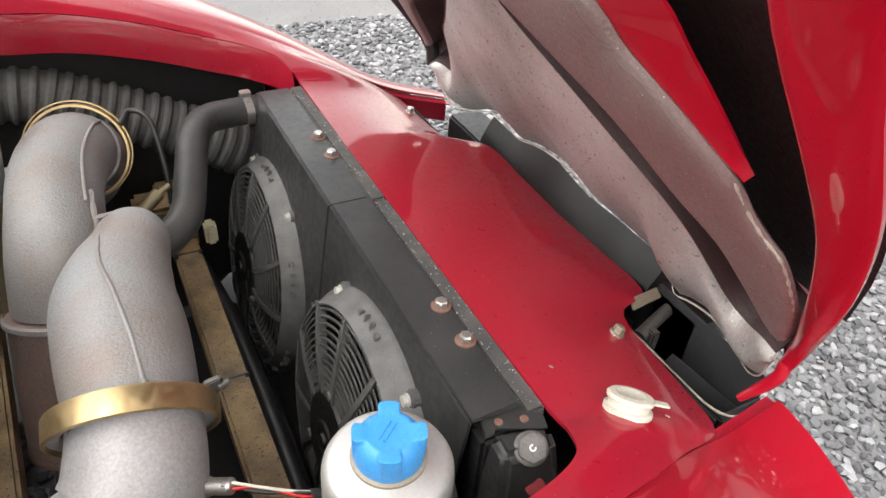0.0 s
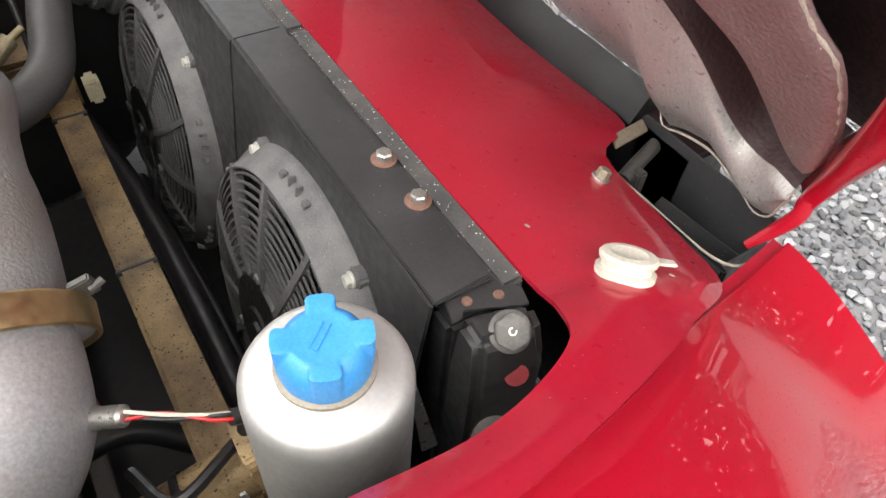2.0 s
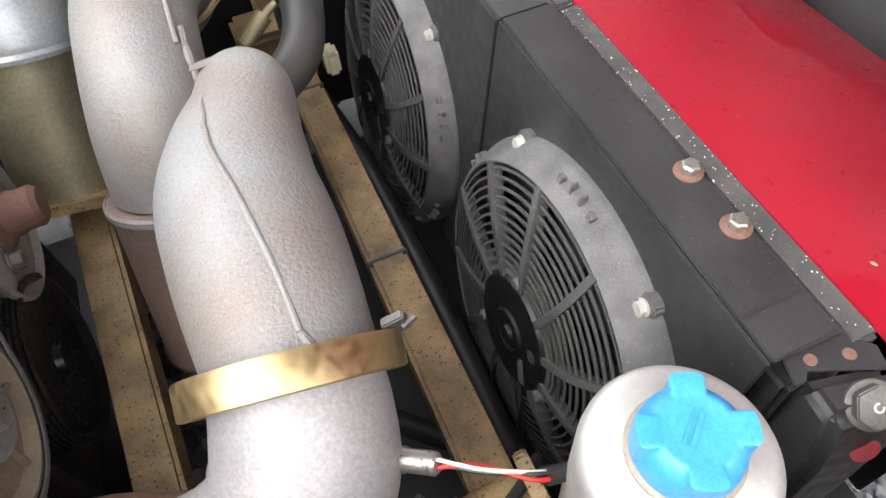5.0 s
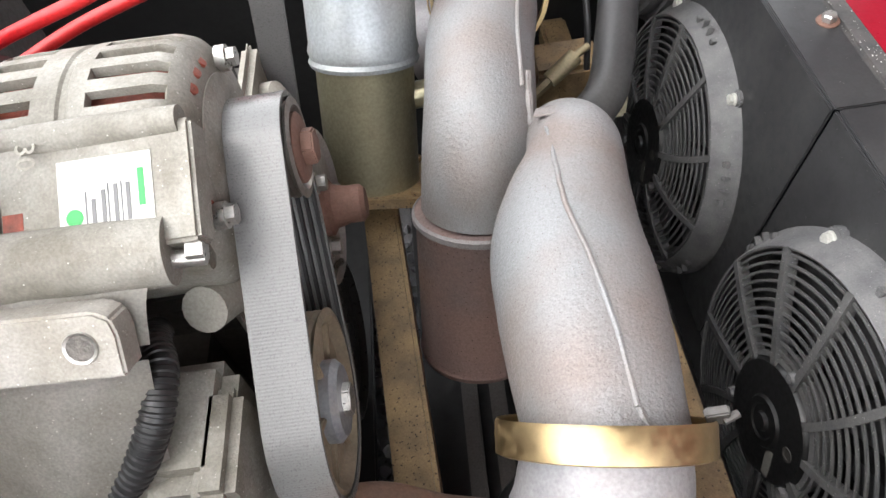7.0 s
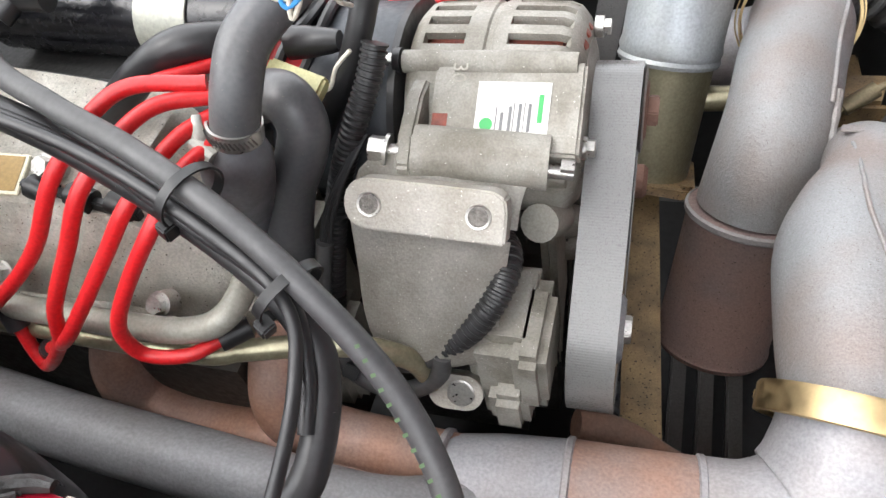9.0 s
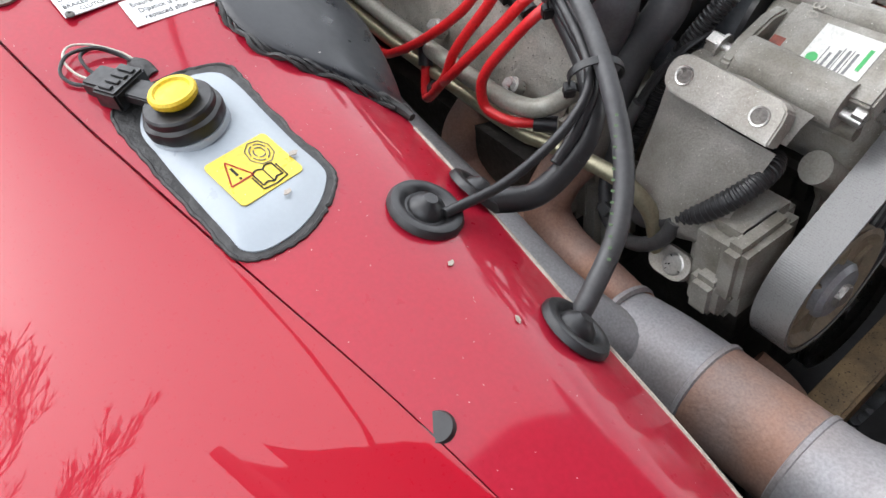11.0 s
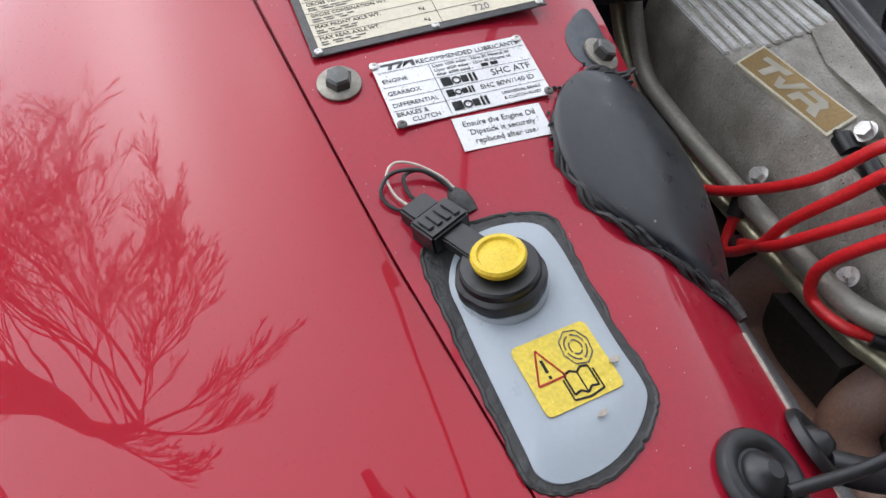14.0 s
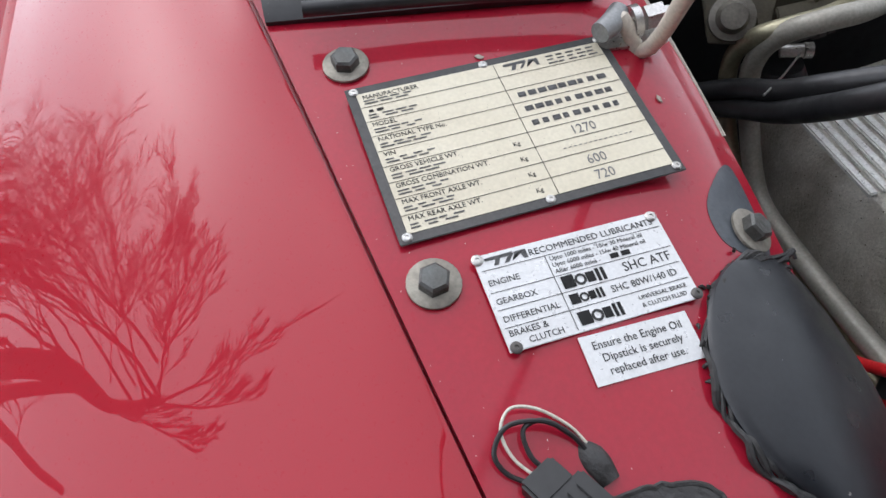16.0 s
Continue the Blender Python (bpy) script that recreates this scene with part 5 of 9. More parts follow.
ax_lathe(bm, [(0.0745, -0.5665), (0.0768, -0.566), (0.0768, -0.561), (0.0735, -0.560)])
part("seal", bm, BLACK_RUBBER, cover)
for a, r1, x0, x1 in ((62, 0.0075, -0.557, -0.519), (61, 0.0088, -0.520, -0.443), (2, 0.007, -0.55, -0.447)):
    bm = bmesh.new()
    d = Vector((0, -math.cos(radians(a)), math.sin(radians(a))))
    c = Vector((0, AY, AZ)) + d * 0.0725
    tube(bm, [(x0, c.y, c.z), ((x0 + x1) / 2, c.y, c.z), (x1, c.y, c.z)], [r1, r1, r1 * 0.92], 18)
    part("boss_rib", bm, CAST, casing)
bm = bmesh.new()
d = Vector((0, -math.cos(radians(62)), math.sin(radians(62))))
c = Vector((0, AY, AZ)) + d * 0.0735
tube(bm, [(-0.563, c.y, c.z), (-0.558, c.y, c.z)], 0.0085, 18)
part("rubber_washer", bm, BLACK_RUBBER, alt)
bm = bmesh.new()
tube(bm, [(-0.569, c.y, c.z), (-0.563, c.y, c.z)], 0.0055, 6)
tube(bm, [(-0.576, c.y, c.z), (-0.569, c.y, c.z)], 0.0026, 10)
part("terminal", bm, STEEL, alt, "small terminal nut")
# flat pad with the type label
LAB = Vector((-0.479, 0.2045, 0.8055))
LABN = Vector((0, -0.50, 0.866)).normalized()
bm = bmesh.new()
m = Matrix.Translation(LAB - LABN * 0.0115) @ frame_of(LABN, (1, 0, 0))
box(bm, -0.054, 0.042, -0.030, 0.030, -0.01, 0.0105, 0.002, m)
pad = part("label_pad", bm, CAST, casing)
for sy in (-0.010, -0.024):
    bm = bmesh.new()
    box(bm, -0.052, -0.042, sy - 0.0042, sy + 0.0042, 0.0095, 0.0108, 0.0, m)
    part("vent_hole", bm, VENT, pad)
bm = bmesh.new()
m = Matrix.Translation(LAB - LABN * 0.001) @ frame_of(LABN, (1, 0, 0))
box(bm, -0.024, 0.022, -0.018, 0.016, 0, 0.0006, 0.0, m)
lab = part("type_label", bm, surface("white_label", (0.62, 0.62, 0.58), (0.54, 0.53, 0.46), rough=0.5, grain=150, bump=0.02), casing, "white printed type label")
for k, (x0, x1, y0, y1) in enumerate(((-0.008, -0.006, -0.016, -0.004), (-0.003, -0.001, -0.016, 0.000), (0.003, 0.005, -0.016, 0.002), (0.009, 0.011, -0.016, 0.002), (-0.011, -0.0103, -0.016, 0.0), (0.0, 0.0006, -0.016, 0.003), (0.0065, 0.0071, -0.016, 0.003))):
    bm = bmesh.new()
    box(bm, x0, x1, y0, y1, 0.0006, 0.0009, 0.0, m)
    part("print_bar", bm, INK_GREY, lab)
GREEN = surface("green_ink", (0.05, 0.35, 0.10), rough=0.5, bump=0)
bm = bmesh.new()
lathe(bm, [(0.0042, 0.0006), (0.0042, 0.0009), (0, 0.0009)], m @ Vector((-0.0165, -0.012, 0)), LABN, 20)
part("green_mark", bm, GREEN, lab)
bm = bmesh.new()
box(bm, 0.015, 0.018, -0.010, 0.008, 0.0006, 0.0009, 0.0, m)
part("green_mark", bm, GREEN, lab)
letters("30", Matrix.Translation((-0.520, 0.226, 0.822)) @ frame_of(LABN, (0, -1, -0.57)), 0.014, CAST_DIRTY, casing, "cast_number")
# vent slots round the shoulder at the drive end, and the flange before the pulley
for a in (22, 34, 46, 58, 84, 97, 110):
    d = Vector((0, -math.cos(radians(a)), math.sin(radians(a))))
    m = Matrix.Translation(Vector((-0.4475, AY, AZ)) + d * 0.0615) @ frame_of((Vector((0.8, 0, 0)) + d * 0.6).normalized(), d)
    bm = bmesh.new()
    prism(bm, rounded(0.016, 0.0066, 0.003, 4), 0.0, 0.0030, m, 0.0004)
    part("front_vent", bm, VENT, casing)
bm = bmesh.new()
ax_lathe(bm, [(0.052, -0.4445), (0.050, -0.4405), (0.044, -0.4385), (0.030, -0.4375), (0.028, -0.4330), (0.0, -0.4330)])
part("bearing_housing", bm, CAST, casing)
for a in (15, 135, 255):
    d = Vector((0, -math.cos(radians(a)), math.sin(radians(a))))
    c = Vector((-0.4415, AY, AZ)) + d * 0.058
    bm = bmesh.new()
    tube(bm, [c, c + Vector((0.006, 0, 0))], 0.0075, 18)
    tube(bm, [c + Vector((0.006, 0, 0)), c + Vector((0.011, 0, 0))], 0.006, 6)
    part("through_bolt", bm, STEEL, casing)
# lug, its long bolt and the nut
bm = bmesh.new()
prism(bm, [(0.232, 0.792), (0.222, 0.812), (0.205, 0.812), (0.178, 0.803), (0.160, 0.792), (0.158, 0.778), (0.170, 0.768), (0.195, 0.770), (0.225, 0.772)], -0.548, -0.537, Matrix(((0, 0, 1, 0), (1, 0, 0, 0), (0, 1, 0, 0), (0, 0, 0, 1))), 0.002)
part("lug", bm, CAST, alt)
bm = bmesh.new()
tube(bm, [(-0.560, 0.172, 0.795), (-0.44, 0.180, 0.775)], 0.0045, 12)
tube(bm, [(-0.566, 0.1715, 0.796), (-0.556, 0.172, 0.7945)], 0.0085, 6)
tube(bm, [(-0.556, 0.172, 0.7945), (-0.5535, 0.172, 0.794)], 0.0105, 18)
tube(bm, [(-0.448, 0.183, 0.778), (-0.440, 0.1835, 0.777)], 0.008, 6)
part("mounting_bolt", bm, STEEL, alt, "plated mounting bolt")

# bracket below
HOLE = surface("deep_threaded_hole", (0.12, 0.11, 0.10), (0.30, 0.28, 0.25), rough=0.5, metal=0.3, grain=700, blotch=300, bump=0.6)
br = thing("alternator_bracket", "cast alloy alternator bracket with two threaded holes", "bracket", (-0.52, 0.12, 0.66))
bm = bmesh.new()
tube(bm, [(-0.538, 0.176, 0.790), (-0.455, 0.182, 0.781)], 0.0175, 28)
part("sleeve", bm, CAST, br)
BRX, BRN = Vector((1, 0.10, -0.14)).normalized(), Vector((0.05, -0.80, 0.60)).normalized()
bm = bmesh.new()
m = Matrix.Translation((-0.523, 0.1335, 0.783)) @ frame_of(BRN, BRX)
prism(bm, [(-0.051, 0.0), (-0.049, 0.009), (-0.043, 0.0145), (-0.036, 0.016), (0.042, 0.016), (0.049, 0.012), (0.051, 0.004), (0.051, -0.016), (-0.036, -0.016), (-0.043, -0.0145), (-0.049, -0.009)], -0.020, 0.0, m, 0.0015)
face = part("bolting_face", bm, MACHINED, br)
for sx in (-0.034, 0.034):
    bm = bmesh.new()
    lathe(bm, [(0.0062, 0.0002), (0.0080, 0.0002), (0.0076, 0.0010), (0.0062, 0.0006)], m @ Vector((sx, 0, 0)), BRN, 24, cap=False)
    part("chamfer", bm, STEEL, face)
    bm = bmesh.new()
    lathe(bm, [(0.0062, 0.0006), (0.0055, -0.001), (0.0055, -0.012), (0, -0.012)], m @ Vector((sx, 0, 0)), BRN, 20)
    part("threaded_hole", bm, HOLE, face)
bm = bmesh.new()
add_grid(bm, [[Vector(p) for p in spline(r, 4)] for r in (
    [(-0.572, 0.142, 0.770), (-0.572, 0.160, 0.788), (-0.545, 0.175, 0.800), (-0.535, 0.176, 0.806)],
    [(-0.520, 0.142, 0.766), (-0.520, 0.158, 0.784), (-0.515, 0.172, 0.796), (-0.510, 0.178, 0.804)],
    [(-0.470, 0.145, 0.758), (-0.468, 0.160, 0.772), (-0.462, 0.172, 0.784), (-0.458, 0.180, 0.798)])])
bmesh.ops.solidify(bm, geom=bm.faces[:], thickness=-0.012)
part("web", bm, MACHINED, br)
bm = bmesh.new()
rows = [[(-0.578, 0.141, 0.768), (-0.523, 0.134, 0.760), (-0.474, 0.142, 0.750)],
        [(-0.576, 0.126, 0.735), (-0.523, 0.113, 0.731), (-0.478, 0.124, 0.722)],
        [(-0.573, 0.108, 0.703), (-0.525, 0.095, 0.699), (-0.482, 0.108, 0.694)],
        [(-0.566, 0.098, 0.682), (-0.527, 0.088, 0.677), (-0.490, 0.098, 0.676)],
        [(-0.556, 0.106, 0.664), (-0.527, 0.098, 0.660), (-0.500, 0.106, 0.662)]]
rows = [spline(r, 5) for r in rows]
rows = [spline(c, 5) for c in zip(*rows)]
add_grid(bm, rows)
bmesh.ops.solidify(bm, geom=bm.faces[:], thickness=0.02)
part("body", bm, MACHINED, br)
bm = bmesh.new()
m = Matrix.Translation((-0.514, 0.090, 0.640)) @ frame_of((0.05, -0.75, 0.66), (1, 0, 0))
prism(bm, rounded(0.040, 0.026, 0.0125, 8), -0.012, 0.0, m, 0.0012)
foot = part("foot", bm, MACHINED, br)
bm = bmesh.new()
lathe(bm, [(0.0085, 0.0006), (0.0100, 0.0006), (0.0085, 0.001)], m @ Vector((0.004, 0, 0)), (0.05, -0.75, 0.66), 24, cap=False)
lathe(bm, [(0.0085, 0.0006), (0.0075, -0.001), (0, -0.001)], m @ Vector((0.004, 0, 0)), (0.05, -0.75, 0.66), 20)
part("threaded_hole", bm, STEEL, foot)

# ---- front of the engine ----
pump = thing("power_steering_pump", "dirty cast alloy pump body with a stepped flange", "pump", (-0.48, 0.13, 0.58))
bm = bmesh.new()
box(bm, -0.505, -0.452, 0.095, 0.17, 0.60, 0.70, 0.010)
body_of_pump = part("housing", bm, CAST, pump)
bm = bmesh.new()
box(bm, -0.470, -0.447, 0.086, 0.150, 0.640, 0.700, 0.006)
part("flange", bm, CAST, body_of_pump)
bm = bmesh.new()
box(bm, -0.488, -0.460, 0.080, 0.14, 0.615, 0.655, 0.006)
part("step", bm, CAST, body_of_pump)
bm = bmesh.new()
tube(bm, [(-0.466, 0.19, 0.715), (-0.46, 0.22, 0.69), (-0.47, 0.24, 0.66)], 0.014, 16)
part("fitting", bm, CAST_DIRTY, pump)
bm = bmesh.new()
box(bm, -0.70, -0.47, 0.20, 0.52, 0.32, 0.66, 0.03)
box(bm, -0.56, -0.46, 0.24, 0.46, 0.50, 0.70, 0.03)
# near-black alloy: shade of the gaps round block and head, as colour
BLOCK_SHADE = surface("shade_dark_alloy", (0.035, 0.031, 0.027), (0.075, 0.067, 0.056), rough=0.6, metal=0.1, grain=160, blotch=20, bump=0.5)
single("engine_block", bm, BLOCK_SHADE, "alloy engine block and front cover, darkened as shade", "engine")
front_cover = thing("front_cover", "rough dirty cast engine front cover with bosses", "casting", (-0.46, 0.3, 0.46))
bm = bmesh.new()
box(bm, -0.475, -0.462, 0.22, 0.46, 0.46, 0.70, 0.006)
part("plate", bm, CAST_DIRTY, front_cover)
for k in range(14):
    rr = random.Random(k)
    c = Vector((-0.462, 0.23 + 0.2 * rr.random(), 0.48 + 0.2 * rr.random()))
    bm = bmesh.new()
    lathe(bm, [(0.012 + 0.008 * rr.random(), 0), (0.012, 0.014), (0.006, 0.02), (0, 0.022)], c, (1, -0.3, 0.3), 14)
    part("boss", bm, CAST_DIRTY, front_cover)


def belt_loop(pulleys, x, wide, thick, ribs, name, label, material):
    """A belt round pulleys (y, z, r), convex hull, ribbed on its inside or outside."""
    pts = []
    for y, z, r in pulleys:
        for k in range(48):
            a = 2 * math.pi * k / 48
            pts.append((y + r * math.cos(a), z + r * math.sin(a)))
    pts = sorted(set(pts))

    def turn(o, a, b):
        return (a[0] - o[0]) * (b[1] - o[1]) - (a[1] - o[1]) * (b[0] - o[0])
    lo, hi = [], []
    for p in pts:
        while len(lo) > 1 and turn(lo[-2], lo[-1], p) <= 0:
            lo.pop()
        lo.append(p)
    for p in reversed(pts):
        while len(hi) > 1 and turn(hi[-2], hi[-1], p) <= 0:
            hi.pop()
        hi.append(p)
    hull = lo[:-1] + hi[:-1]
    n = len(hull)
    t = thing(name, label, "belt", (x, sum(p[0] for p in hull) / n, min(p[1] for p in hull)))

    def ring(w, off):
        out = []
        for i in range(n):
            a, b, c = hull[i - 1], hull[i], hull[(i + 1) % n]
            d = Vector((c[0] - a[0], c[1] - a[1])).normalized()
            out.append((x + w, b[0] + d.y * off, b[1] - d.x * off))
        return out
    bm = bmesh.new()
    add_grid(bm, [ring(-wide / 2, 0), ring(-wide / 2, thick), ring(wide / 2, thick), ring(wide / 2, 0), ring(-wide / 2, 0)], close_v=True)
    part("band", bm, material, t)
    for k in range(ribs):
        w = -wide / 2 + wide * (k + 0.5) / ribs
        bm = bmesh.new()
        q = wide / ribs * 0.30
        add_grid(bm, [ring(w - q, -0.0002), ring(w - q * 0.6, -0.0022), ring(w + q * 0.6, -0.0022), ring(w + q, -0.0002)], close_v=True)
        part("rib", bm, BLACK_RUBBER, t)
    return t


BELT = surface("woven_belt_back", (0.13, 0.13, 0.129), (0.18, 0.178, 0.172), coat=0.5, coat_rough=0.22, rough=0.33, grain=900, blotch=8, bump=0.3)
bt = BELT.node_tree
weave, weave_bump = bt.nodes.new("ShaderNodeTexWave"), bt.nodes.new("ShaderNodeBump")
weave.bands_direction = "DIAGONAL"
weave.inputs["Scale"].default_value, weave.inputs["Distortion"].default_value = 230, 0.6
coords = bt.nodes.new("ShaderNodeTexCoord")
flat = bt.nodes.new("ShaderNodeMapping")
flat.inputs["Scale"].default_value = (0, 1, 1)
bt.links.new(coords.outputs["Object"], flat.inputs[0])
bt.links.new(flat.outputs[0], weave.inputs["Vector"])
bt.links.new(weave.outputs["Fac"], weave_bump.inputs["Height"])
weave_bump.inputs["Strength"].default_value, weave_bump.inputs["Distance"].default_value = 0.18, 0.0005
bt.links.new(weave_bump.outputs[0], bt.nodes["Principled BSDF"].inputs["Normal"])
PULLEY = surface("pulley_steel", (0.30, 0.28, 0.26), (0.2, 0.17, 0.14), rough=0.38, metal=0.8, grain=200, blotch=25, bump=0.1)
PLASTIC_TAN = surface("dirty_pulley_plastic", (0.24, 0.19, 0.13), (0.12, 0.095, 0.07), rough=0.6, grain=200, blotch=30, bump=0.2)
belt_loop([(0.270, 0.752, 0.030), (0.160, 0.640, 0.058)], -0.4215, 0.032, 0.0035, 6, "alternator_belt", "wide grey fabric-backed drive belt", BELT)


def pulley(at, r, wide, grooves, material, label, face=None):
    t = thing("pulley", label, "pulley", at)
    prof = [(r * 0.25, -wide / 2), (r, -wide / 2)]
    for k in range(grooves):
        w0 = -wide / 2 + wide * (k + 0.2) / grooves
        w1 = -wide / 2 + wide * (k + 0.8) / grooves
        prof += [(r, w0), (r - 0.0025, (w0 + w1) / 2), (r, w1)]
    prof += [(r + 0.001, wide / 2), (r - 0.004, wide / 2 + 0.001), (r - 0.010, wide / 2 - 0.006), (0.016, wide / 2 - 0.006), (0.014, wide / 2)]
    bm = bmesh.new()
    lathe(bm, prof, at, (1, 0, 0), 56)
    part("wheel", bm, material, t)
    return t


pulley((-0.4215, 0.270, 0.752), 0.029, 0.036, 6, PULLEY, "small steel alternator pulley under the belt")
ten = pulley((-0.4225, 0.160, 0.640), 0.0575, 0.030, 5, PLASTIC_TAN, "tan plastic ribbed belt pulley")
c = Vector((-0.4100, 0.160, 0.640))
bm = bmesh.new()
lathe(bm, [(0.026, -0.010), (0.026, 0.003), (0.022, 0.007), (0, 0.007)], c, (1, 0, 0), 32)
part("hub_washer", bm, surface("grey_hub", (0.3, 0.31, 0.33), (0.2, 0.2, 0.2), rough=0.45, metal=0.5, grain=200, bump=0.2), ten)
bm = bmesh.new()
prism(bm, hexagon(0.011), 0.005, 0.012, Matrix.Translation(c) @ frame_of((1, 0, 0)), 0.001)
part("hub_bolt", bm, STEEL, ten, "pale hexagon bolt")
for k in range(6):
    a = radians(60 * k + 20)
    bm = bmesh.new()
    beam(bm, c + Vector((-0.006, 0.024 * math.cos(a), 0.024 * math.sin(a))), c + Vector((-0.006, 0.050 * math.cos(a), 0.050 * math.sin(a))), 0.004, 0.012, 0.001, (1, 0, 0))
    part("web", bm, PLASTIC_TAN, ten)

# water pump pulley with its belt, seen edge on beyond the alternator belt
wp = thing("water_pump_pulley", "bright steel pump pulley with rusty hub", "pulley", (-0.46, 0.375, 0.575))
WPC = Vector((-0.436, 0.380, 0.572))
bm = bmesh.new()
lathe(bm, [(0.066, -0.052), (0.068, -0.048), (0.064, -0.040), (0.064, -0.004), (0.069, -0.001), (0.070, 0.003), (0.066, 0.005), (0.060, 0.0), (0.018, 0.0), (0.016, 0.004), (0, 0.004)], WPC, (1, 0, 0), 64)
part("wheel", bm, surface("bright_pulley", (0.40, 0.375, 0.36), (0.30, 0.265, 0.25), rough=0.42, metal=0.35, grain=160, blotch=20, bump=0.05), wp)
bm = bmesh.new()
lathe(bm, [(0.026, 0), (0.026, 0.006), (0.020, 0.010), (0.017, 0.022), (0.017, 0.034), (0.013, 0.038), (0, 0.038)], WPC, (1, 0, 0), 24)
part("hub", bm, RUSTY, wp, "flaking rust-red hub")
for a in (95, 215, 335):
    q = WPC + Vector((0.001, 0.036 * math.cos(radians(a)), 0.036 * math.sin(radians(a))))
    bm = bmesh.new()
    prism(bm, hexagon(0.0075), 0, 0.010, Matrix.Translation(q) @ frame_of((1, 0, 0)), 0.0008)
    lathe(bm, [(0.0095, 0), (0.0095, 0.002), (0, 0.002)], q, (1, 0, 0), 20)
    part("bolt", bm, STEEL, wp)
belt_loop([(0.380, 0.572, 0.0645), (0.265, 0.700, 0.02)], -0.458, 0.030, 0.003, 0, "pump_belt", "black ribbed drive belt round the pump pulley", BLACK_RUBBER)
for k in range(7):
    bm = bmesh.new()
    lathe(bm, [(0.0676, -0.001), (0.0690, -0.0005), (0.0690, 0.0010), (0.0676, 0.0015)], (WPC.x - 0.036 + k * 0.0042, WPC.y, WPC.z), (1, 0, 0), 56, cap=False)
    part("belt_rib", bm, BLACK_RUBBER, wp)
pulley((-0.450, 0.300, 0.475), 0.075, 0.034, 8, surface("black_pulley", (0.03, 0.03, 0.03), (0.06, 0.055, 0.05), rough=0.35, metal=0.5, grain=200, bump=0.1), "dark grooved crankshaft pulley below the pump")
nose = thing("pulley_nut", "rusty nut and washer on the alternator pulley", "nut", (-0.403, 0.270, 0.752))
bm = bmesh.new()
lathe(bm, [(0.021, -0.004), (0.021, 0.001), (0.019, 0.0025), (0, 0.0025)], (-0.4035, 0.270, 0.752), (1, 0, 0), 32)
part("washer", bm, RUSTY, nose)
bm = bmesh.new()
prism(bm, hexagon(0.0115), 0.002, 0.010, Matrix.Translation((-0.4035, 0.270, 0.752)) @ frame_of((1, 0, 0)), 0.001)
part("nut", bm, RUSTY, nose)
# accessory belt rising behind the alternator, with its pulley
bm = bmesh.new()
box(bm, -0.013, 0.013, -0.002, 0.002, -0.17, 0.12, 0.001, Matrix.Translation((-0.446, 0.45, 0.70)) @ Matrix.Rotation(radians(9), 4, "Y"))
belt2 = thing("far_belt", "long grey drive belt rising beyond the alternator", "belt", (-0.47, 0.45, 0.53))
part("band", bm, BELT, belt2)
bm = bmesh.new()
lathe(bm, [(0.03, -0.02), (0.034, -0.018), (0.034, 0.006), (0.030, 0.009), (0, 0.006)], (-0.432, 0.485, 0.80), (1, 0, 0), 36)
single("belt_tensioner", bm, RUSTY, "small rusty tensioner pulley by the far belt", "pulley")

# ---- rocker cover ----
rc = thing("rocker_cover", "dull cast alloy rocker cover with ribs and badge", "engine cover", (-0.83, 0.12, 0.70))


def rc_point(x, s, z):
    """A place on the cover: s runs across it, from the near edge upwards."""
    return Vector((x, 0.066 + s, z))


bm = bmesh.new()
prof = [(0.054, 0.700), (0.054, 0.722), (0.063, 0.728), (0.066, 0.760), (0.069, 0.800), (0.077, 0.812), (0.120, 0.819), (0.175, 0.826), (0.186, 0.820), (0.192, 0.76)]
rows = []
for x, dz, sy in ((-1.035, -0.08, 0.94), (-1.030, 0.020, 0.96), (-1.020, 0.040, 1.0), (-1.0, 0.040, 1.0), (-0.90, 0.022, 1.0), (-0.80, 0.006, 1.0), (-0.745, -0.002, 1.0), (-0.715, -0.010, 1.0), (-0.690, -0.026, 0.98), (-0.665, -0.05, 0.95), (-0.650, -0.08, 0.92)):
    rows.append([(x, y + 0.10 * max(x + 0.87, -0.02), max(z + dz, 0.69)) for y, z in prof])
rows = [[(p[0], p[1], p[2]) for p in r] for r in rows]
add_grid(bm, rows)
bmesh.ops.solidify(bm, geom=bm.faces[:], thickness=0.004)
ROCKER = surface("dull_sand_cast_alloy", (0.74, 0.71, 0.64), (0.36, 0.33, 0.27), rough=0.55, metal=0.15, grain=300, blotch=26, bump=0.8, mix=0.85, speck=(0.16, 0.14, 0.10), speck_scale=330, speck_size=0.2)
POLISHED = surface("polished_alloy", (0.70, 0.70, 0.67), (0.42, 0.40, 0.36), rough=0.36, metal=0.3, grain=260, blotch=60, bump=0.3)
cover = part("casting", bm, ROCKER, rc)
for k in range(10):
    bm = bmesh.new()
    y = 0.077 + k * 0.0105
    beam(bm, (-1.005, y, 0.8185 + 0.0355 + (y - 0.1) * 0.13), (-0.882 - (0.010 if k < 3 else 0), y, 0.8185 + 0.0185 + (y - 0.1) * 0.13), 0.0075, 0.005, 0.0012)
    part("rib", bm, POLISHED, cover, "polished rib")
bm = bmesh.new()
add_grid(bm, [[(-0.885, 0.150, 0.846), (-0.885, 0.185, 0.850)], [(-0.84, 0.135, 0.836), (-0.83, 0.185, 0.842)], [(-0.77, 0.132, 0.829), (-0.77, 0.185, 0.834)], [(-0.70, 0.130, 0.818), (-0.70, 0.185, 0.820)]])
bmesh.ops.solidify(bm, geom=bm.faces[:], thickness=0.006)
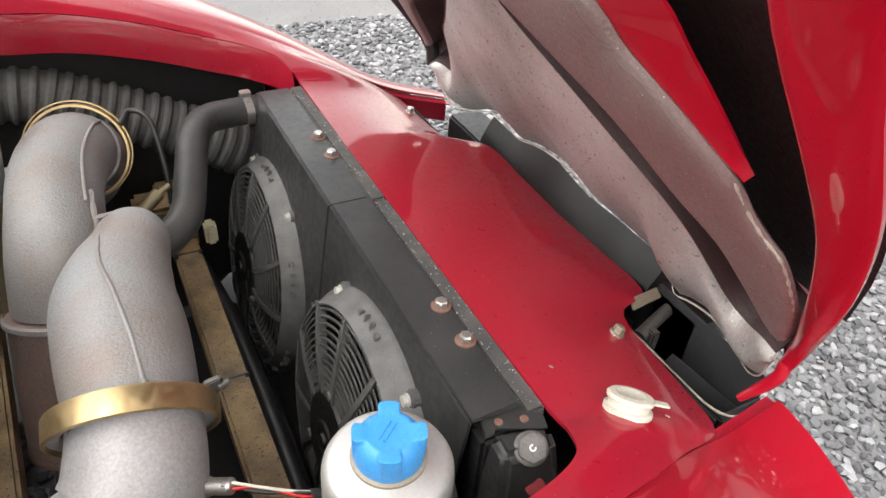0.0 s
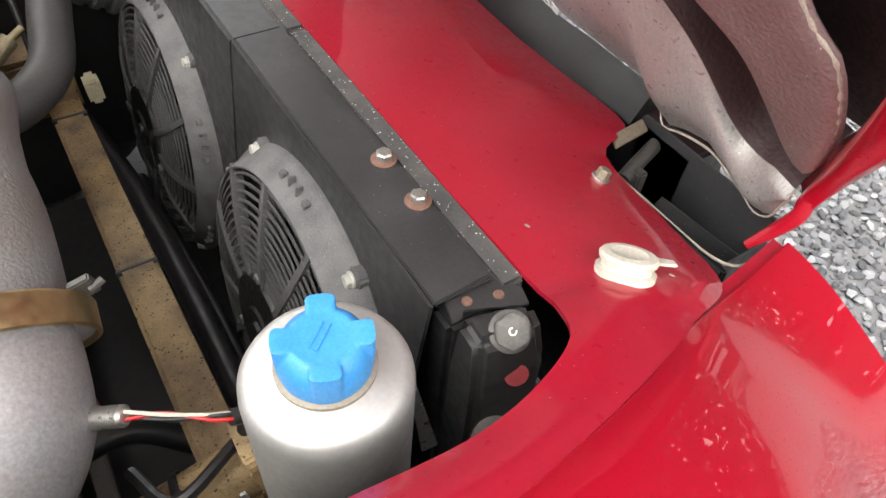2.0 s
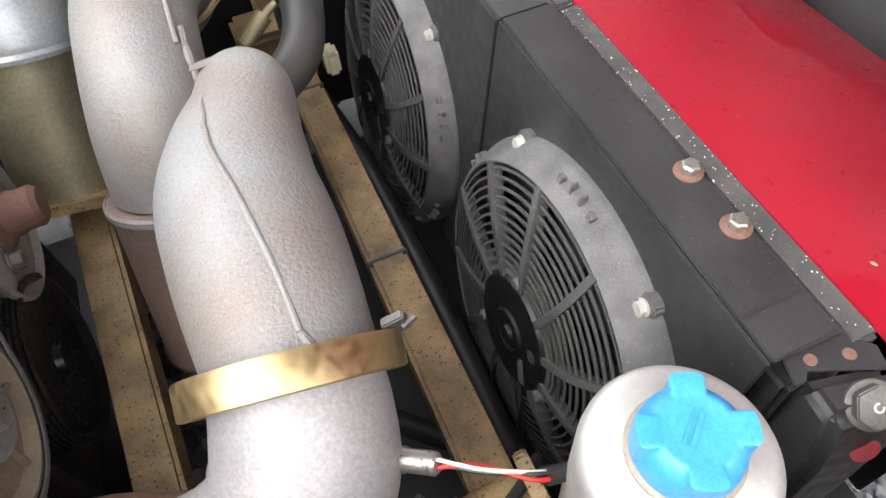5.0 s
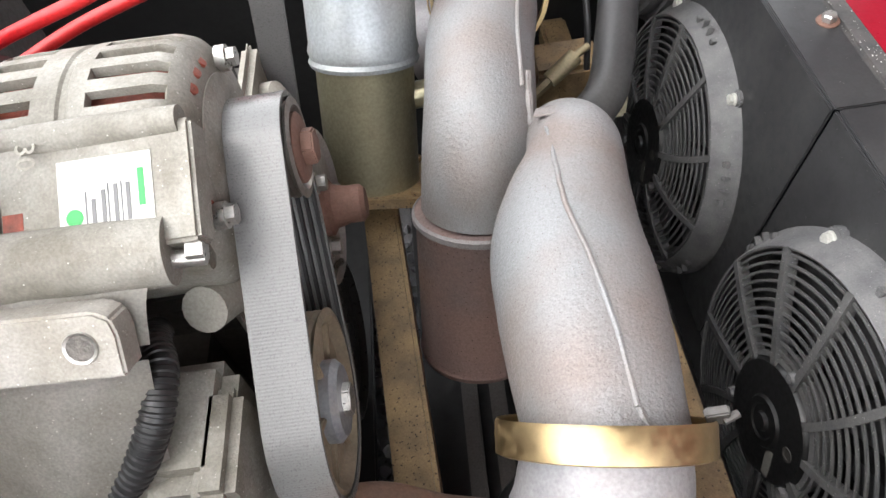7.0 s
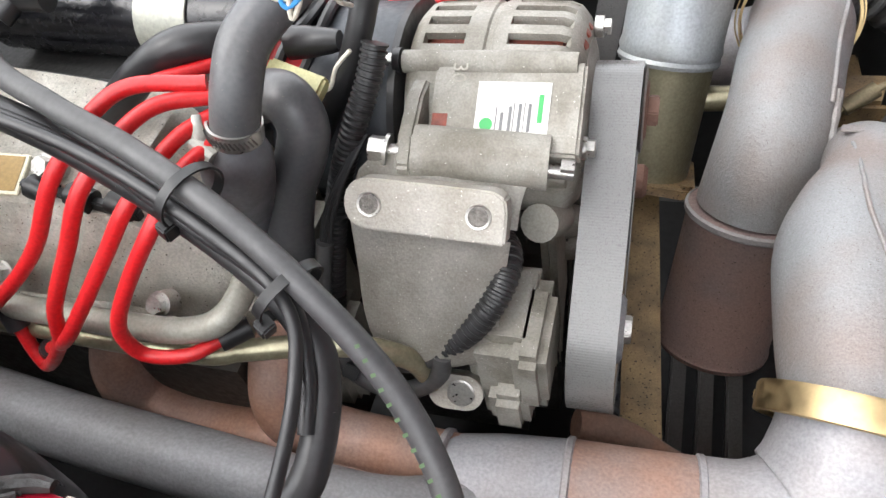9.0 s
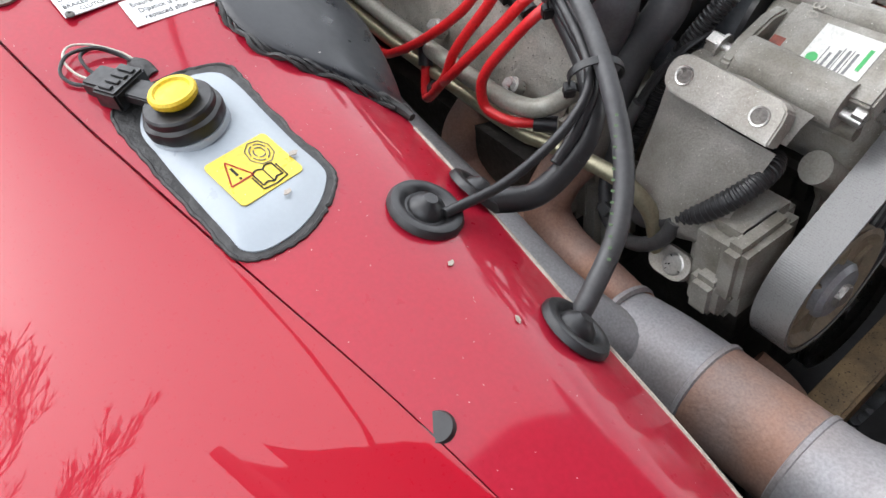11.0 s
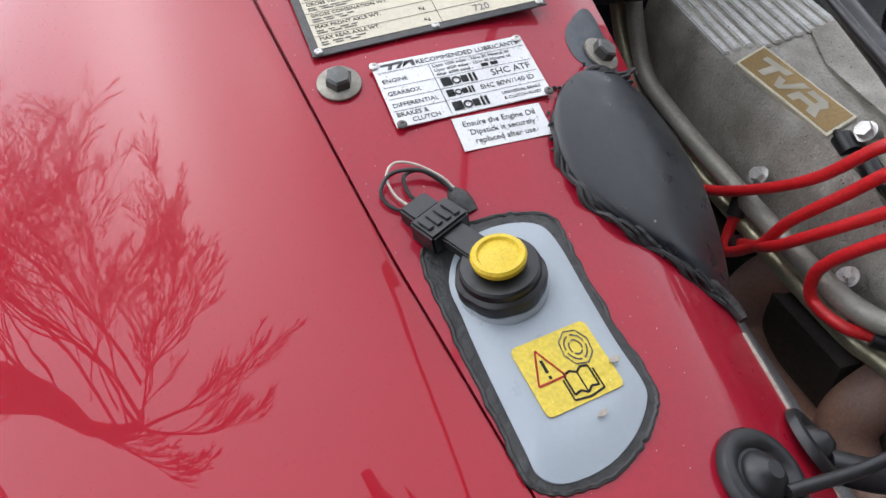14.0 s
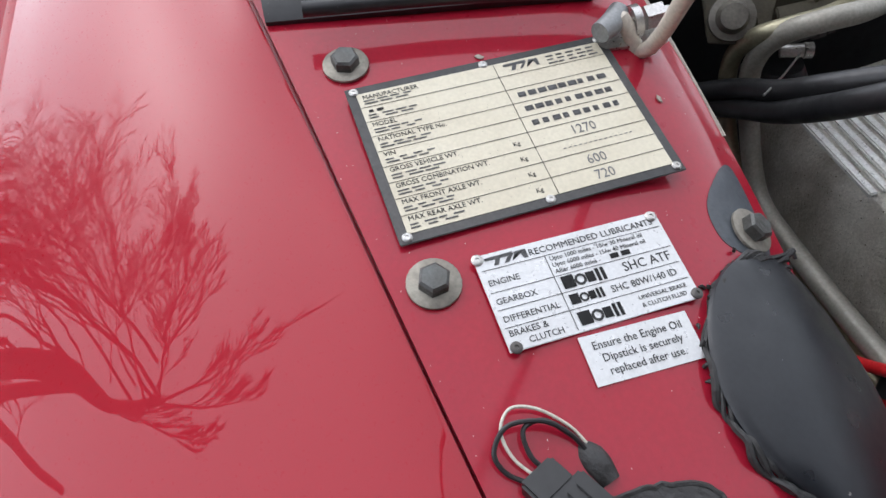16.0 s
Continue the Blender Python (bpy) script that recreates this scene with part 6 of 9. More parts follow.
part("raised_pad", bm, ROCKER, cover)
# badge
B0 = Vector((-0.870, 0.071, 0.834))
BX = (Vector((-0.773, 0.092, 0.812)) - B0)
BW = BX.length
BX.normalize()
BY = (Vector((-0.868, 0.103, 0.841)) - B0)
BN = BX.cross(BY).normalized()
BYn = BN.cross(BX).normalized()
BH = 0.029
bmx = Matrix((BX, BYn, BN)).transposed().to_4x4()
bmx.translation = B0 + BN * 0.004
badge = thing("badge_plate", "bronze and cream badge plate on the rocker cover", "badge", B0)
bm = bmesh.new()
box(bm, 0, BW, 0, BH, -0.006, 0.001, 0.0006, bmx)
part("plate", bm, surface("cream_enamel", (0.62, 0.58, 0.44), rough=0.4, grain=200, bump=0.05), badge)
bm = bmesh.new()
box(bm, 0.0025, BW - 0.0025, 0.002, BH - 0.002, 0.001, 0.0014, 0.0, bmx)
part("field", bm, surface("bronze_enamel", (0.26, 0.17, 0.06), (0.22, 0.14, 0.05), rough=0.4, metal=0.3, grain=200, bump=0.05), badge)
for poly in ([(0.012, 0.022), (0.040, 0.024), (0.038, 0.0185), (0.030, 0.018), (0.026, 0.006), (0.019, 0.006), (0.022, 0.018), (0.012, 0.017)],
             [(0.034, 0.015), (0.041, 0.015), (0.043, 0.010), (0.052, 0.023), (0.060, 0.023), (0.044, 0.005), (0.039, 0.005)],
             [(0.053, 0.005), (0.060, 0.005), (0.062, 0.010), (0.072, 0.010), (0.074, 0.005), (0.084, 0.005), (0.080, 0.013), (0.083, 0.019), (0.078, 0.023), (0.062, 0.023), (0.060, 0.018), (0.074, 0.018), (0.073, 0.0145), (0.056, 0.0145)]):
    bm = bmesh.new()
    a = [bm.verts.new(bmx @ Vector((x, y, 0.0018))) for x, y in poly]
    bm.faces.new(a)
    bmesh.ops.solidify(bm, geom=bm.faces[:], thickness=-0.0004)
    part("emblem_shape", bm, surface("cream_shape", (0.66, 0.63, 0.52), rough=0.4, bump=0), badge)
for x, y, z in ((-0.687, 0.068, 0.748), (-0.80, 0.066, 0.765), (-0.755, 0.112, 0.822)):
    bm = bmesh.new()
    tube(bm, [(x, y + 0.004, z - 0.004), (x, y - 0.004, z + 0.004)], 0.0085, 16)
    tube(bm, [(x, y - 0.003, z + 0.003), (x, y - 0.008, z + 0.008)], 0.0062, 6)
    part("cover_screw", bm, STEEL, rc)
bm = bmesh.new()
for k in range(3):
    tube(bm, [(-0.765 + k * 0.028, 0.098, 0.818 - k * 0.004), (-0.750 + k * 0.028, 0.096, 0.813 - k * 0.004)], 0.008, 12)
beam(bm, (-0.775, 0.100, 0.816), (-0.690, 0.095, 0.802), 0.006, 0.008, 0.001)
part("lead_holder", bm, BLACK_PLASTIC, rc, "black plug lead clip")
bm = bmesh.new()
box(bm, -1.2, -0.64, 0.06, 0.30, 0.45, 0.70, 0.02)
head = thing("cylinder_head", "alloy cylinder head under the rocker cover, darkened as shade", "engine", (-0.92, 0.18, 0.45))
part("body", bm, BLOCK_SHADE, head)
bm = bmesh.new()
box(bm, -0.66, -0.625, 0.085, 0.20, 0.60, 0.735, 0.012)
part("end_face", bm, CAST_DIRTY, head, "dirty bare alloy end face")
bm = bmesh.new()
box(bm, -0.64, -0.605, 0.10, 0.16, 0.56, 0.66, 0.010)
part("end_step", bm, CAST_DIRTY, head)
DUSTY_PIPE = surface("dusty_steel_pipe", (0.30, 0.29, 0.25), (0.20, 0.18, 0.145), rough=0.5, metal=0.3, grain=200, blotch=22, bump=0.2, speck=(0.4, 0.37, 0.3), speck_scale=300, speck_size=0.12)
# rails beside it
for pts, r, m, lbl in (([(-1.00, 0.15, 0.935), (-0.978, 0.10, 0.938), (-0.978, 0.068, 0.936), (-0.996, 0.050, 0.922), (-1.013, 0.045, 0.900), (-1.019, 0.045, 0.875), (-1.009, 0.045, 0.845), (-0.990, 0.045, 0.806), (-0.968, 0.045, 0.782), (-0.93, 0.046, 0.771), (-0.842, 0.046, 0.760), (-0.70, 0.046, 0.752), (-0.650, 0.049, 0.754), (-0.630, 0.060, 0.760), (-0.630, 0.085, 0.760), (-0.65, 0.12, 0.74)], 0.0085, DUSTY_PIPE, "dull steel pipe bent round the rocker cover"),
                       ([(-1.02, 0.13, 0.925), (-1.00, 0.085, 0.928), (-1.000, 0.052, 0.925), (-1.014, 0.038, 0.914), (-1.030, 0.035, 0.895), (-1.034, 0.035, 0.868), (-1.018, 0.036, 0.820), (-0.990, 0.038, 0.780), (-0.965, 0.041, 0.756), (-0.93, 0.043, 0.747), (-0.818, 0.044, 0.737), (-0.670, 0.046, 0.728), (-0.635, 0.056, 0.722), (-0.602, 0.068, 0.716), (-0.574, 0.075, 0.712), (-0.552, 0.080, 0.704), (-0.536, 0.088, 0.680), (-0.532, 0.095, 0.64)], 0.0075, ZINC_YELLOW, "thin olive steel pipe along the cylinder head")):
    bm = bmesh.new()
    tube(bm, pts, r, 14, 10)
    single("coolant_pipe", bm, m, lbl, "pipe", "coolant pipes")

# ---- ignition leads ----
LEADS = [
    [(-0.630, 0.135, 0.872), (-0.672, 0.115, 0.880), (-0.700, 0.075, 0.858), (-0.732, 0.054, 0.814), (-0.772, 0.040, 0.780), (-0.817, 0.030, 0.751), (-0.865, 0.030, 0.730), (-0.917, 0.036, 0.738)],
    [(-0.625, 0.135, 0.864), (-0.655, 0.110, 0.872), (-0.676, 0.068, 0.858), (-0.700, 0.050, 0.822), (-0.724, 0.034, 0.785), (-0.740, 0.028, 0.752), (-0.772, 0.026, 0.718), (-0.782, 0.030, 0.723), (-0.788, 0.038, 0.742)],
    [(-0.622, 0.135, 0.856), (-0.640, 0.105, 0.858), (-0.655, 0.068, 0.846), (-0.678, 0.052, 0.818), (-0.705, 0.034, 0.785), (-0.728, 0.026, 0.760), (-0.768, 0.034, 0.728)],
    [(-0.622, 0.130, 0.845), (-0.632, 0.090, 0.850), (-0.640, 0.060, 0.838), (-0.662, 0.046, 0.810), (-0.678, 0.034, 0.785), (-0.684, 0.030, 0.766), (-0.678, 0.030, 0.748), (-0.654, 0.036, 0.744), (-0.640, 0.050, 0.742)],
]
for pts in LEADS:
    t = thing("ignition_lead", "bright red silicone ignition lead over the rocker cover", "cable", pts[-1], "ignition leads")
    bm = bmesh.new()
    tube(bm, pts, 0.0046, 14, 10)
    part("lead", bm, RED_RUBBER, t)
    bm = bmesh.new()
    a, b = Vector(pts[-2]), Vector(pts[-1])
    tube(bm, [b, b + (b - a).normalized() * 0.02], 0.0075, 14)
    part("boot", bm, BLACK_RUBBER, t, "black rubber plug boot")

# ---- hoses over the engine ----
def hose(pts, r, label, material=BLACK_RUBBER, name="hose", group="", seg=16, **k):
    bm = bmesh.new()
    tube(bm, pts, r, seg, 10, **k)
    return single(name, bm, material, label, "hose", group)


hose([(-0.95, 0.12, 0.94), (-0.80, 0.10, 0.905), (-0.719, 0.085, 0.888), (-0.674, 0.078, 0.868), (-0.611, 0.058, 0.848), (-0.558, 0.034, 0.830), (-0.534, 0.010, 0.806), (-0.530, -0.035, 0.786), (-0.545, -0.068, 0.788)], 0.0088, "thick black rubber hose tied to two thinner ones")
hose([(-0.95, 0.10, 0.955), (-0.80, 0.085, 0.915), (-0.713, 0.075, 0.896), (-0.657, 0.066, 0.880), (-0.600, 0.048, 0.862), (-0.548, 0.024, 0.842), (-0.536, -0.005, 0.822), (-0.529, -0.06, 0.812), (-0.526, -0.112, 0.818)], 0.0034, "thin black cable running into a round grommet", name="cable")
printed = hose([(-0.73, 0.20, 0.95), (-0.745, 0.15, 0.93), (-0.735, 0.11, 0.905), (-0.690, 0.090, 0.892), (-0.640, 0.075, 0.878), (-0.580, 0.050, 0.862), (-0.530, 0.024, 0.842), (-0.492, 0.0, 0.817), (-0.465, -0.030, 0.795), (-0.450, -0.066, 0.776), (-0.446, -0.088, 0.758)], 0.0065, "black rubber hose with faint green print, entering a grommet", GREY_RUBBER)
hose([(-0.95, 0.11, 0.945), (-0.80, 0.092, 0.908), (-0.715, 0.080, 0.892), (-0.660, 0.070, 0.874), (-0.605, 0.050, 0.858), (-0.55, 0.028, 0.838), (-0.536, 0.004, 0.816), (-0.532, -0.02, 0.800)], 0.0042, "thin black hose inside the tied bundle")
PRINT = surface("green_print", (0.055, 0.10, 0.04), rough=0.6, bump=0)
for k in range(14):
    s = k / 13
    p = Vector((-0.508, 0.010, 0.833)).lerp(Vector((-0.455, -0.046, 0.786)), s)
    bm = bmesh.new()
    box(bm, -0.0008, 0.0008, -0.0011, 0.0011, 0, 0.0005, 0, Matrix.Translation(p + Vector((0.0022, -0.0032, 0.0050))) @ frame_of((0.3, -0.4, 0.8), (0.55, -0.75, -0.4)))
    part("print_bar", bm, PRINT, printed)
for at, d in (((-0.606, 0.062, 0.862), (0.55, -0.25, -0.16)), ((-0.548, 0.030, 0.838), (0.5, -0.3, -0.25))):
    t = thing("cable_tie", "black plastic cable tie round the hose bundle", "cable tie", at, "cable ties")
    bm = bmesh.new()
    f = Matrix.Translation(at) @ frame_of(d)
    ring = [f @ Vector((0.0175 * math.cos(a) * 0.85, 0.0175 * math.sin(a), 0)) for a in (2 * math.pi * k / 32 for k in range(32))]
    rows = [[p + (f.to_3x3() @ Vector((0, 0, w))) + (p - Vector(at)).normalized() * o for p in ring] for w, o in ((-0.0028, 0), (-0.0028, 0.0013), (0.0028, 0.0013), (0.0028, 0), (-0.0028, 0))]
    add_grid(bm, rows, close_v=True)
    part("strap", bm, BLACK_PLASTIC, t)
    bm = bmesh.new()
    box(bm, -0.005, 0.005, -0.004, 0.004, -0.004, 0.004, 0.001, Matrix.Translation(Vector(at) + Vector((-0.009, -0.015, -0.009))) @ frame_of(d))
    part("buckle", bm, BLACK_PLASTIC, t)

DUSTY_RUBBER = surface("dusty_coolant_rubber", (0.065, 0.066, 0.072), (0.11, 0.108, 0.105), rough=0.42, grain=110, blotch=20, bump=0.08, speck=(0.22, 0.2, 0.17), speck_scale=340, speck_size=0.1)
neck = thing("coolant_elbow", "grey rubber coolant elbow with worm-drive clip", "hose", (-0.62, 0.12, 0.74))
bm = bmesh.new()
tube(bm, [(-0.535, 0.225, 0.928), (-0.560, 0.188, 0.920), (-0.585, 0.165, 0.906), (-0.602, 0.145, 0.892), (-0.608, 0.130, 0.874), (-0.612, 0.124, 0.860), (-0.617, 0.122, 0.847)], 0.0138, 24, 8)
part("upper_hose", bm, DUSTY_RUBBER, neck)
bm = bmesh.new()
tube(bm, [(-0.617, 0.122, 0.847), (-0.622, 0.121, 0.834), (-0.630, 0.124, 0.814), (-0.642, 0.130, 0.785), (-0.656, 0.136, 0.750), (-0.672, 0.142, 0.70)], [0.0150, 0.0205, 0.0215, 0.0195, 0.0175, 0.017], 28, 8)
part("moulded_neck", bm, surface("blue_grey_moulding", (0.115, 0.12, 0.135), (0.16, 0.155, 0.15), rough=0.45, grain=110, blotch=24, bump=0.08), neck, "moulded blue-grey plastic neck")
bm = bmesh.new()
lathe(bm, [(0.0140, -0.0050), (0.0156, -0.0050), (0.0156, 0.0050), (0.0140, 0.0050), (0.0140, -0.0050)], (-0.6155, 0.1225, 0.851), (0.25, 0.1, 1), 36, cap=False)
clip = part("clip_band", bm, STEEL, neck, "slotted steel clip band")
for k in range(16):
    a = radians(200 + k * 9)
    q = Vector((-0.6155 + 0.0155 * math.cos(a), 0.1225 + 0.0157 * math.sin(a), 0.851 - 0.0039 * math.cos(a) - 0.0016 * math.sin(a)))
    bm = bmesh.new()
    box(bm, -0.0005, 0.0005, -0.0026, 0.0026, -0.0002, 0.0004, 0, Matrix.Translation(q) @ frame_of((math.cos(a), math.sin(a), 0.1), (-math.sin(a), math.cos(a), 0.3)))
    part("thread_slot", bm, DARK_STEEL, clip)
bm = bmesh.new()
tube(bm, [(-0.632, 0.118, 0.864), (-0.631, 0.110, 0.852), (-0.628, 0.106, 0.838)], [0.0025, 0.0042, 0.004], 10)
tube(bm, [(-0.634, 0.108, 0.853), (-0.622, 0.104, 0.846)], 0.0045, 8)
part("worm_screw", bm, surface("whitened_steel", (0.46, 0.46, 0.42), (0.25, 0.23, 0.19), rough=0.6, grain=160, blotch=60, bump=0.4), clip, "corroded white worm screw housing")
bypass = thing("bypass_hose", "grey rubber S-shaped coolant hose with steel clip", "hose", (-0.6, 0.15, 0.70))
bm = bmesh.new()
tube(bm, [(-0.645, 0.190, 0.815), (-0.628, 0.176, 0.832), (-0.607, 0.165, 0.838), (-0.598, 0.158, 0.824), (-0.603, 0.152, 0.806), (-0.616, 0.147, 0.783), (-0.628, 0.142, 0.750), (-0.636, 0.138, 0.716), (-0.640, 0.136, 0.69), (-0.645, 0.14, 0.66)], [0.015, 0.0155, 0.0158, 0.016, 0.0162, 0.0165, 0.0170, 0.0172, 0.017, 0.0165], 24, 8)
part("hose", bm, DUSTY_RUBBER, bypass)
bm = bmesh.new()
lathe(bm, [(0.0170, -0.006), (0.0184, -0.006), (0.0184, 0.006), (0.0170, 0.006), (0.0170, -0.006)], (-0.639, 0.136, 0.692), (-0.12, 0.0, -0.99), 32, cap=False)
part("clip_band", bm, STEEL, bypass)
bm = bmesh.new()
tube(bm, [(-0.642, 0.137, 0.68), (-0.65, 0.145, 0.64), (-0.65, 0.16, 0.60)], 0.0155, 20)
part("pipe_stub", bm, DARK_STEEL, bypass)
hose([(-0.640, 0.20, 0.855), (-0.670, 0.175, 0.868), (-0.700, 0.165, 0.855), (-0.729, 0.160, 0.833), (-0.765, 0.160, 0.80), (-0.79, 0.16, 0.76)], 0.0115, "black rubber breather hose standing on the engine")
hose([(-0.88, 0.21, 0.808), (-0.80, 0.205, 0.802), (-0.72, 0.200, 0.800), (-0.66, 0.20, 0.79)], 0.0135, "dusty black hose lying behind the rocker cover", GREY_RUBBER)

# coil and its bracket
coil = thing("ignition_coil", "black cylindrical ignition coil in a plated clamp", "coil", (-0.75, 0.27, 0.83))
bm = bmesh.new()
tube(bm, [(-0.90, 0.270, 0.836), (-0.665, 0.270, 0.820)], 0.0315, 32)
part("can", bm, surface("gloss_black", (0.012, 0.012, 0.014), rough=0.22, grain=200, bump=0.02), coil)
bm = bmesh.new()
lathe(bm, [(0.0318, -0.021), (0.0336, -0.021), (0.0336, 0.021), (0.0318, 0.021), (0.0318, -0.021)], (-0.742, 0.270, 0.8252), (1, 0.0, -0.068), 40, cap=False)
part("clamp", bm, surface("yellow_plated", (0.42, 0.42, 0.36), (0.33, 0.34, 0.30), rough=0.5, metal=0.35, grain=120, blotch=30, bump=0.1), coil, "yellow-grey plated clamp")
bm = bmesh.new()
box(bm, -0.745, -0.710, 0.228, 0.238, 0.76, 0.81, 0.002)
part("foot", bm, ALU, coil)
dist = thing("distributor", "red distributor cap with black boots and loose wires", "distributor", (-0.62, 0.24, 0.82))
bm = bmesh.new()
lathe(bm, [(0.034, 0), (0.034, 0.02), (0.028, 0.034), (0, 0.036)], (-0.648, 0.240, 0.788), (0.5, -0.3, 0.8), 32)
part("cap", bm, RED_RUBBER, dist)
bm = bmesh.new()
lathe(bm, [(0.011, 0), (0.0105, 0.012), (0.008, 0.030), (0.0065, 0.036), (0, 0.036)], (-0.628, 0.222, 0.838), (1, 0.0, 0.05), 20)
part("boot", bm, BLACK_RUBBER, dist)
bm = bmesh.new()
box(bm, -0.022, 0.022, -0.008, 0.008, 0, 0.010, 0.002, Matrix.Translation((-0.615, 0.195, 0.826)) @ frame_of((0, -0.5, 0.85), (0.8, 0.0, -0.5)))
part("connector", bm, surface("khaki_plastic", (0.42, 0.40, 0.20), rough=0.5, grain=200, bump=0.05), dist, "khaki plug connector")
for pts, m in (([(-0.602, 0.193, 0.822), (-0.592, 0.192, 0.826), (-0.586, 0.196, 0.838), (-0.575, 0.20, 0.848)], WHITE_PLASTIC),
               ([(-0.560, 0.150, 0.940), (-0.572, 0.142, 0.928), (-0.574, 0.140, 0.920), (-0.566, 0.142, 0.918), (-0.556, 0.148, 0.926), (-0.545, 0.155, 0.940)], WHITE_PLASTIC),
               ([(-0.565, 0.165, 0.930), (-0.563, 0.172, 0.908), (-0.562, 0.18, 0.893), (-0.560, 0.19, 0.884)], WHITE_PLASTIC),
               ([(-0.555, 0.150, 0.942), (-0.564, 0.142, 0.922), (-0.567, 0.140, 0.908), (-0.561, 0.143, 0.916), (-0.552, 0.150, 0.940)], WHITE_PLASTIC),
               ([(-0.550, 0.150, 0.940), (-0.556, 0.145, 0.922), (-0.567, 0.140, 0.914), (-0.568, 0.142, 0.922), (-0.55, 0.155, 0.94)], BLUE),
               ([(-0.56, 0.225, 0.89), (-0.568, 0.222, 0.86), (-0.58, 0.22, 0.835), (-0.585, 0.215, 0.80), (-0.59, 0.20, 0.775)], BLACK_RUBBER)):
    bm = bmesh.new()
    tube(bm, pts, 0.0014, 8, 8)
    part("loose_wire", bm, m, dist)
for pts in ([(-0.62, 0.215, 0.86), (-0.65, 0.18, 0.855), (-0.68, 0.15, 0.86)], [(-0.63, 0.33, 0.780), (-0.596, 0.36, 0.790), (-0.560, 0.36, 0.802), (-0.522, 0.36, 0.813), (-0.48, 0.37, 0.825)], [(-0.60, 0.37, 0.765), (-0.555, 0.39, 0.776), (-0.515, 0.40, 0.784), (-0.480, 0.40, 0.794), (-0.44, 0.41, 0.80)], [(-0.645, 0.33, 0.780), (-0.634, 0.34, 0.792), (-0.615, 0.34, 0.814), (-0.592, 0.34, 0.834), (-0.57, 0.34, 0.86)]):
    bm = bmesh.new()
    tube(bm, pts, 0.0046, 12, 8)
    part("lead", bm, RED_RUBBER, dist)

hose([(-0.545, 0.240, 0.900), (-0.567, 0.230, 0.871), (-0.575, 0.220, 0.850), (-0.587, 0.212, 0.825), (-0.606, 0.205, 0.797), (-0.622, 0.200, 0.768)], 0.0088, "thick black rubber lead boot hanging beside the alternator", name="lead_boot")
# loom
CONDUIT = surface("black_conduit", (0.016, 0.016, 0.017), (0.03, 0.03, 0.03), rough=0.4, grain=100, bump=0.05)
loom = thing("wiring_loom", "black corrugated wiring loom passing round the alternator bracket", "wiring", (-0.6, 0.13, 0.64))
bm = bmesh.new()
tube(bm, [(-0.560, 0.205, 0.850), (-0.563, 0.198, 0.838), (-0.568, 0.190, 0.825), (-0.577, 0.180, 0.806), (-0.591, 0.170, 0.775), (-0.602, 0.162, 0.743), (-0.610, 0.152, 0.708), (-0.616, 0.142, 0.676), (-0.616, 0.128, 0.652), (-0.602, 0.115, 0.643), (-0.578, 0.105, 0.650), (-0.56, 0.102, 0.658)], 0.0080, 14, 16, ripple=0.07, ripple_step=0.0042)
part("conduit", bm, CONDUIT, loom)
bm = bmesh.new()
tube(bm, [(-0.57, 0.104, 0.653), (-0.547, 0.100, 0.665), (-0.520, 0.100, 0.683), (-0.500, 0.105, 0.698), (-0.486, 0.115, 0.714), (-0.478, 0.130, 0.726), (-0.478, 0.148, 0.730), (-0.488, 0.168, 0.722), (-0.50, 0.19, 0.70)], 0.0088, 14, 16, ripple=0.05, ripple_step=0.0046)
part("conduit", bm, CONDUIT, loom)
bm = bmesh.new()
tube(bm, [(-0.560, 0.101, 0.658), (-0.547, 0.099, 0.665), (-0.530, 0.098, 0.676), (-0.518, 0.099, 0.684)], [0.0098, 0.0112, 0.0108, 0.0094], 14)
tube(bm, [(-0.600, 0.098, 0.648), (-0.592, 0.094, 0.638), (-0.570, 0.090, 0.630), (-0.544, 0.088, 0.640), (-0.522, 0.089, 0.664), (-0.517, 0.094, 0.684)], 0.0070, 14)
part("tape", bm, GREY_RUBBER, loom, "grey taped junction")
bm = bmesh.new()
tube(bm, [(-0.605, 0.140, 0.735), (-0.612, 0.130, 0.705), (-0.615, 0.120, 0.679), (-0.607, 0.105, 0.662), (-0.597, 0.096, 0.647)], 0.0062, 14)
part("sleeve", bm, GREY_RUBBER, loom)
for k in range(3):
    bm = bmesh.new()
    o = 0.0030 * (k - 1)
    tube(bm, [(-0.606 + o, 0.139, 0.730), (-0.600 + o, 0.145, 0.750), (-0.592 + o, 0.150, 0.768), (-0.582 + o * 0.5, 0.162, 0.786), (-0.570, 0.18, 0.80)], 0.0018, 8, 8)
    part("loose_wire", bm, BLACK_RUBBER, loom)
bm = bmesh.new()
box(bm, -0.006, 0.006, -0.005, 0.005, -0.004, 0.004, 0.001, Matrix.Translation((-0.590, 0.088, 0.652)) @ frame_of((0.2, -0.7, 0.7), (1, 0, -0.5)))
part("plug", bm, BLACK_PLASTIC, loom)
for k in range(6):
    rr = random.Random(40 + k)
    x0 = -0.70 + 0.010 * k
    bm = bmesh.new()
    tube(bm, [(x0, 0.20 + 0.02 * rr.random(), 0.79), (x0 + 0.02, 0.21 + 0.03 * rr.random(), 0.81 + 0.02 * rr.random()), (x0 + 0.03, 0.25 + 0.04 * rr.random(), 0.83 + 0.02 * rr.random()), (x0 + 0.02, 0.33, 0.82)], 0.004 + 0.003 * rr.random(), 8, 6)
    part("branch", bm, BLACK_RUBBER, loom)

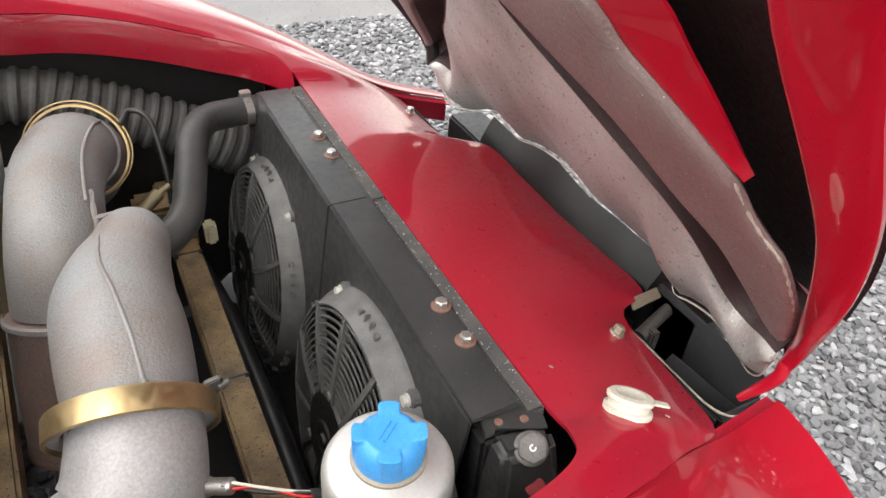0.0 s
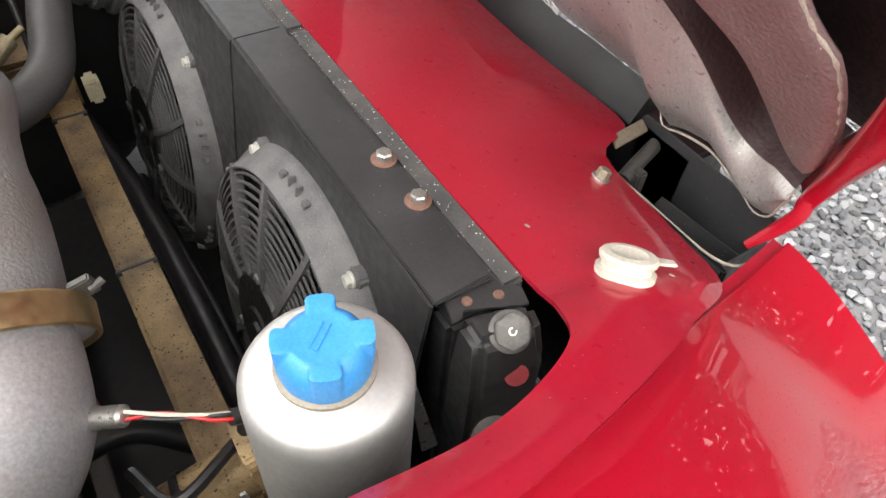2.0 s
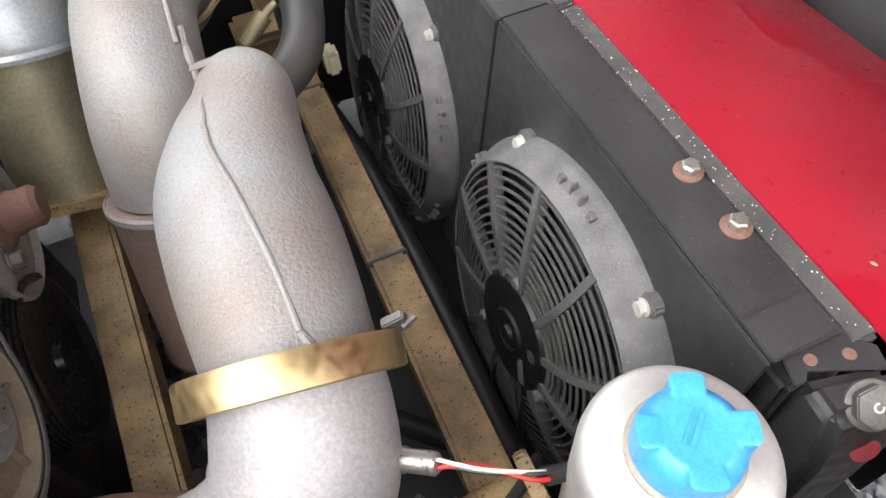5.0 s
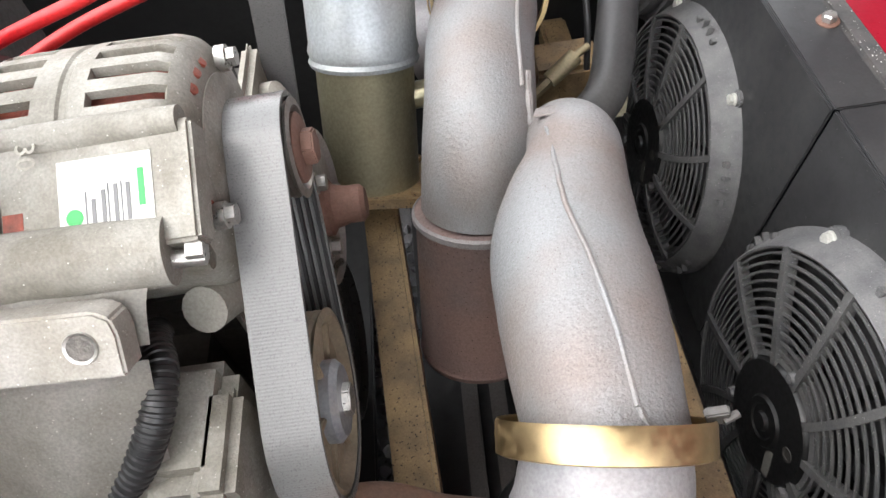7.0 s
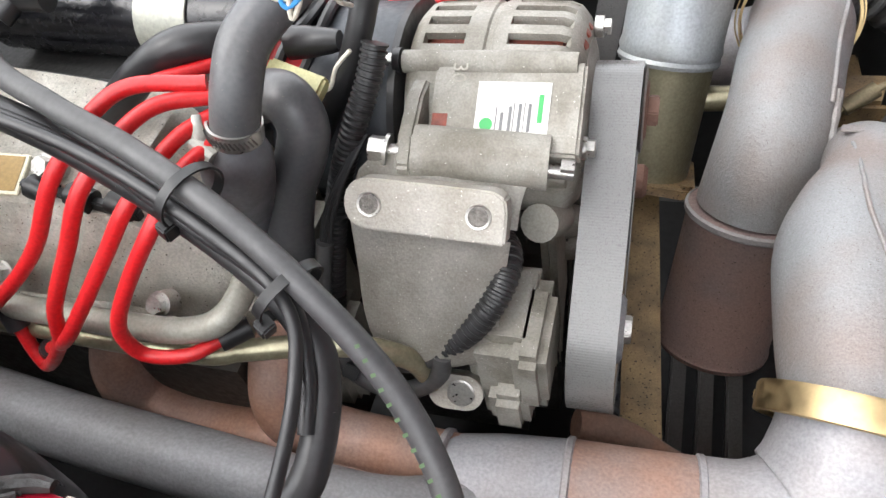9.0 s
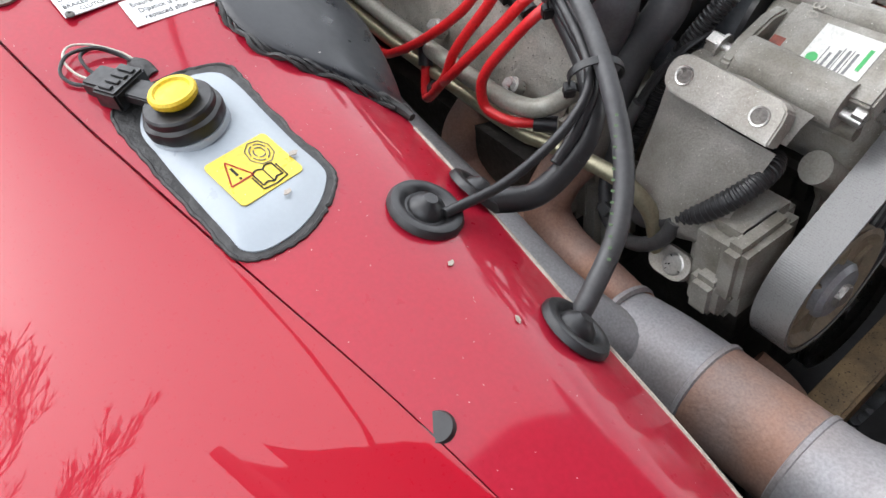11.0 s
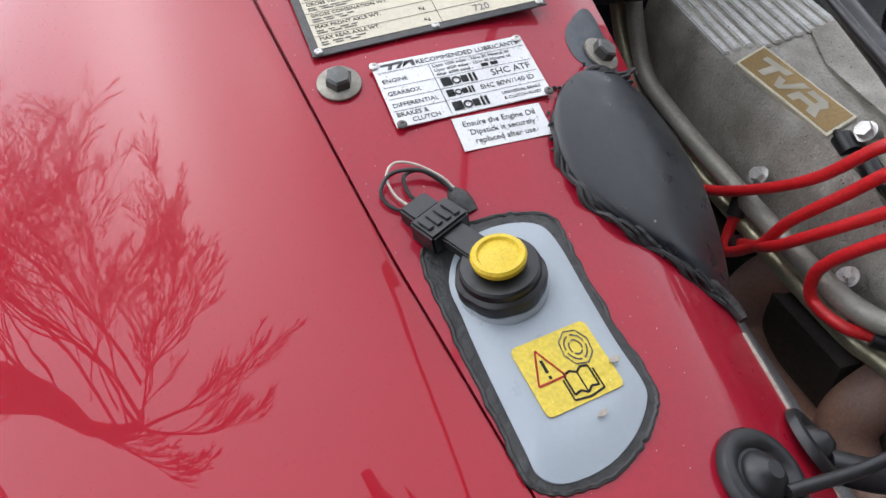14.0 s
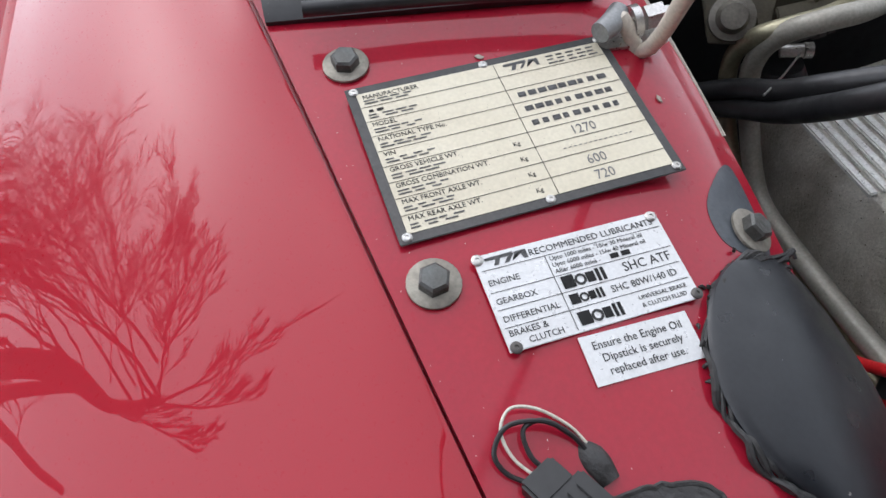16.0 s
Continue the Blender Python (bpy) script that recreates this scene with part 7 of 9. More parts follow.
# ---- hoses at the far side ----
duct = thing("air_duct", "grey ribbed flexible air duct along the far wing", "duct", (-0.2, 0.80, 0.5))
bm = bmesh.new()
tube(bm, [(-0.80, 0.80, 0.63), (-0.55, 0.80, 0.635), (-0.335, 0.80, 0.615), (-0.234, 0.795, 0.580), (-0.119, 0.785, 0.530), (-0.02, 0.775, 0.475), (0.03, 0.77, 0.44)], 0.043, 24, 14, ripple=0.055, ripple_step=0.020)
part("duct", bm, surface("grey_duct", (0.065, 0.065, 0.066), (0.11, 0.107, 0.103), rough=0.65, grain=120, blotch=14, bump=0.2), duct)
top_hose = thing("radiator_hose", "thick grey rubber radiator hose with a steel clip", "hose", (-0.1, 0.6, 0.5))
bm = bmesh.new()
tube(bm, [(0.0, 0.708, 0.580), (-0.045, 0.700, 0.583), (-0.085, 0.675, 0.590), (-0.112, 0.625, 0.592), (-0.130, 0.565, 0.572), (-0.152, 0.505, 0.545), (-0.195, 0.470, 0.535), (-0.245, 0.465, 0.53)], 0.0215, 24, 10)
part("hose", bm, GREY_RUBBER, top_hose)
bm = bmesh.new()
lathe(bm, [(0.022, -0.006), (0.0235, -0.006), (0.0235, 0.006), (0.022, 0.006), (0.022, -0.006)], (-0.018, 0.706, 0.582), (1, 0.1, 0), 32, cap=False)
box(bm, -0.026, -0.010, 0.70, 0.714, 0.604, 0.612, 0.001)
part("clip_band", bm, STEEL, top_hose)
bm = bmesh.new()
tube(bm, [(-0.205, 0.535, 0.545), (-0.175, 0.55, 0.56)], 0.009, 14)
tube(bm, [(-0.225, 0.525, 0.535), (-0.205, 0.535, 0.545)], 0.006, 6)
tube(bm, [(-0.175, 0.55, 0.56), (-0.160, 0.556, 0.566)], 0.004, 10)
single("hose_union", bm, surface("dull_brass_fitting", (0.30, 0.25, 0.15), (0.2, 0.17, 0.11), rough=0.5, metal=0.6, grain=200, bump=0.2), "small brass pipe union by the far branch", "fitting")
hose([(-0.20, 0.60, 0.640), (-0.185, 0.615, 0.650), (-0.165, 0.60, 0.640), (-0.160, 0.57, 0.59), (-0.162, 0.55, 0.54)], 0.0035, "thin black sensor wire looping by the far branch", name="wire")
bm = bmesh.new()
box(bm, -0.21, -0.13, 0.60, 0.66, 0.42, 0.50, 0.006)
single("gearbox_bracket", bm, RAIL, "bronze steel bracket on the front rail", "bracket")
bm = bmesh.new()
box(bm, -0.125, -0.108, 0.560, 0.585, 0.45, 0.482, 0.004)
single("rail_stop", bm, surface("cream_rubber", (0.5, 0.46, 0.32), rough=0.5), "cream plastic stop by the front rail", "stop")
# dark pipes on the floor of the bay
for pts, r in (([(-0.115, 0.10, 0.36), (-0.112, 0.30, 0.35), (-0.118, 0.52, 0.35), (-0.14, 0.66, 0.37)], 0.014), ([(-0.10, 0.08, 0.29), (-0.09, 0.30, 0.29), (-0.10, 0.60, 0.29)], 0.009),
               ([(-0.36, 0.10, 0.30), (-0.30, 0.18, 0.34), (-0.22, 0.20, 0.34), (-0.15, 0.16, 0.30)], 0.012)):
    hose(pts, r, "black hose low down in the engine bay")
pan = thing("oil_pan", "dark ribbed steel tray low in the bay", "tray", (-0.30, 0.3, 0.20))
for k in range(3):
    bm = bmesh.new()
    beam(bm, (-0.34 + k * 0.035, 0.18, 0.22), (-0.335 + k * 0.035, 0.50, 0.22), 0.02, 0.02, 0.003)
    part("rib", bm, DARK_STEEL, pan)
bm = bmesh.new()
tube(bm, [(-0.435, 0.125, 0.545), (-0.40, 0.13, 0.53), (-0.36, 0.125, 0.50), (-0.33, 0.13, 0.46)], 0.013, 16)
single("oil_line", bm, surface("scorched_sleeve", (0.22, 0.12, 0.08), (0.12, 0.11, 0.10), rough=0.7, grain=200, blotch=25, bump=0.4), "scorched brown sleeved oil line", "hose")

# ---- what sits on the inner wing ----
def seat(x, y, xdir, w, h, lift=0.0006):
    """A pose for a flat plate of w by h centred over (x, y), just clear of the panel; x runs along the plate's lines of print."""
    p, n = drop(x, y)
    a = Vector((xdir[0], xdir[1], 0)).normalized()
    b = Vector((-a.y, a.x, 0))
    ends = [drop(x + a.x * i * w / 2, y + a.y * i * w / 2)[0] for i in (-1, 1)]
    tops = [drop(x + b.x * i * h / 2, y + b.y * i * h / 2)[0] for i in (-1, 1)]
    xa = (ends[1] - ends[0]).normalized()
    ya = (tops[1] - tops[0]).normalized()
    z = xa.cross(ya).normalized()
    ya = z.cross(xa)
    m = Matrix((xa, ya, z)).transposed().to_4x4()
    m.translation = p
    most = 0.0
    for i in range(-4, 5):
        for j in range(-4, 5):
            q = m @ Vector((i * w / 8, j * h / 8, 0))
            most = max(most, (drop(q.x, q.y)[0] - q).dot(z))
    m.translation = p + z * (most + lift)
    return m


def print_line(x0, y0, x1, y1, wide, m, parent, material=None, name="rule"):
    bm = bmesh.new()
    a, b = Vector((x0, y0, 0)), Vector((x1, y1, 0))
    d = (b - a).normalized()
    s = Vector((-d.y, d.x, 0)) * wide / 2
    v = [bm.verts.new(m @ (q + Vector((0, 0, 0.0003)))) for q in (a - s, b - s, b + s, a + s)]
    bm.faces.new(v)
    bmesh.ops.solidify(bm, geom=bm.faces[:], thickness=0.0001)
    return part(name, bm, material or INK, parent)


def bars(x, y, w, h, count, m, parent, material=None, seed=0):
    """Unreadable small print as short bars."""
    rr = random.Random(seed)
    q = x
    for k in range(count):
        e = q + w / count * (0.5 + 0.4 * rr.random())
        print_line(q, y, e, y, h, m, parent, material or INK_GREY, "print_bar")
        q = x + w * (k + 1) / count


def rivet(m, x, y, parent, r=0.0028, material=None):
    bm = bmesh.new()
    lathe(bm, [(r, 0), (r, 0.0006), (r * 0.7, 0.0013), (r * 0.35, 0.0013), (r * 0.3, 0.0008), (0, 0.0008)], m @ Vector((x, y, 0)), m.to_3x3() @ Vector((0, 0, 1)), 20)
    part("rivet", bm, material or STEEL, parent)


# type plate
W, H = 0.178, 0.116
m = seat(-0.8875, -0.1973, (-0.115, 1.0), W, H, 0.0012) @ Matrix.Diagonal((0.945, 0.965, 1, 1))
plate = thing("type_plate", "cream vehicle data plate with black border, riveted down", "plate", m.translation)
bm = bmesh.new()
box(bm, -W / 2, W / 2, -H / 2, H / 2, -0.0012, 0, 0.0004, m)
base = part("border", bm, surface("black_plate_border", (0.03, 0.03, 0.03), (0.09, 0.085, 0.08), rough=0.5, grain=200, bump=0.1), plate)
bm = bmesh.new()
box(bm, -W / 2 + 0.006, W / 2 - 0.006, -H / 2 + 0.006, H / 2 - 0.006, 0, 0.0003, 0, m)
field = part("field", bm, CREAM, plate)
mm = m @ Matrix.Translation((0, 0, 0.0003))
up = mm @ Matrix.Translation((0, 0, 0.0002))
x0, x1, xm = -W / 2 + 0.006, W / 2 - 0.006, 0.008
ROWS = [("MANUFACTURER", None), ("MARK", None), ("MODEL", 0), ("NATIONAL TYPE No.", 0), ("VIN", 0), ("GROSS VEHICLE WT.", "1270"), ("GROSS COMBINATION WT.", "-"), ("MAX FRONT AXLE WT.", "600"), ("MAX REAR AXLE WT.", "720")]
top = H / 2 - 0.006
step = (H - 0.012) / len(ROWS)
for k, (word, value) in enumerate(ROWS):
    y = top - step * k
    if k:
        print_line(x0, y, x1, y, 0.0004, mm, field)
    if word == "MARK":
        bars(x0 + 0.004, y - 0.0035, 0.010, 0.002, 2, mm, field, INK, k)
    elif word != "MANUFACTURER":
        letters(word, up @ Matrix.Translation((x0 + 0.003, y - 0.0042, 0)), 0.0046, INK, field)
    else:
        letters(word, up @ Matrix.Translation((x0 + 0.003, y - 0.0052, 0)), 0.0046, INK, field)
    bars(x0 + 0.003, y - 0.0066, 0.034, 0.0010, 4, mm, field, INK_GREY, k)
    bars(x0 + 0.003, y - 0.0088, 0.030, 0.0010, 3, mm, field, INK_GREY, k + 20)
    if k >= 5:
        letters("Kg", up @ Matrix.Translation((xm - 0.012, y - 0.0075, 0)), 0.0042, INK, field)
    if value == 0:
        bars(xm + 0.006, y - 0.0055, 0.062, 0.0040, 9, mm, field, INK_GREY, k + 3)
    elif value == "-":
        for i in range(14):
            print_line(xm + 0.016 + i * 0.0034, y - 0.006, xm + 0.018 + i * 0.0034, y - 0.006, 0.0006, mm, field, INK_GREY, "print_bar")
    elif value:
        letters(value, up @ Matrix.Translation((xm + 0.026, y - 0.009, 0)), 0.0095, INK_GREY, field, wide=0.9)
print_line(xm, top, xm, -H / 2 + 0.006, 0.0004, mm, field)
for poly in ([(0.0, 0.0), (0.016, 0.0005), (0.015, -0.002), (0.009, -0.002), (0.007, -0.006), (0.004, -0.006), (0.006, -0.002), (0.0, -0.002)], [(0.010, -0.006), (0.013, -0.0025), (0.017, 0.0), (0.012, -0.006)], [(0.015, -0.006), (0.017, -0.002), (0.021, -0.002), (0.022, -0.006), (0.024, -0.006), (0.024, 0.0), (0.018, 0.0)]):
    bm = bmesh.new()
    bm.faces.new([bm.verts.new(up @ Vector((xm + 0.006 + x, top - 0.002 + y, 0))) for x, y in poly])
    bmesh.ops.solidify(bm, geom=bm.faces[:], thickness=0.0001)
    part("emblem_shape", bm, INK_GREY, field)
for k in range(3):
    bars(xm + 0.036, top - 0.003 - 0.003 * k, 0.036, 0.0012, 5, mm, field, INK_GREY, k + 50)
for x in (-W / 2 + 0.005, 0.002, W / 2 - 0.005):
    for y in (-H / 2 + 0.004, H / 2 - 0.004):
        rivet(m, x, y, plate)

# lubricant plate
W, H = 0.1145, 0.0635
m = seat(-0.7943, -0.1859, (-0.130, 1.0), W, H, 0.0012) @ Matrix.Diagonal((0.935, 0.85, 1, 1))
lub = thing("lubricant_plate", "silver lubricants plate with black print, riveted down", "plate", m.translation)
bm = bmesh.new()
box(bm, -W / 2, W / 2, -H / 2, H / 2, -0.001, 0, 0.0003, m)
field = part("sheet", bm, SILVER_PLATE, lub)
up = m @ Matrix.Translation((0, 0, 0.0002))
xl, xm = -W / 2 + 0.002, -0.018
letters("RECOMMENDED LUBRICANTS", up @ Matrix.Translation((-0.026, H / 2 - 0.0085, 0)), 0.0062, INK, field, wide=0.93)
for y in (H / 2 - 0.011, H / 2 - 0.026, H / 2 - 0.0375, H / 2 - 0.049):
    print_line(xl, y, W / 2 - 0.002, y, 0.0004, m, field)
print_line(xm, H / 2 - 0.011, xm, -H / 2 + 0.002, 0.0004, m, field)
for word, y in (("ENGINE", 0.0215), ("GEARBOX", 0.034), ("DIFFERENTIAL", 0.0455), ("BRAKES &", 0.0545), ("CLUTCH", 0.0608)):
    letters(word, up @ Matrix.Translation((xl + (0.010 if word == "CLUTCH" else 0.001), H / 2 - y, 0)), 0.0056, INK, field, wide=0.92)
for k, word in enumerate(("Upto 1000 miles - 10/w 30 Mineral oil", "Upto 6000 miles - 15/w 40 Mineral oil", "After 6000 miles -")):
    letters(word, up @ Matrix.Translation((xm + 0.002, H / 2 - 0.0152 - 0.0045 * k, 0)), 0.0043, INK, field, wide=0.88)
bars(xm + 0.036, H / 2 - 0.0225, 0.014, 0.0034, 2, m, field, INK, 5)


def emblem(x, y, h, count):
    for k in range(count):
        w = h * (0.85 if k == 0 else (0.25 if k > 2 else 0.6))
        if k == 1:
            bm = bmesh.new()
            lathe(bm, [(h * 0.22, 0.0003), (h * 0.38, 0.0003), (h * 0.38, 0.0004), (h * 0.22, 0.0004)], m @ Vector((x + w / 2, y, 0)), m.to_3x3() @ Vector((0, 0, 1)), 20, cap=False)
            part("emblem_shape", bm, INK, field)
        else:
            print_line(x, y + (0 if k else h * 0.05), x + w, y + (0 if k else h * 0.05), h * (1 if k != 2 else 0.8), m, field, INK, "emblem_shape")
        x += w + h * 0.12


emblem(xm + 0.003, H / 2 - 0.0318, 0.0085, 5)
letters("SHC ATF", up @ Matrix.Translation((xm + 0.040, H / 2 - 0.0345, 0)), 0.0088, INK, field, wide=0.88)
emblem(xm + 0.003, H / 2 - 0.0432, 0.0066, 5)
letters("SHC 80W/140 ID", up @ Matrix.Translation((xm + 0.0275, H / 2 - 0.0455, 0)), 0.0066, INK, field, wide=0.86)
emblem(xm + 0.003, H / 2 - 0.0562, 0.0085, 5)
letters("UNIVERSAL BRAKE", up @ Matrix.Translation((xm + 0.040, H / 2 - 0.0545, 0)), 0.0040, INK, field, wide=0.9)
letters("& CLUTCH FLUID", up @ Matrix.Translation((xm + 0.040, H / 2 - 0.0595, 0)), 0.0040, INK, field, wide=0.9)
for poly in ([(0.0, 0.0), (0.017, 0.0005), (0.016, -0.002), (0.009, -0.002), (0.007, -0.006), (0.004, -0.006), (0.006, -0.002), (0.0, -0.002)], [(0.010, -0.006), (0.013, -0.0025), (0.018, 0.0), (0.013, -0.006)], [(0.015, -0.006), (0.017, -0.002), (0.021, -0.002), (0.022, -0.006), (0.0245, -0.006), (0.0245, 0.0), (0.018, 0.0)]):
    bm = bmesh.new()
    bm.faces.new([bm.verts.new(up @ Vector((xl + 0.004 + x, H / 2 - 0.003 + y, 0))) for x, y in poly])
    bmesh.ops.solidify(bm, geom=bm.faces[:], thickness=0.0001)
    part("emblem_shape", bm, INK_GREY, field)
for x, y in ((-W / 2 + 0.002, H / 2 - 0.003), (W / 2 - 0.004, H / 2 - 0.003), (-W / 2 + 0.004, -H / 2 + 0.002), (W / 2 - 0.002, -H / 2 + 0.003)):
    rivet(m, x, y, lub, 0.0032, DARK_STEEL if y < 0 else STEEL)

# dipstick sticker
W, H = 0.0655, 0.0285
m = seat(-0.7566, -0.1712, (-0.11, 1.0), W, H, 0.0006) @ Matrix.Diagonal((0.92, 0.895, 1, 1))
st = thing("dipstick_sticker", "silver sticker with three lines of black print", "sticker", m.translation)
bm = bmesh.new()
box(bm, -W / 2, W / 2, -H / 2, H / 2, -0.0006, 0, 0, m)
field = part("sheet", bm, SILVER_PLATE, st)
for k, word in enumerate(("Ensure the Engine Oil", "Dipstick is securely", "replaced after use.")):
    letters(word, m @ Matrix.Translation((0, H / 2 - 0.0088 - 0.0076 * k, 0.0002)), 0.0067, INK, field, align="CENTER", wide=0.92)

# body bolts
for x, y, sp in ((-0.955, -0.2815, 0.2), (-0.804, -0.2633, 0.6), (-0.818, -0.079, 0.9)):
    p, n = drop(x, y)
    hex_bolt("body_bolt", p + n * 0.0008, n, 0.0172, "dull grey hexagon bolt on a wide dirty washer", 0.0142, surface("dull_zinc_bolt", (0.13, 0.135, 0.13), (0.07, 0.065, 0.055), rough=0.45, metal=0.6, grain=300, blotch=90, bump=0.3), surface("dirty_washer", (0.32, 0.30, 0.25), (0.13, 0.11, 0.09), rough=0.5, metal=0.5, grain=200, blotch=70, bump=0.2), tall=0.42, spin=sp)["group"] = "wing bolts"


def patch(name, outline, lift, material, parent, label="", rings=6, tree=None, skirt=0.003):
    """A pad that follows the panel: outline in plan, lift(s) its height from rim (0) to centre (1)."""
    pts = spline(outline, 6, closed=True)
    c = sum(pts) / len(pts)
    bm = bmesh.new()
    rows = [[(p[0], p[1], drop(p[0], p[1])[0].z - skirt) for p in pts]]
    for k in range(rings):
        s = k / rings
        row = []
        for p in pts:
            q = p + (c - p) * s
            row.append((q[0], q[1], drop(q[0], q[1])[0].z + lift(s)))
        rows.append(row)
    vs = add_grid(bm, rows, close_v=True)
    cz = drop(c[0], c[1])[0].z + lift(1)
    mid = bm.verts.new((c[0], c[1], cz))
    for i in range(len(pts)):
        bm.faces.new((vs[-1][i], vs[-1][(i + 1) % len(pts)], mid))
    return part(name, bm, material, parent, label)


smear = thing("sealant_patch", "blue-grey sealant smeared round a bolt", "sealant", drop(-0.825, -0.08)[0])
patch("smear", [(-0.862, -0.069), (-0.845, -0.090), (-0.828, -0.101), (-0.810, -0.100), (-0.803, -0.088), (-0.806, -0.071), (-0.830, -0.066)], lambda s: 0.0004 + 0.0008 * min(s * 5, 1), surface("blue_grey_sealant", (0.05, 0.058, 0.068), (0.09, 0.10, 0.11), rough=0.5, grain=120, bump=0.3), smear)

# brake fluid reservoir
res = thing("brake_fluid_reservoir", "milky plastic fluid reservoir sealed into the wing", "reservoir", (-0.62, -0.195, 0.80))
RIM = [(-0.681, -0.244), (-0.692, -0.229), (-0.697, -0.205), (-0.697, -0.180), (-0.690, -0.163), (-0.665, -0.1605), (-0.625, -0.1570), (-0.590, -0.1515), (-0.575, -0.1545), (-0.560, -0.169), (-0.549, -0.188), (-0.547, -0.211), (-0.553, -0.2265), (-0.570, -0.2310), (-0.614, -0.2370), (-0.650, -0.2420)]
TOP = [(-0.662, -0.234), (-0.682, -0.222), (-0.690, -0.200), (-0.688, -0.176), (-0.675, -0.1675), (-0.640, -0.1635), (-0.610, -0.1600), (-0.588, -0.1560), (-0.577, -0.1590), (-0.563, -0.172), (-0.5530, -0.190), (-0.5500, -0.211), (-0.556, -0.2225), (-0.570, -0.2250), (-0.613, -0.2305), (-0.640, -0.2330)]
patch("sealant_rim", RIM, lambda s: 0.0012 + 0.0006 * math.sin(9 * s), TAR, res, "black sealant round the reservoir")
patch("tank_top", TOP, lambda s: 0.0024 + 0.0035 * min(s * 4, 1), MILKY, res, "", 8)
rr = random.Random(3)
loop = spline(RIM, 14, closed=True)
bm = bmesh.new()
tube(bm, [(p[0] + rr.uniform(-1, 1) * 0.0008, p[1] + rr.uniform(-1, 1) * 0.0008, drop(p[0], p[1])[0].z + 0.0006) for p in loop[::2]] + [(loop[0][0], loop[0][1], drop(loop[0][0], loop[0][1])[0].z + 0.0006)], 0.0014, 6, 2)
part("sealant_bead", bm, TAR, res)
CAP = drop(-0.6530, -0.2071)[0]
CN = Vector((0.10, -0.06, 1)).normalized()
bm = bmesh.new()
lathe(bm, [(0.0250, 0.0), (0.0250, 0.003), (0.0243, 0.0045), (0.0230, 0.0045)], CAP + CN * 0.002, CN, 40)
part("neck", bm, MILKY, res)
bm = bmesh.new()
rows = []
f = Matrix.Translation(CAP) @ frame_of(CN)
for r, h, k in ((0.0228, 0.006, 0), (0.0240, 0.0075, 1), (0.0244, 0.0125, 1), (0.0240, 0.0150, 1), (0.0226, 0.0160, 0.4), (0.0218, 0.0165, 0), (0.0216, 0.0205, 0), (0.0204, 0.0218, 0), (0.016, 0.0222, 0)):
    rows.append([f @ Vector(((r + k * 0.0009 * (abs(math.sin(7 * math.pi * i / 96)) - 0.5)) * math.cos(2 * math.pi * i / 96), (r + k * 0.0009 * (abs(math.sin(7 * math.pi * i / 96)) - 0.5)) * math.sin(2 * math.pi * i / 96), h)) for i in range(96)])
vs = add_grid(bm, rows, close_v=True)
bm.faces.new(vs[-1])
screw = part("cap", bm, BLACK_PLASTIC, res, "ribbed black screw cap", 25)
bm = bmesh.new()
lathe(bm, [(0.0108, 0.022), (0.0108, 0.0245), (0.0143, 0.0255), (0.0148, 0.0288), (0.0136, 0.0304), (0.0114, 0.0304), (0.0104, 0.0288), (0.0085, 0.0290), (0.0045, 0.0300), (0, 0.0303)], CAP, CN, 40)
part("yellow_top", bm, YELLOW, screw, "yellow rubber top")
# level sensor plug
SD = Vector((-0.80, -0.42, 0)).normalized()
sm = Matrix.Translation(CAP + CN * 0.0205 + SD * 0.005) @ frame_of(CN, SD) @ Matrix.Scale(0.84, 4)
bm = bmesh.new()
box(bm, 0.004, 0.050, -0.0095, 0.0095, -0.004, 0.0045, 0.001, sm)
part("sensor_arm", bm, BLACK_PLASTIC, screw)
plug = thing("sensor_plug", "black sensor connector with looped wires on the cap", "connector", CAP)
bm = bmesh.new()
box(bm, 0.036, 0.060, -0.0165, 0.0165, -0.008, 0.0085, 0.0015, sm)
shell = part("shell", bm, BLACK_PLASTIC, plug)
bm = bmesh.new()
box(bm, 0.058, 0.076, -0.011, 0.012, -0.006, 0.0075, 0.0015, sm)
part("rear_shell", bm, BLACK_PLASTIC, plug)
for k in range(4):
    bm = bmesh.new()
    box(bm, 0.040 + k * 0.001, 0.055, -0.012 + k * 0.0068, -0.0075 + k * 0.0068, 0.0085, 0.0100, 0.0004, sm)
    part("ridge", bm, BLACK_PLASTIC, shell)
for pts, mt in (([(0.074, 0.006, 0.0), (0.086, 0.012, 0.004), (0.096, 0.010, 0.010), (0.100, -0.004, 0.014), (0.090, -0.020, 0.012), (0.078, -0.028, 0.004), (0.066, -0.030, -0.004)], BLACK_RUBBER),
                ([(0.074, 0.001, 0.0), (0.088, 0.004, 0.006), (0.101, 0.0, 0.013), (0.106, -0.012, 0.015), (0.098, -0.024, 0.010), (0.082, -0.032, 0.002), (0.070, -0.033, -0.003)], WHITE_PLASTIC),
                ([(0.074, -0.005, 0.0), (0.084, -0.004, 0.005), (0.094, -0.010, 0.011), (0.090, -0.022, 0.010), (0.076, -0.030, 0.0)], BLACK_RUBBER)):
    bm = bmesh.new()
    tube(bm, [sm @ Vector(p) for p in pts], 0.0008 if mt is WHITE_PLASTIC else 0.0012, 8, 10)
    part("wire", bm, mt, plug)
bm = bmesh.new()
tube(bm, [sm @ Vector((0.074, -0.031, -0.010)), sm @ Vector((0.062, -0.030, -0.010)), sm @ Vector((0.050, -0.028, -0.014))], [0.006, 0.0075, 0.006], 14)
part("wire_boot", bm, TAR, plug, "lumpy taped wire end")

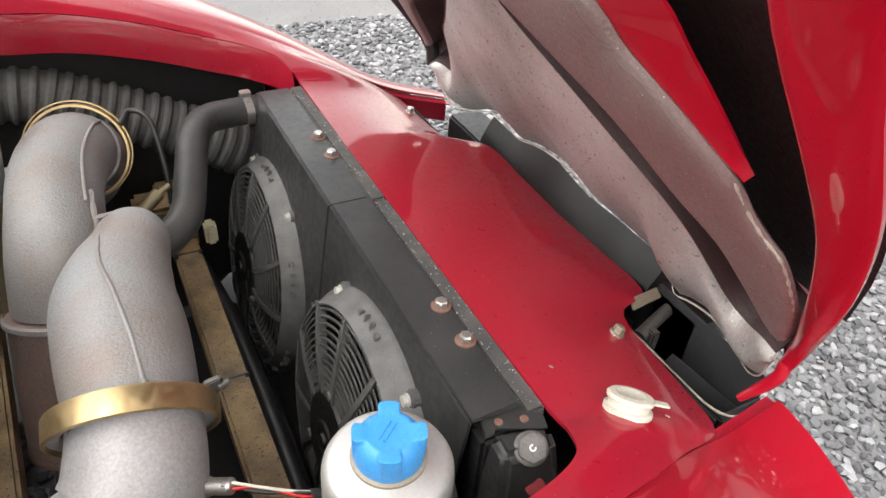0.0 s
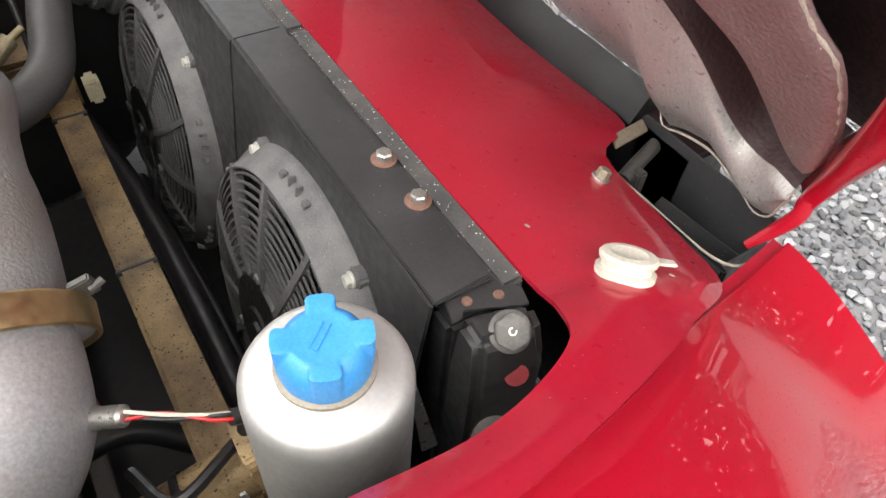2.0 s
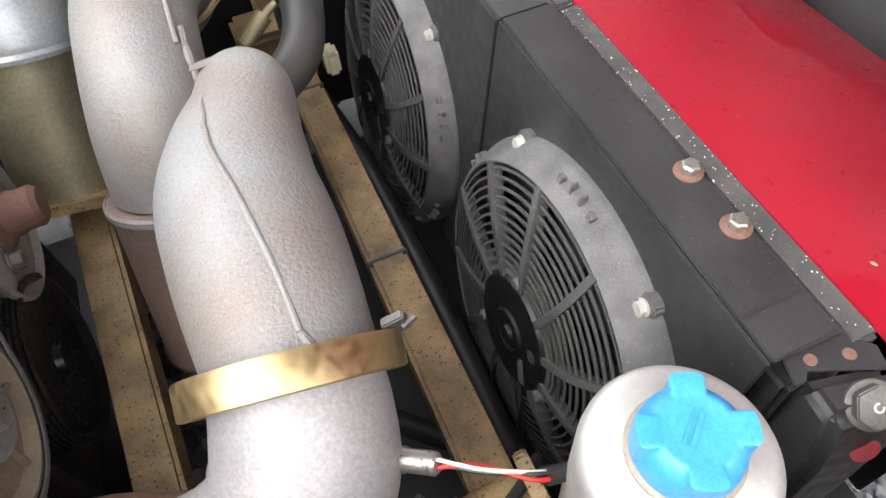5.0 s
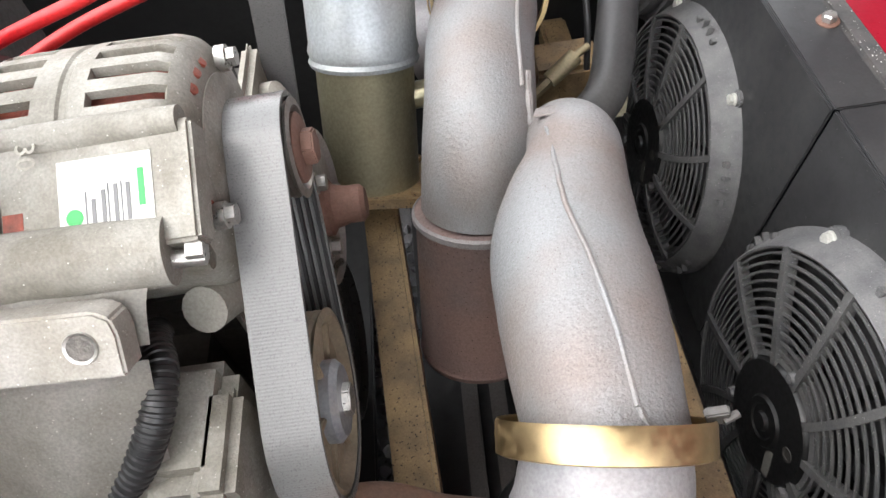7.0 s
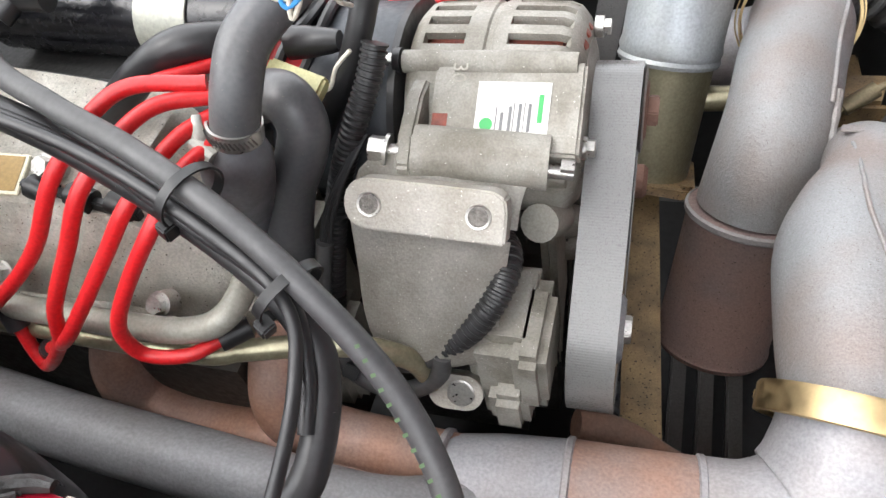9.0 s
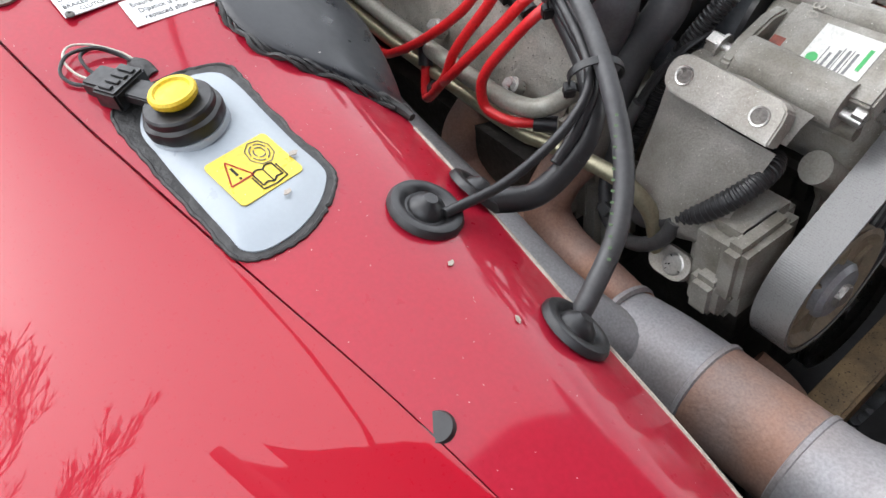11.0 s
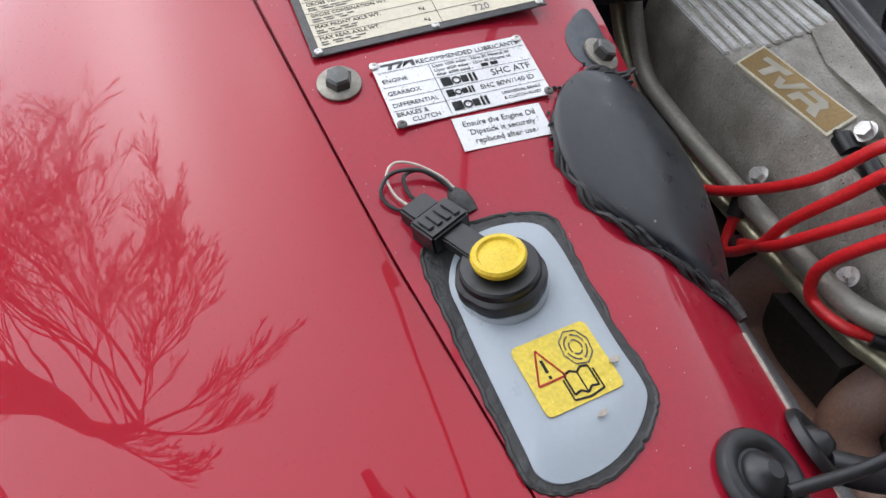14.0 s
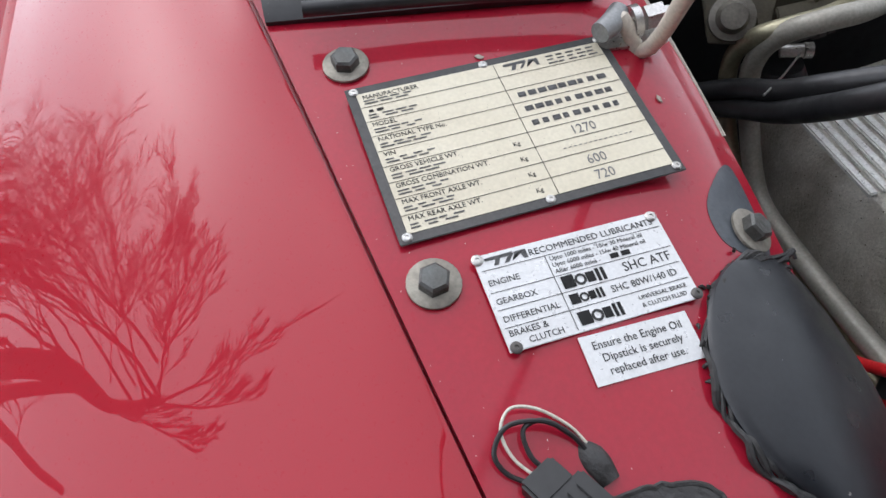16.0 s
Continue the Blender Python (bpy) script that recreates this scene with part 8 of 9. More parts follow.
# warning sticker on the reservoir
W = H = 0.052
c = Vector((-0.6014, -0.1922, 0))
m = seat(c.x, c.y, (-0.19, 1.0), 0.044, 0.038, 0.0064) @ Matrix.Diagonal((0.765, 0.965, 1, 1))
wst = thing("warning_sticker", "yellow brake fluid warning sticker on the reservoir", "sticker", m.translation)
bm = bmesh.new()
prism(bm, rounded(0.057, 0.041, 0.004), -0.0005, 0, m)
field = part("sheet", bm, surface("yellow_sticker", (0.68, 0.52, 0.04), (0.6, 0.45, 0.05), rough=0.35, grain=200, blotch=40, bump=0.03, speck=(0.75, 0.7, 0.4), speck_scale=300, speck_size=0.1), wst)
RED_INK = surface("red_ink", (0.55, 0.05, 0.03), rough=0.5, bump=0)
tri = [(-0.0235, -0.004), (-0.0035, -0.004), (-0.0135, 0.0145)]
for k in range(3):
    (ax, ay), (bx, by) = tri[k], tri[(k + 1) % 3]
    print_line(ax, ay, bx, by, 0.0013, m, field, RED_INK, "triangle_side")
print_line(-0.0135, 0.0085, -0.0135, 0.001, 0.0022, m, field, INK, "exclamation_bar")
print_line(-0.0135, -0.0008, -0.0135, -0.0026, 0.002, m, field, INK, "exclamation_dot")
for rad, kk, wd in ((0.0105, 8, 0.0008), (0.0072, 24, 0.0010), (0.0042, 20, 0.0010)):
    for i in range(kk):
        a, b = 2 * math.pi * i / kk + 0.2, 2 * math.pi * (i + 1) / kk + 0.2
        if kk != 8 and i % 12 in (5, 11):
            continue
        print_line(0.0130 + rad * math.cos(a), 0.0080 + rad * math.sin(a), 0.0130 + rad * math.cos(b), 0.0080 + rad * math.sin(b), wd, m, field, INK_GREY, "symbol_line")
book = [(-0.009, -0.0035), (-0.004, -0.0025), (0.0, -0.0045), (0.004, -0.0025), (0.009, -0.0035), (0.009, -0.0150), (0.004, -0.0140), (0.0, -0.0165), (-0.004, -0.0140), (-0.009, -0.0150)]
for k in range(len(book)):
    (ax, ay), (bx, by) = book[k], book[(k + 1) % len(book)]
    print_line(ax + 0.004, ay, bx + 0.004, by, 0.0013, m, field, INK, "book_line")
print_line(0.004, -0.0045, 0.004, -0.0165, 0.001, m, field, INK, "book_line")
print_line(-0.007, -0.0058, -0.007, -0.0175, 0.0012, m, field, INK, "book_line")
print_line(0.015, -0.0058, 0.015, -0.0175, 0.0012, m, field, INK, "book_line")
print_line(-0.007, -0.0175, 0.004, -0.0188, 0.0012, m, field, INK, "book_line")
print_line(0.015, -0.0175, 0.004, -0.0188, 0.0012, m, field, INK, "book_line")

# black moulded cover over the bay edge
cv = thing("wing_cover", "domed matt black moulded cover glued over bay edge", "cover", (-0.72, -0.08, 0.80))
EDGE = [(-0.803, -0.062), (-0.797, -0.096), (-0.778, -0.122), (-0.748, -0.138), (-0.716, -0.140), (-0.688, -0.127), (-0.664, -0.100), (-0.642, -0.074)]
inner = [(-0.642, -0.070, 0.808), (-0.660, -0.058, 0.806), (-0.692, -0.047, 0.816), (-0.730, -0.041, 0.832), (-0.770, -0.045, 0.850), (-0.799, -0.056, 0.872)]
outer = [(x, y, drop(x, min(y, -0.068))[0].z - 0.002) for x, y in EDGE]
oo = [Vector(p) for p in spline(outer[::-1], 6)]
ii = [Vector(p) for p in spline(inner, 9)]
n = min(len(oo), len(ii))
oo = [oo[int(k * (len(oo) - 1) / (n - 1))] for k in range(n)]
ii = [ii[int(k * (len(ii) - 1) / (n - 1))] for k in range(n)]
rows = []
for k in range(n):
    bulge = math.sin(math.pi * k / (n - 1)) ** 0.6
    a, b = oo[k], ii[k]
    rows.append([a, a + Vector((0, 0, 0.008 * bulge + 0.002)), a.lerp(b, 0.3) + Vector((0, 0, 0.020 * bulge)), a.lerp(b, 0.6) + Vector((0, 0, 0.022 * bulge)), a.lerp(b, 0.88) + Vector((0, 0.004 * bulge, 0.012 * bulge)), b, b + Vector((0, 0.002, -0.05)), b + Vector((0, -0.01, -0.10))])
bm = bmesh.new()
add_grid(bm, [spline([tuple(p) for p in r], 4) for r in rows])
part("dome", bm, surface("matt_black_plastic", (0.012, 0.0135, 0.0165), (0.020, 0.022, 0.025), rough=0.36, grain=60, blotch=8, bump=0.04, speck=(0.3, 0.3, 0.3), speck_scale=90, speck_size=0.03), cv)
bm = bmesh.new()
rr = random.Random(8)
bead = spline(outer, 10)
for strand in range(5):
    off = 0.0016 * (strand - 1.6)
    pts, rad = [], []
    for k, p in enumerate(bead[::2]):
        w = k * 1.3 + strand * 1.26
        pts.append((p[0] + off * 0.7 + 0.0013 * math.sin(w) + rr.uniform(-1, 1) * 0.0007, p[1] - off + 0.0013 * math.cos(w) + rr.uniform(-1, 1) * 0.0007, drop(p[0], min(p[1], -0.07))[0].z + 0.0022 + 0.0016 * math.sin(w + 1) + rr.random() * 0.0012))
        rad.append(0.0009 + 0.0013 * rr.random())
    tube(bm, pts, rad, 6, 3)
for k in range(60):
    p = bead[rr.randrange(len(bead))]
    q = Vector((p[0] + rr.gauss(0, 0.0025), p[1] + rr.gauss(0, 0.0025), 0))
    q.z = drop(q.x, min(q.y, -0.07))[0].z + 0.001
    d = Vector((rr.gauss(0, 1), rr.gauss(0, 1), abs(rr.gauss(0, 0.5)))).normalized() * rr.uniform(0.002, 0.005)
    tube(bm, [q, q + d * 0.5 + Vector((0, 0, 0.0012)), q + d], [0.0011, 0.0012, 0.0005], 5, 2)
tube(bm, [(-0.655, -0.080, drop(-0.655, -0.080)[0].z + 0.002), (-0.640, -0.070, drop(-0.640, -0.071)[0].z + 0.003), (-0.630, -0.068, drop(-0.63, -0.072)[0].z + 0.002)], [0.004, 0.0045, 0.003], 8, 4)
part("sealant_bead", bm, TAR, cv, "ragged black sealant bead")
p, n_ = drop(-0.711, -0.132)
for q, s in ((p + Vector((0, 0, 0.0035)), 0.0046), (drop(-0.682, -0.105)[0] + Vector((0, 0, 0.005)), 0.0036)):
    bm = bmesh.new()
    lathe(bm, [(s, 0), (s, 0.0012), (s * 0.75, 0.0035), (s * 0.2, 0.004), (0, 0.003)], q, n_, 20)
    part("screw", bm, surface("dull_screw", (0.28, 0.27, 0.25), (0.16, 0.14, 0.12), rough=0.5, metal=0.6, grain=300, bump=0.1), cv, "cross-head screw")

# rubber grommets
def grommet(at, n, r, label):
    t = thing("grommet", label, "grommet", at, "grommets")
    bm = bmesh.new()
    lathe(bm, [(r, 0), (r, 0.002), (r * 0.93, 0.0048), (r * 0.80, 0.0058), (r * 0.66, 0.0048), (r * 0.56, 0.0022), (r * 0.50, 0.0024), (r * 0.44, 0.0062), (r * 0.30, 0.0085), (r * 0.18, 0.011), (0, 0.011)], at, n, 40)
    part("disc", bm, BLACK_RUBBER, t)


p, n = drop(-0.5365, -0.1190)
grommet(p, n, 0.0245, "round black rubber grommet with a cable through it")
grommet(Vector((-0.556, -0.070, 0.790)), Vector((0.1, 0.75, 0.62)), 0.022, "black rubber grommet on the bay edge, taking a hose")
p, n = drop(-0.438, -0.0905)
grommet(p + n * 0.0006, n, 0.0235, "black rubber grommet at the edge of the wing, taking a hose")
bm = bmesh.new()
q = drop(-0.4215, -0.1930)[0]
lathe(bm, [(0.0095, -0.018), (0.0095, -0.0015), (0.0080, 0.0004), (0, 0.0004)], q, (0.1, -0.1, 1), 20)
single("rubber_stop", bm, BLACK_RUBBER, "small black rubber bonnet stop by the shut line", "buffer")

# gas strut foot and scuttle
strut = thing("bonnet_stay", "pale bonnet stay rod in a grey ball joint", "stay", drop(-0.955, -0.118)[0])
q = drop(-0.945, -0.112)[0]
GREY_JOINT = surface("grey_joint", (0.30, 0.31, 0.31), (0.2, 0.2, 0.2), rough=0.5, metal=0.4, grain=200, bump=0.1)
bm = bmesh.new()
prism(bm, rounded(0.046, 0.022, 0.004), 0, 0.0022, Matrix.Translation(q + Vector((0.0, 0.012, 0.001))) @ frame_of((0.4, 0, 0.92), (0.1, 1, 0)), 0.0006)
part("foot_plate", bm, STEEL, strut)
bm = bmesh.new()
tube(bm, [q + Vector((0.012, -0.014, 0.012)), q + Vector((0.006, -0.004, 0.014)), q + Vector((-0.002, 0.004, 0.018))], [0.0066, 0.0075, 0.0064], 18)
part("ball_joint", bm, GREY_JOINT, strut)
bm = bmesh.new()
rod_end = Vector((-0.880, -0.1005, 1.020))
tube(bm, [q + Vector((0.002, 0.0, 0.016)), rod_end, (-0.400, -0.200, 1.655)], 0.0050, 16)
part("rod", bm, surface("cream_rod", (0.55, 0.50, 0.42), (0.45, 0.4, 0.33), rough=0.45, grain=150, bump=0.05), strut)
bm = bmesh.new()
tube(bm, [q + Vector((0.004, 0.018, 0.012)), q + Vector((0.004, 0.030, 0.013))], 0.0082, 6)
tube(bm, [q + Vector((0.003, 0.010, 0.011)), q + Vector((0.003, 0.015, 0.0115))], 0.0102, 18)
tube(bm, [q + Vector((0.004, 0.030, 0.013)), q + Vector((0.004, 0.035, 0.0133))], 0.0045, 12)
part("nut", bm, STEEL, strut)
scuttle = thing("scuttle_seal", "black rubber seal along the windscreen scuttle", "seal", (-1.0, 0.3, 0.98))
bm = bmesh.new()
rows = []
for y in np.linspace(-0.325, 1.015, 20):
    x = -1.000 + (y + 0.32) * 0.10 if y < 0.345 else -1.000 + (1.01 - y) * 0.10
    x -= 0.11 * max(0, min((0.345 - abs(y - 0.345) + 0.42) / 0.08, 1)) if abs(y - 0.345) < 0.42 else 0
    z = 1.000 - 0.012 * max(min((y + 0.32) / 0.22, 1), 0) if y < 0.345 else 0.988
    rows.append([(x + 0.006, y, z + 0.001), (x, y, z + 0.008), (x - 0.012, y, z + 0.014), (x - 0.03, y, z + 0.018), (x - 0.032, y, z + 0.026), (x - 0.06, y, z + 0.03), (x - 0.2, y, z + 0.06), (x - 0.2, y, z - 0.1), (x - 0.03, y, z - 0.05)])
add_grid(bm, rows, close_v=True)
part("profile", bm, BLACK_RUBBER, scuttle)
for pts, r in (([(-0.975, -0.30, 1.012), (-0.968, -0.20, 1.005), (-0.950, -0.08, 0.995)], 0.005), ([(-1.02, -0.31, 1.035), (-1.01, -0.2, 1.032), (-0.99, -0.05, 1.02)], 0.006)):
    bm = bmesh.new()
    tube(bm, pts, r, 10)
    part("bead", bm, BLACK_RUBBER, scuttle)

# throttle linkage and pipes in the rear of the bay
thr = thing("throttle_linkage", "brass-coloured throttle linkage with a spring and cable", "linkage", (-1.0, 0.06, 0.90))
# darkened colour carries the shade of the scuttle over the linkage
OLIVE = surface("shaded_passivated_steel", (0.085, 0.075, 0.05), (0.04, 0.035, 0.028), rough=0.5, metal=0.5, grain=200, blotch=30, bump=0.2)
bm = bmesh.new()
prism(bm, [(-0.012, -0.020), (0.030, -0.030), (0.044, 0.010), (0.030, 0.028), (-0.012, 0.020)], 0, 0.004, Matrix.Translation((-1.040, 0.022, 0.925)) @ frame_of((0.8, -0.35, 0.5), (0.2, 1, 0.1)), 0.001)
prism(bm, [(-0.012, -0.020), (0.030, -0.030), (0.040, 0.010), (0.030, 0.024), (-0.012, 0.018)], 0, 0.004, Matrix.Translation((-1.050, 0.026, 0.925)) @ frame_of((0.8, -0.35, 0.5), (0.2, 1, 0.1)), 0.001)
box(bm, -1.075, -1.040, 0.05, 0.16, 0.905, 0.935, 0.004)
part("bracket", bm, OLIVE, thr)
# bolt colour lowered for the same overhang shade
OLIVE_BOLT = surface("shaded_bolt", (0.16, 0.15, 0.125), (0.08, 0.07, 0.06), rough=0.45, metal=0.5, grain=200, blotch=60, bump=0.2)
bm = bmesh.new()
c, ax = Vector((-1.030, 0.026, 0.926)), Vector((0.8, -0.35, 0.5)).normalized()
lathe(bm, [(0.018, 0), (0.018, 0.004), (0.013, 0.005), (0.0115, 0.009), (0.010, 0.012), (0, 0.0125)], c, ax, 24)
part("pivot_bolt", bm, OLIVE_BOLT, thr)
bm = bmesh.new()
prism(bm, [(-0.008, 0), (0.006, 0), (0.002, -0.026), (-0.003, -0.028)], 0, 0.003, Matrix.Translation((-1.025, 0.050, 0.928)) @ frame_of((0.8, -0.2, 0.5), (0.2, 1, 0.1)), 0.0008)
prism(bm, [(0.0, -0.004), (0.06, -0.002), (0.06, 0.010), (0.0, 0.012)], 0, 0.004, Matrix.Translation((-1.014, 0.056, 0.922)) @ frame_of((0.75, -0.1, 0.6), (0.0, 1, 0.05)), 0.001)
part("lever", bm, OLIVE, thr)
bm = bmesh.new()
helix = []
for k in range(110):
    ang = k * 0.75
    c = Vector((-1.018, 0.083, 0.940)).lerp(Vector((-1.028, 0.135, 0.940)), k / 109)
    helix.append(c + Vector((math.cos(ang), 0, math.sin(ang))) * 0.0068)
tube(bm, helix, 0.0012, 6, 3)
part("spring", bm, OLIVE, thr)
bm = bmesh.new()
tube(bm, [(-1.030, 0.082, 0.898), (-1.032, 0.105, 0.900)], 0.0050, 12)
tube(bm, [(-1.032, 0.105, 0.900), (-1.033, 0.112, 0.9005)], 0.0085, 6)
tube(bm, [(-1.0335, 0.115, 0.901), (-1.0345, 0.122, 0.9015)], 0.0080, 6)
tube(bm, [(-1.034, 0.122, 0.901), (-1.038, 0.145, 0.902)], 0.0042, 12)
part("adjuster", bm, DARK_STEEL, thr)
bm = bmesh.new()
tube(bm, [(-1.038, 0.145, 0.902), (-1.037, 0.17, 0.905), (-1.03, 0.22, 0.91)], 0.0009, 8)
tube(bm, [(-1.012, 0.082, 0.893), (-0.985, 0.050, 0.893), (-0.955, 0.014, 0.898)], 0.0009, 8)
part("cable", bm, STEEL, thr)
bm = bmesh.new()
tube(bm, [(-1.022, 0.070, 0.893), (-1.014, 0.086, 0.894)], 0.0055, 12)
tube(bm, [(-1.014, 0.086, 0.894), (-1.012, 0.092, 0.894)], 0.0065, 12)
part("clamp", bm, STEEL, thr)
for pts, r, mt, lbl in (([(-1.062, -0.01, 0.842), (-1.011, 0.026, 0.857), (-0.960, 0.032, 0.878), (-0.917, 0.034, 0.903), (-0.883, 0.036, 0.926), (-0.84, 0.06, 0.955), (-0.80, 0.12, 0.965)], 0.0095, BLACK_RUBBER, "black vacuum hose crossing the rocker cover"),
                        ([(-1.055, -0.01, 0.852), (-1.01, 0.026, 0.874), (-0.964, 0.034, 0.893), (-0.930, 0.045, 0.912), (-0.905, 0.065, 0.925), (-0.885, 0.09, 0.93)], 0.0085, BLACK_RUBBER, "black vacuum hose crossing the rocker cover"),
                        ([(-1.1, -0.03, 0.90), (-1.06, -0.03, 0.84), (-1.05, -0.02, 0.75)], 0.006, DARK_STEEL, "dark steel brake pipe at the bay edge"),
                        ([(-1.05, 0.14, 0.97), (-0.98, 0.16, 0.935), (-0.93, 0.19, 0.905), (-0.87, 0.21, 0.885), (-0.80, 0.22, 0.875)], 0.011, CONDUIT, "black corrugated loom beside the rocker cover"),
                        ([(-1.0, 0.20, 0.95), (-0.93, 0.21, 0.93), (-0.87, 0.20, 0.92), (-0.83, 0.17, 0.90)], 0.007, BLACK_RUBBER, "black cable lying over the loom")):
    hose(pts, r, lbl, mt)
bm = bmesh.new()
lathe(bm, [(0.030, 0.0), (0.030, 0.045), (0.024, 0.056), (0, 0.058)], (-1.075, 0.105, 0.80), (0.1, 0, 1), 24)
single("filler_neck", bm, BLACK_RUBBER, "dark rubber oil filler behind the rocker cover", "filler")
bm = bmesh.new()
box(bm, -1.12, -0.62, 0.20, 0.48, 0.70, 0.80, 0.02)
single("inlet_manifold", bm, surface("dark_manifold", (0.05, 0.05, 0.05), (0.09, 0.085, 0.08), rough=0.6, metal=0.3, grain=200, bump=0.3), "dark grimy inlet manifold in the engine valley", "engine")
for k in range(3):
    hose([(-0.97 + 0.07 * k, 0.20, 0.87), (-0.95 + 0.07 * k, 0.24, 0.885), (-0.92 + 0.06 * k, 0.29, 0.87), (-0.90 + 0.06 * k, 0.33, 0.83)], 0.008 + 0.002 * (k % 2), "black hose in the engine valley")

# paint chips and petals lying about
for k in range(12):
    rr = random.Random(100 + k)
    x, y = ((-0.496, -0.130), (-0.93, -0.24), (-0.945, -0.20), (-0.90, -0.10), (-0.955, -0.27), (-0.93, -0.235), (-0.60, -0.168), (-0.575, -0.185), (-0.79, -0.10), (-0.45, -0.12), (0.17, -0.035), (0.10, 0.05))[k]
    p, n = drop(x, y)
    up_by = 0.0078 if k in (6, 7) else 0.0006
    bm = bmesh.new()
    m = Matrix.Translation(p + n * up_by) @ frame_of(n) @ Matrix.Rotation(rr.random() * 6, 4, "Z")
    s = 0.0022 + 0.0014 * rr.random()
    prism(bm, [(-s, -s * 0.4), (s * 0.3, -s * 0.6), (s, 0.1 * s), (0.2 * s, s * 0.5), (-0.7 * s, s * 0.3)], 0, 0.0006, m)
    single("petal", bm, BARE_EDGE, "tiny pale petal fallen on the paintwork", "petal", "petals")

# ---- gravel ----
def pebbles(name, spots, material, label):
    """Many loose stones in one mesh; spots: x, y, size."""
    ico = bmesh.new()
    bmesh.ops.create_icosphere(ico, subdivisions=1, radius=1.0)
    base = np.array([tuple(v.co) for v in ico.verts])
    tri = np.array([[v.index for v in f.verts] for f in ico.faces])
    ico.free()
    rnd = np.random.default_rng(5)
    verts, faces = [], []
    for i, (x, y, s) in enumerate(spots):
        a = rnd.uniform(0, 6.283)
        q = base * rnd.uniform(0.78, 1.18, (len(base), 1))
        q = q * np.array([s * rnd.uniform(0.8, 1.35), s * rnd.uniform(0.7, 1.0), s * rnd.uniform(0.45, 0.75)])
        ca, sa = math.cos(a), math.sin(a)
        q = q @ np.array([[ca, sa, 0], [-sa, ca, 0], [0, 0, 1]])
        tilt = rnd.uniform(-0.4, 0.4)
        q = q @ np.array([[1, 0, 0], [0, math.cos(tilt), math.sin(tilt)], [0, -math.sin(tilt), math.cos(tilt)]])
        verts.append(q + np.array([x, y, s * rnd.uniform(0.1, 0.6)]))
        faces.append(tri + i * len(base))
    me = bpy.data.meshes.new(name)
    me.from_pydata(np.concatenate(verts).tolist(), [], np.concatenate(faces).tolist())
    for p in me.polygons:
        p.use_smooth = True
    me.set_sharp_from_angle(angle=radians(50))
    me.materials.append(material)
    return tagged(new(name, me), label, "gravel", kind="stuff")


STONE, sn, sl, sb = nodes_of("grey_gravel_stone")
geo = sn.new("ShaderNodeNewGeometry")
ramp = sn.new("ShaderNodeValToRGB")
ramp.color_ramp.elements[0].color, ramp.color_ramp.elements[1].color = (0.065, 0.068, 0.075, 1), (0.33, 0.33, 0.34, 1)
mid = ramp.color_ramp.elements.new(0.6)
mid.color = (0.165, 0.17, 0.18, 1)
sl.new(geo.outputs["Random Per Island"], ramp.inputs[0])
grit = sn.new("ShaderNodeTexNoise")
grit.inputs["Scale"].default_value, grit.inputs["Detail"].default_value = 160, 5
tint = sn.new("ShaderNodeMix")
tint.data_type, tint.blend_type = "RGBA", "OVERLAY"
tint.inputs["Factor"].default_value = 0.5
sl.new(ramp.outputs[0], tint.inputs["A"])
sl.new(grit.outputs["Fac"], tint.inputs["B"])
sl.new(tint.outputs["Result"], sb.inputs["Base Color"])
sb.inputs["Roughness"].default_value = 0.8
rough_bump = sn.new("ShaderNodeBump")
rough_bump.inputs["Strength"].default_value, rough_bump.inputs["Distance"].default_value = 0.4, 0.002
sl.new(grit.outputs["Fac"], rough_bump.inputs["Height"])
sl.new(rough_bump.outputs[0], sb.inputs["Normal"])
rnd = random.Random(11)
spots = []
for x0, x1, y0, y1, step in ((0.30, 1.9, -0.9, 1.0, 0.017), (0.2, 1.9, 1.0, 2.6, 0.022), (-0.75, 0.30, -0.12, 0.80, 0.020)):
    nx, ny = int((x1 - x0) / step), int((y1 - y0) / step)
    for i in range(nx):
        for j in range(ny):
            s = rnd.choice((0.006, 0.008, 0.0095, 0.011, 0.013)) * step / 0.017
            spots.append((x0 + (i + rnd.random()) * step, y0 + (j + rnd.random()) * step, s))
pebbles("gravel", spots, STONE, "loose grey gravel stones on the yard")

# ---- bare tree that leans over the car's near side, mirrored in the wing ----
LEAN = np.array([(-0.732, -0.710, 0.210), (0.0975, 0.1202, 0.2727), (0.0572, -0.0292, 0.0244), (-0.0111, 0.0098, -0.0259), (0.0005, -0.0073, -0.0034), (0.0003, 0.0016, -0.0003)])


def crown(u, v, r):
    """A place in the leaning crown: u rises over the car, v runs from the far sprays down to the trunk, r is the distance from the wing."""
    d = np.array([1, u, v, u * u, u * v, v * v]) @ LEAN
    return np.array([-0.70, -0.40, 0.88]) + r * d / np.linalg.norm(d)


BARK = surface("dark_bark", (0.05, 0.04, 0.033), (0.085, 0.07, 0.058), rough=0.85, grain=40, blotch=5, bump=0.5)
rnd = random.Random(29)
twig_v, twig_f = [], []


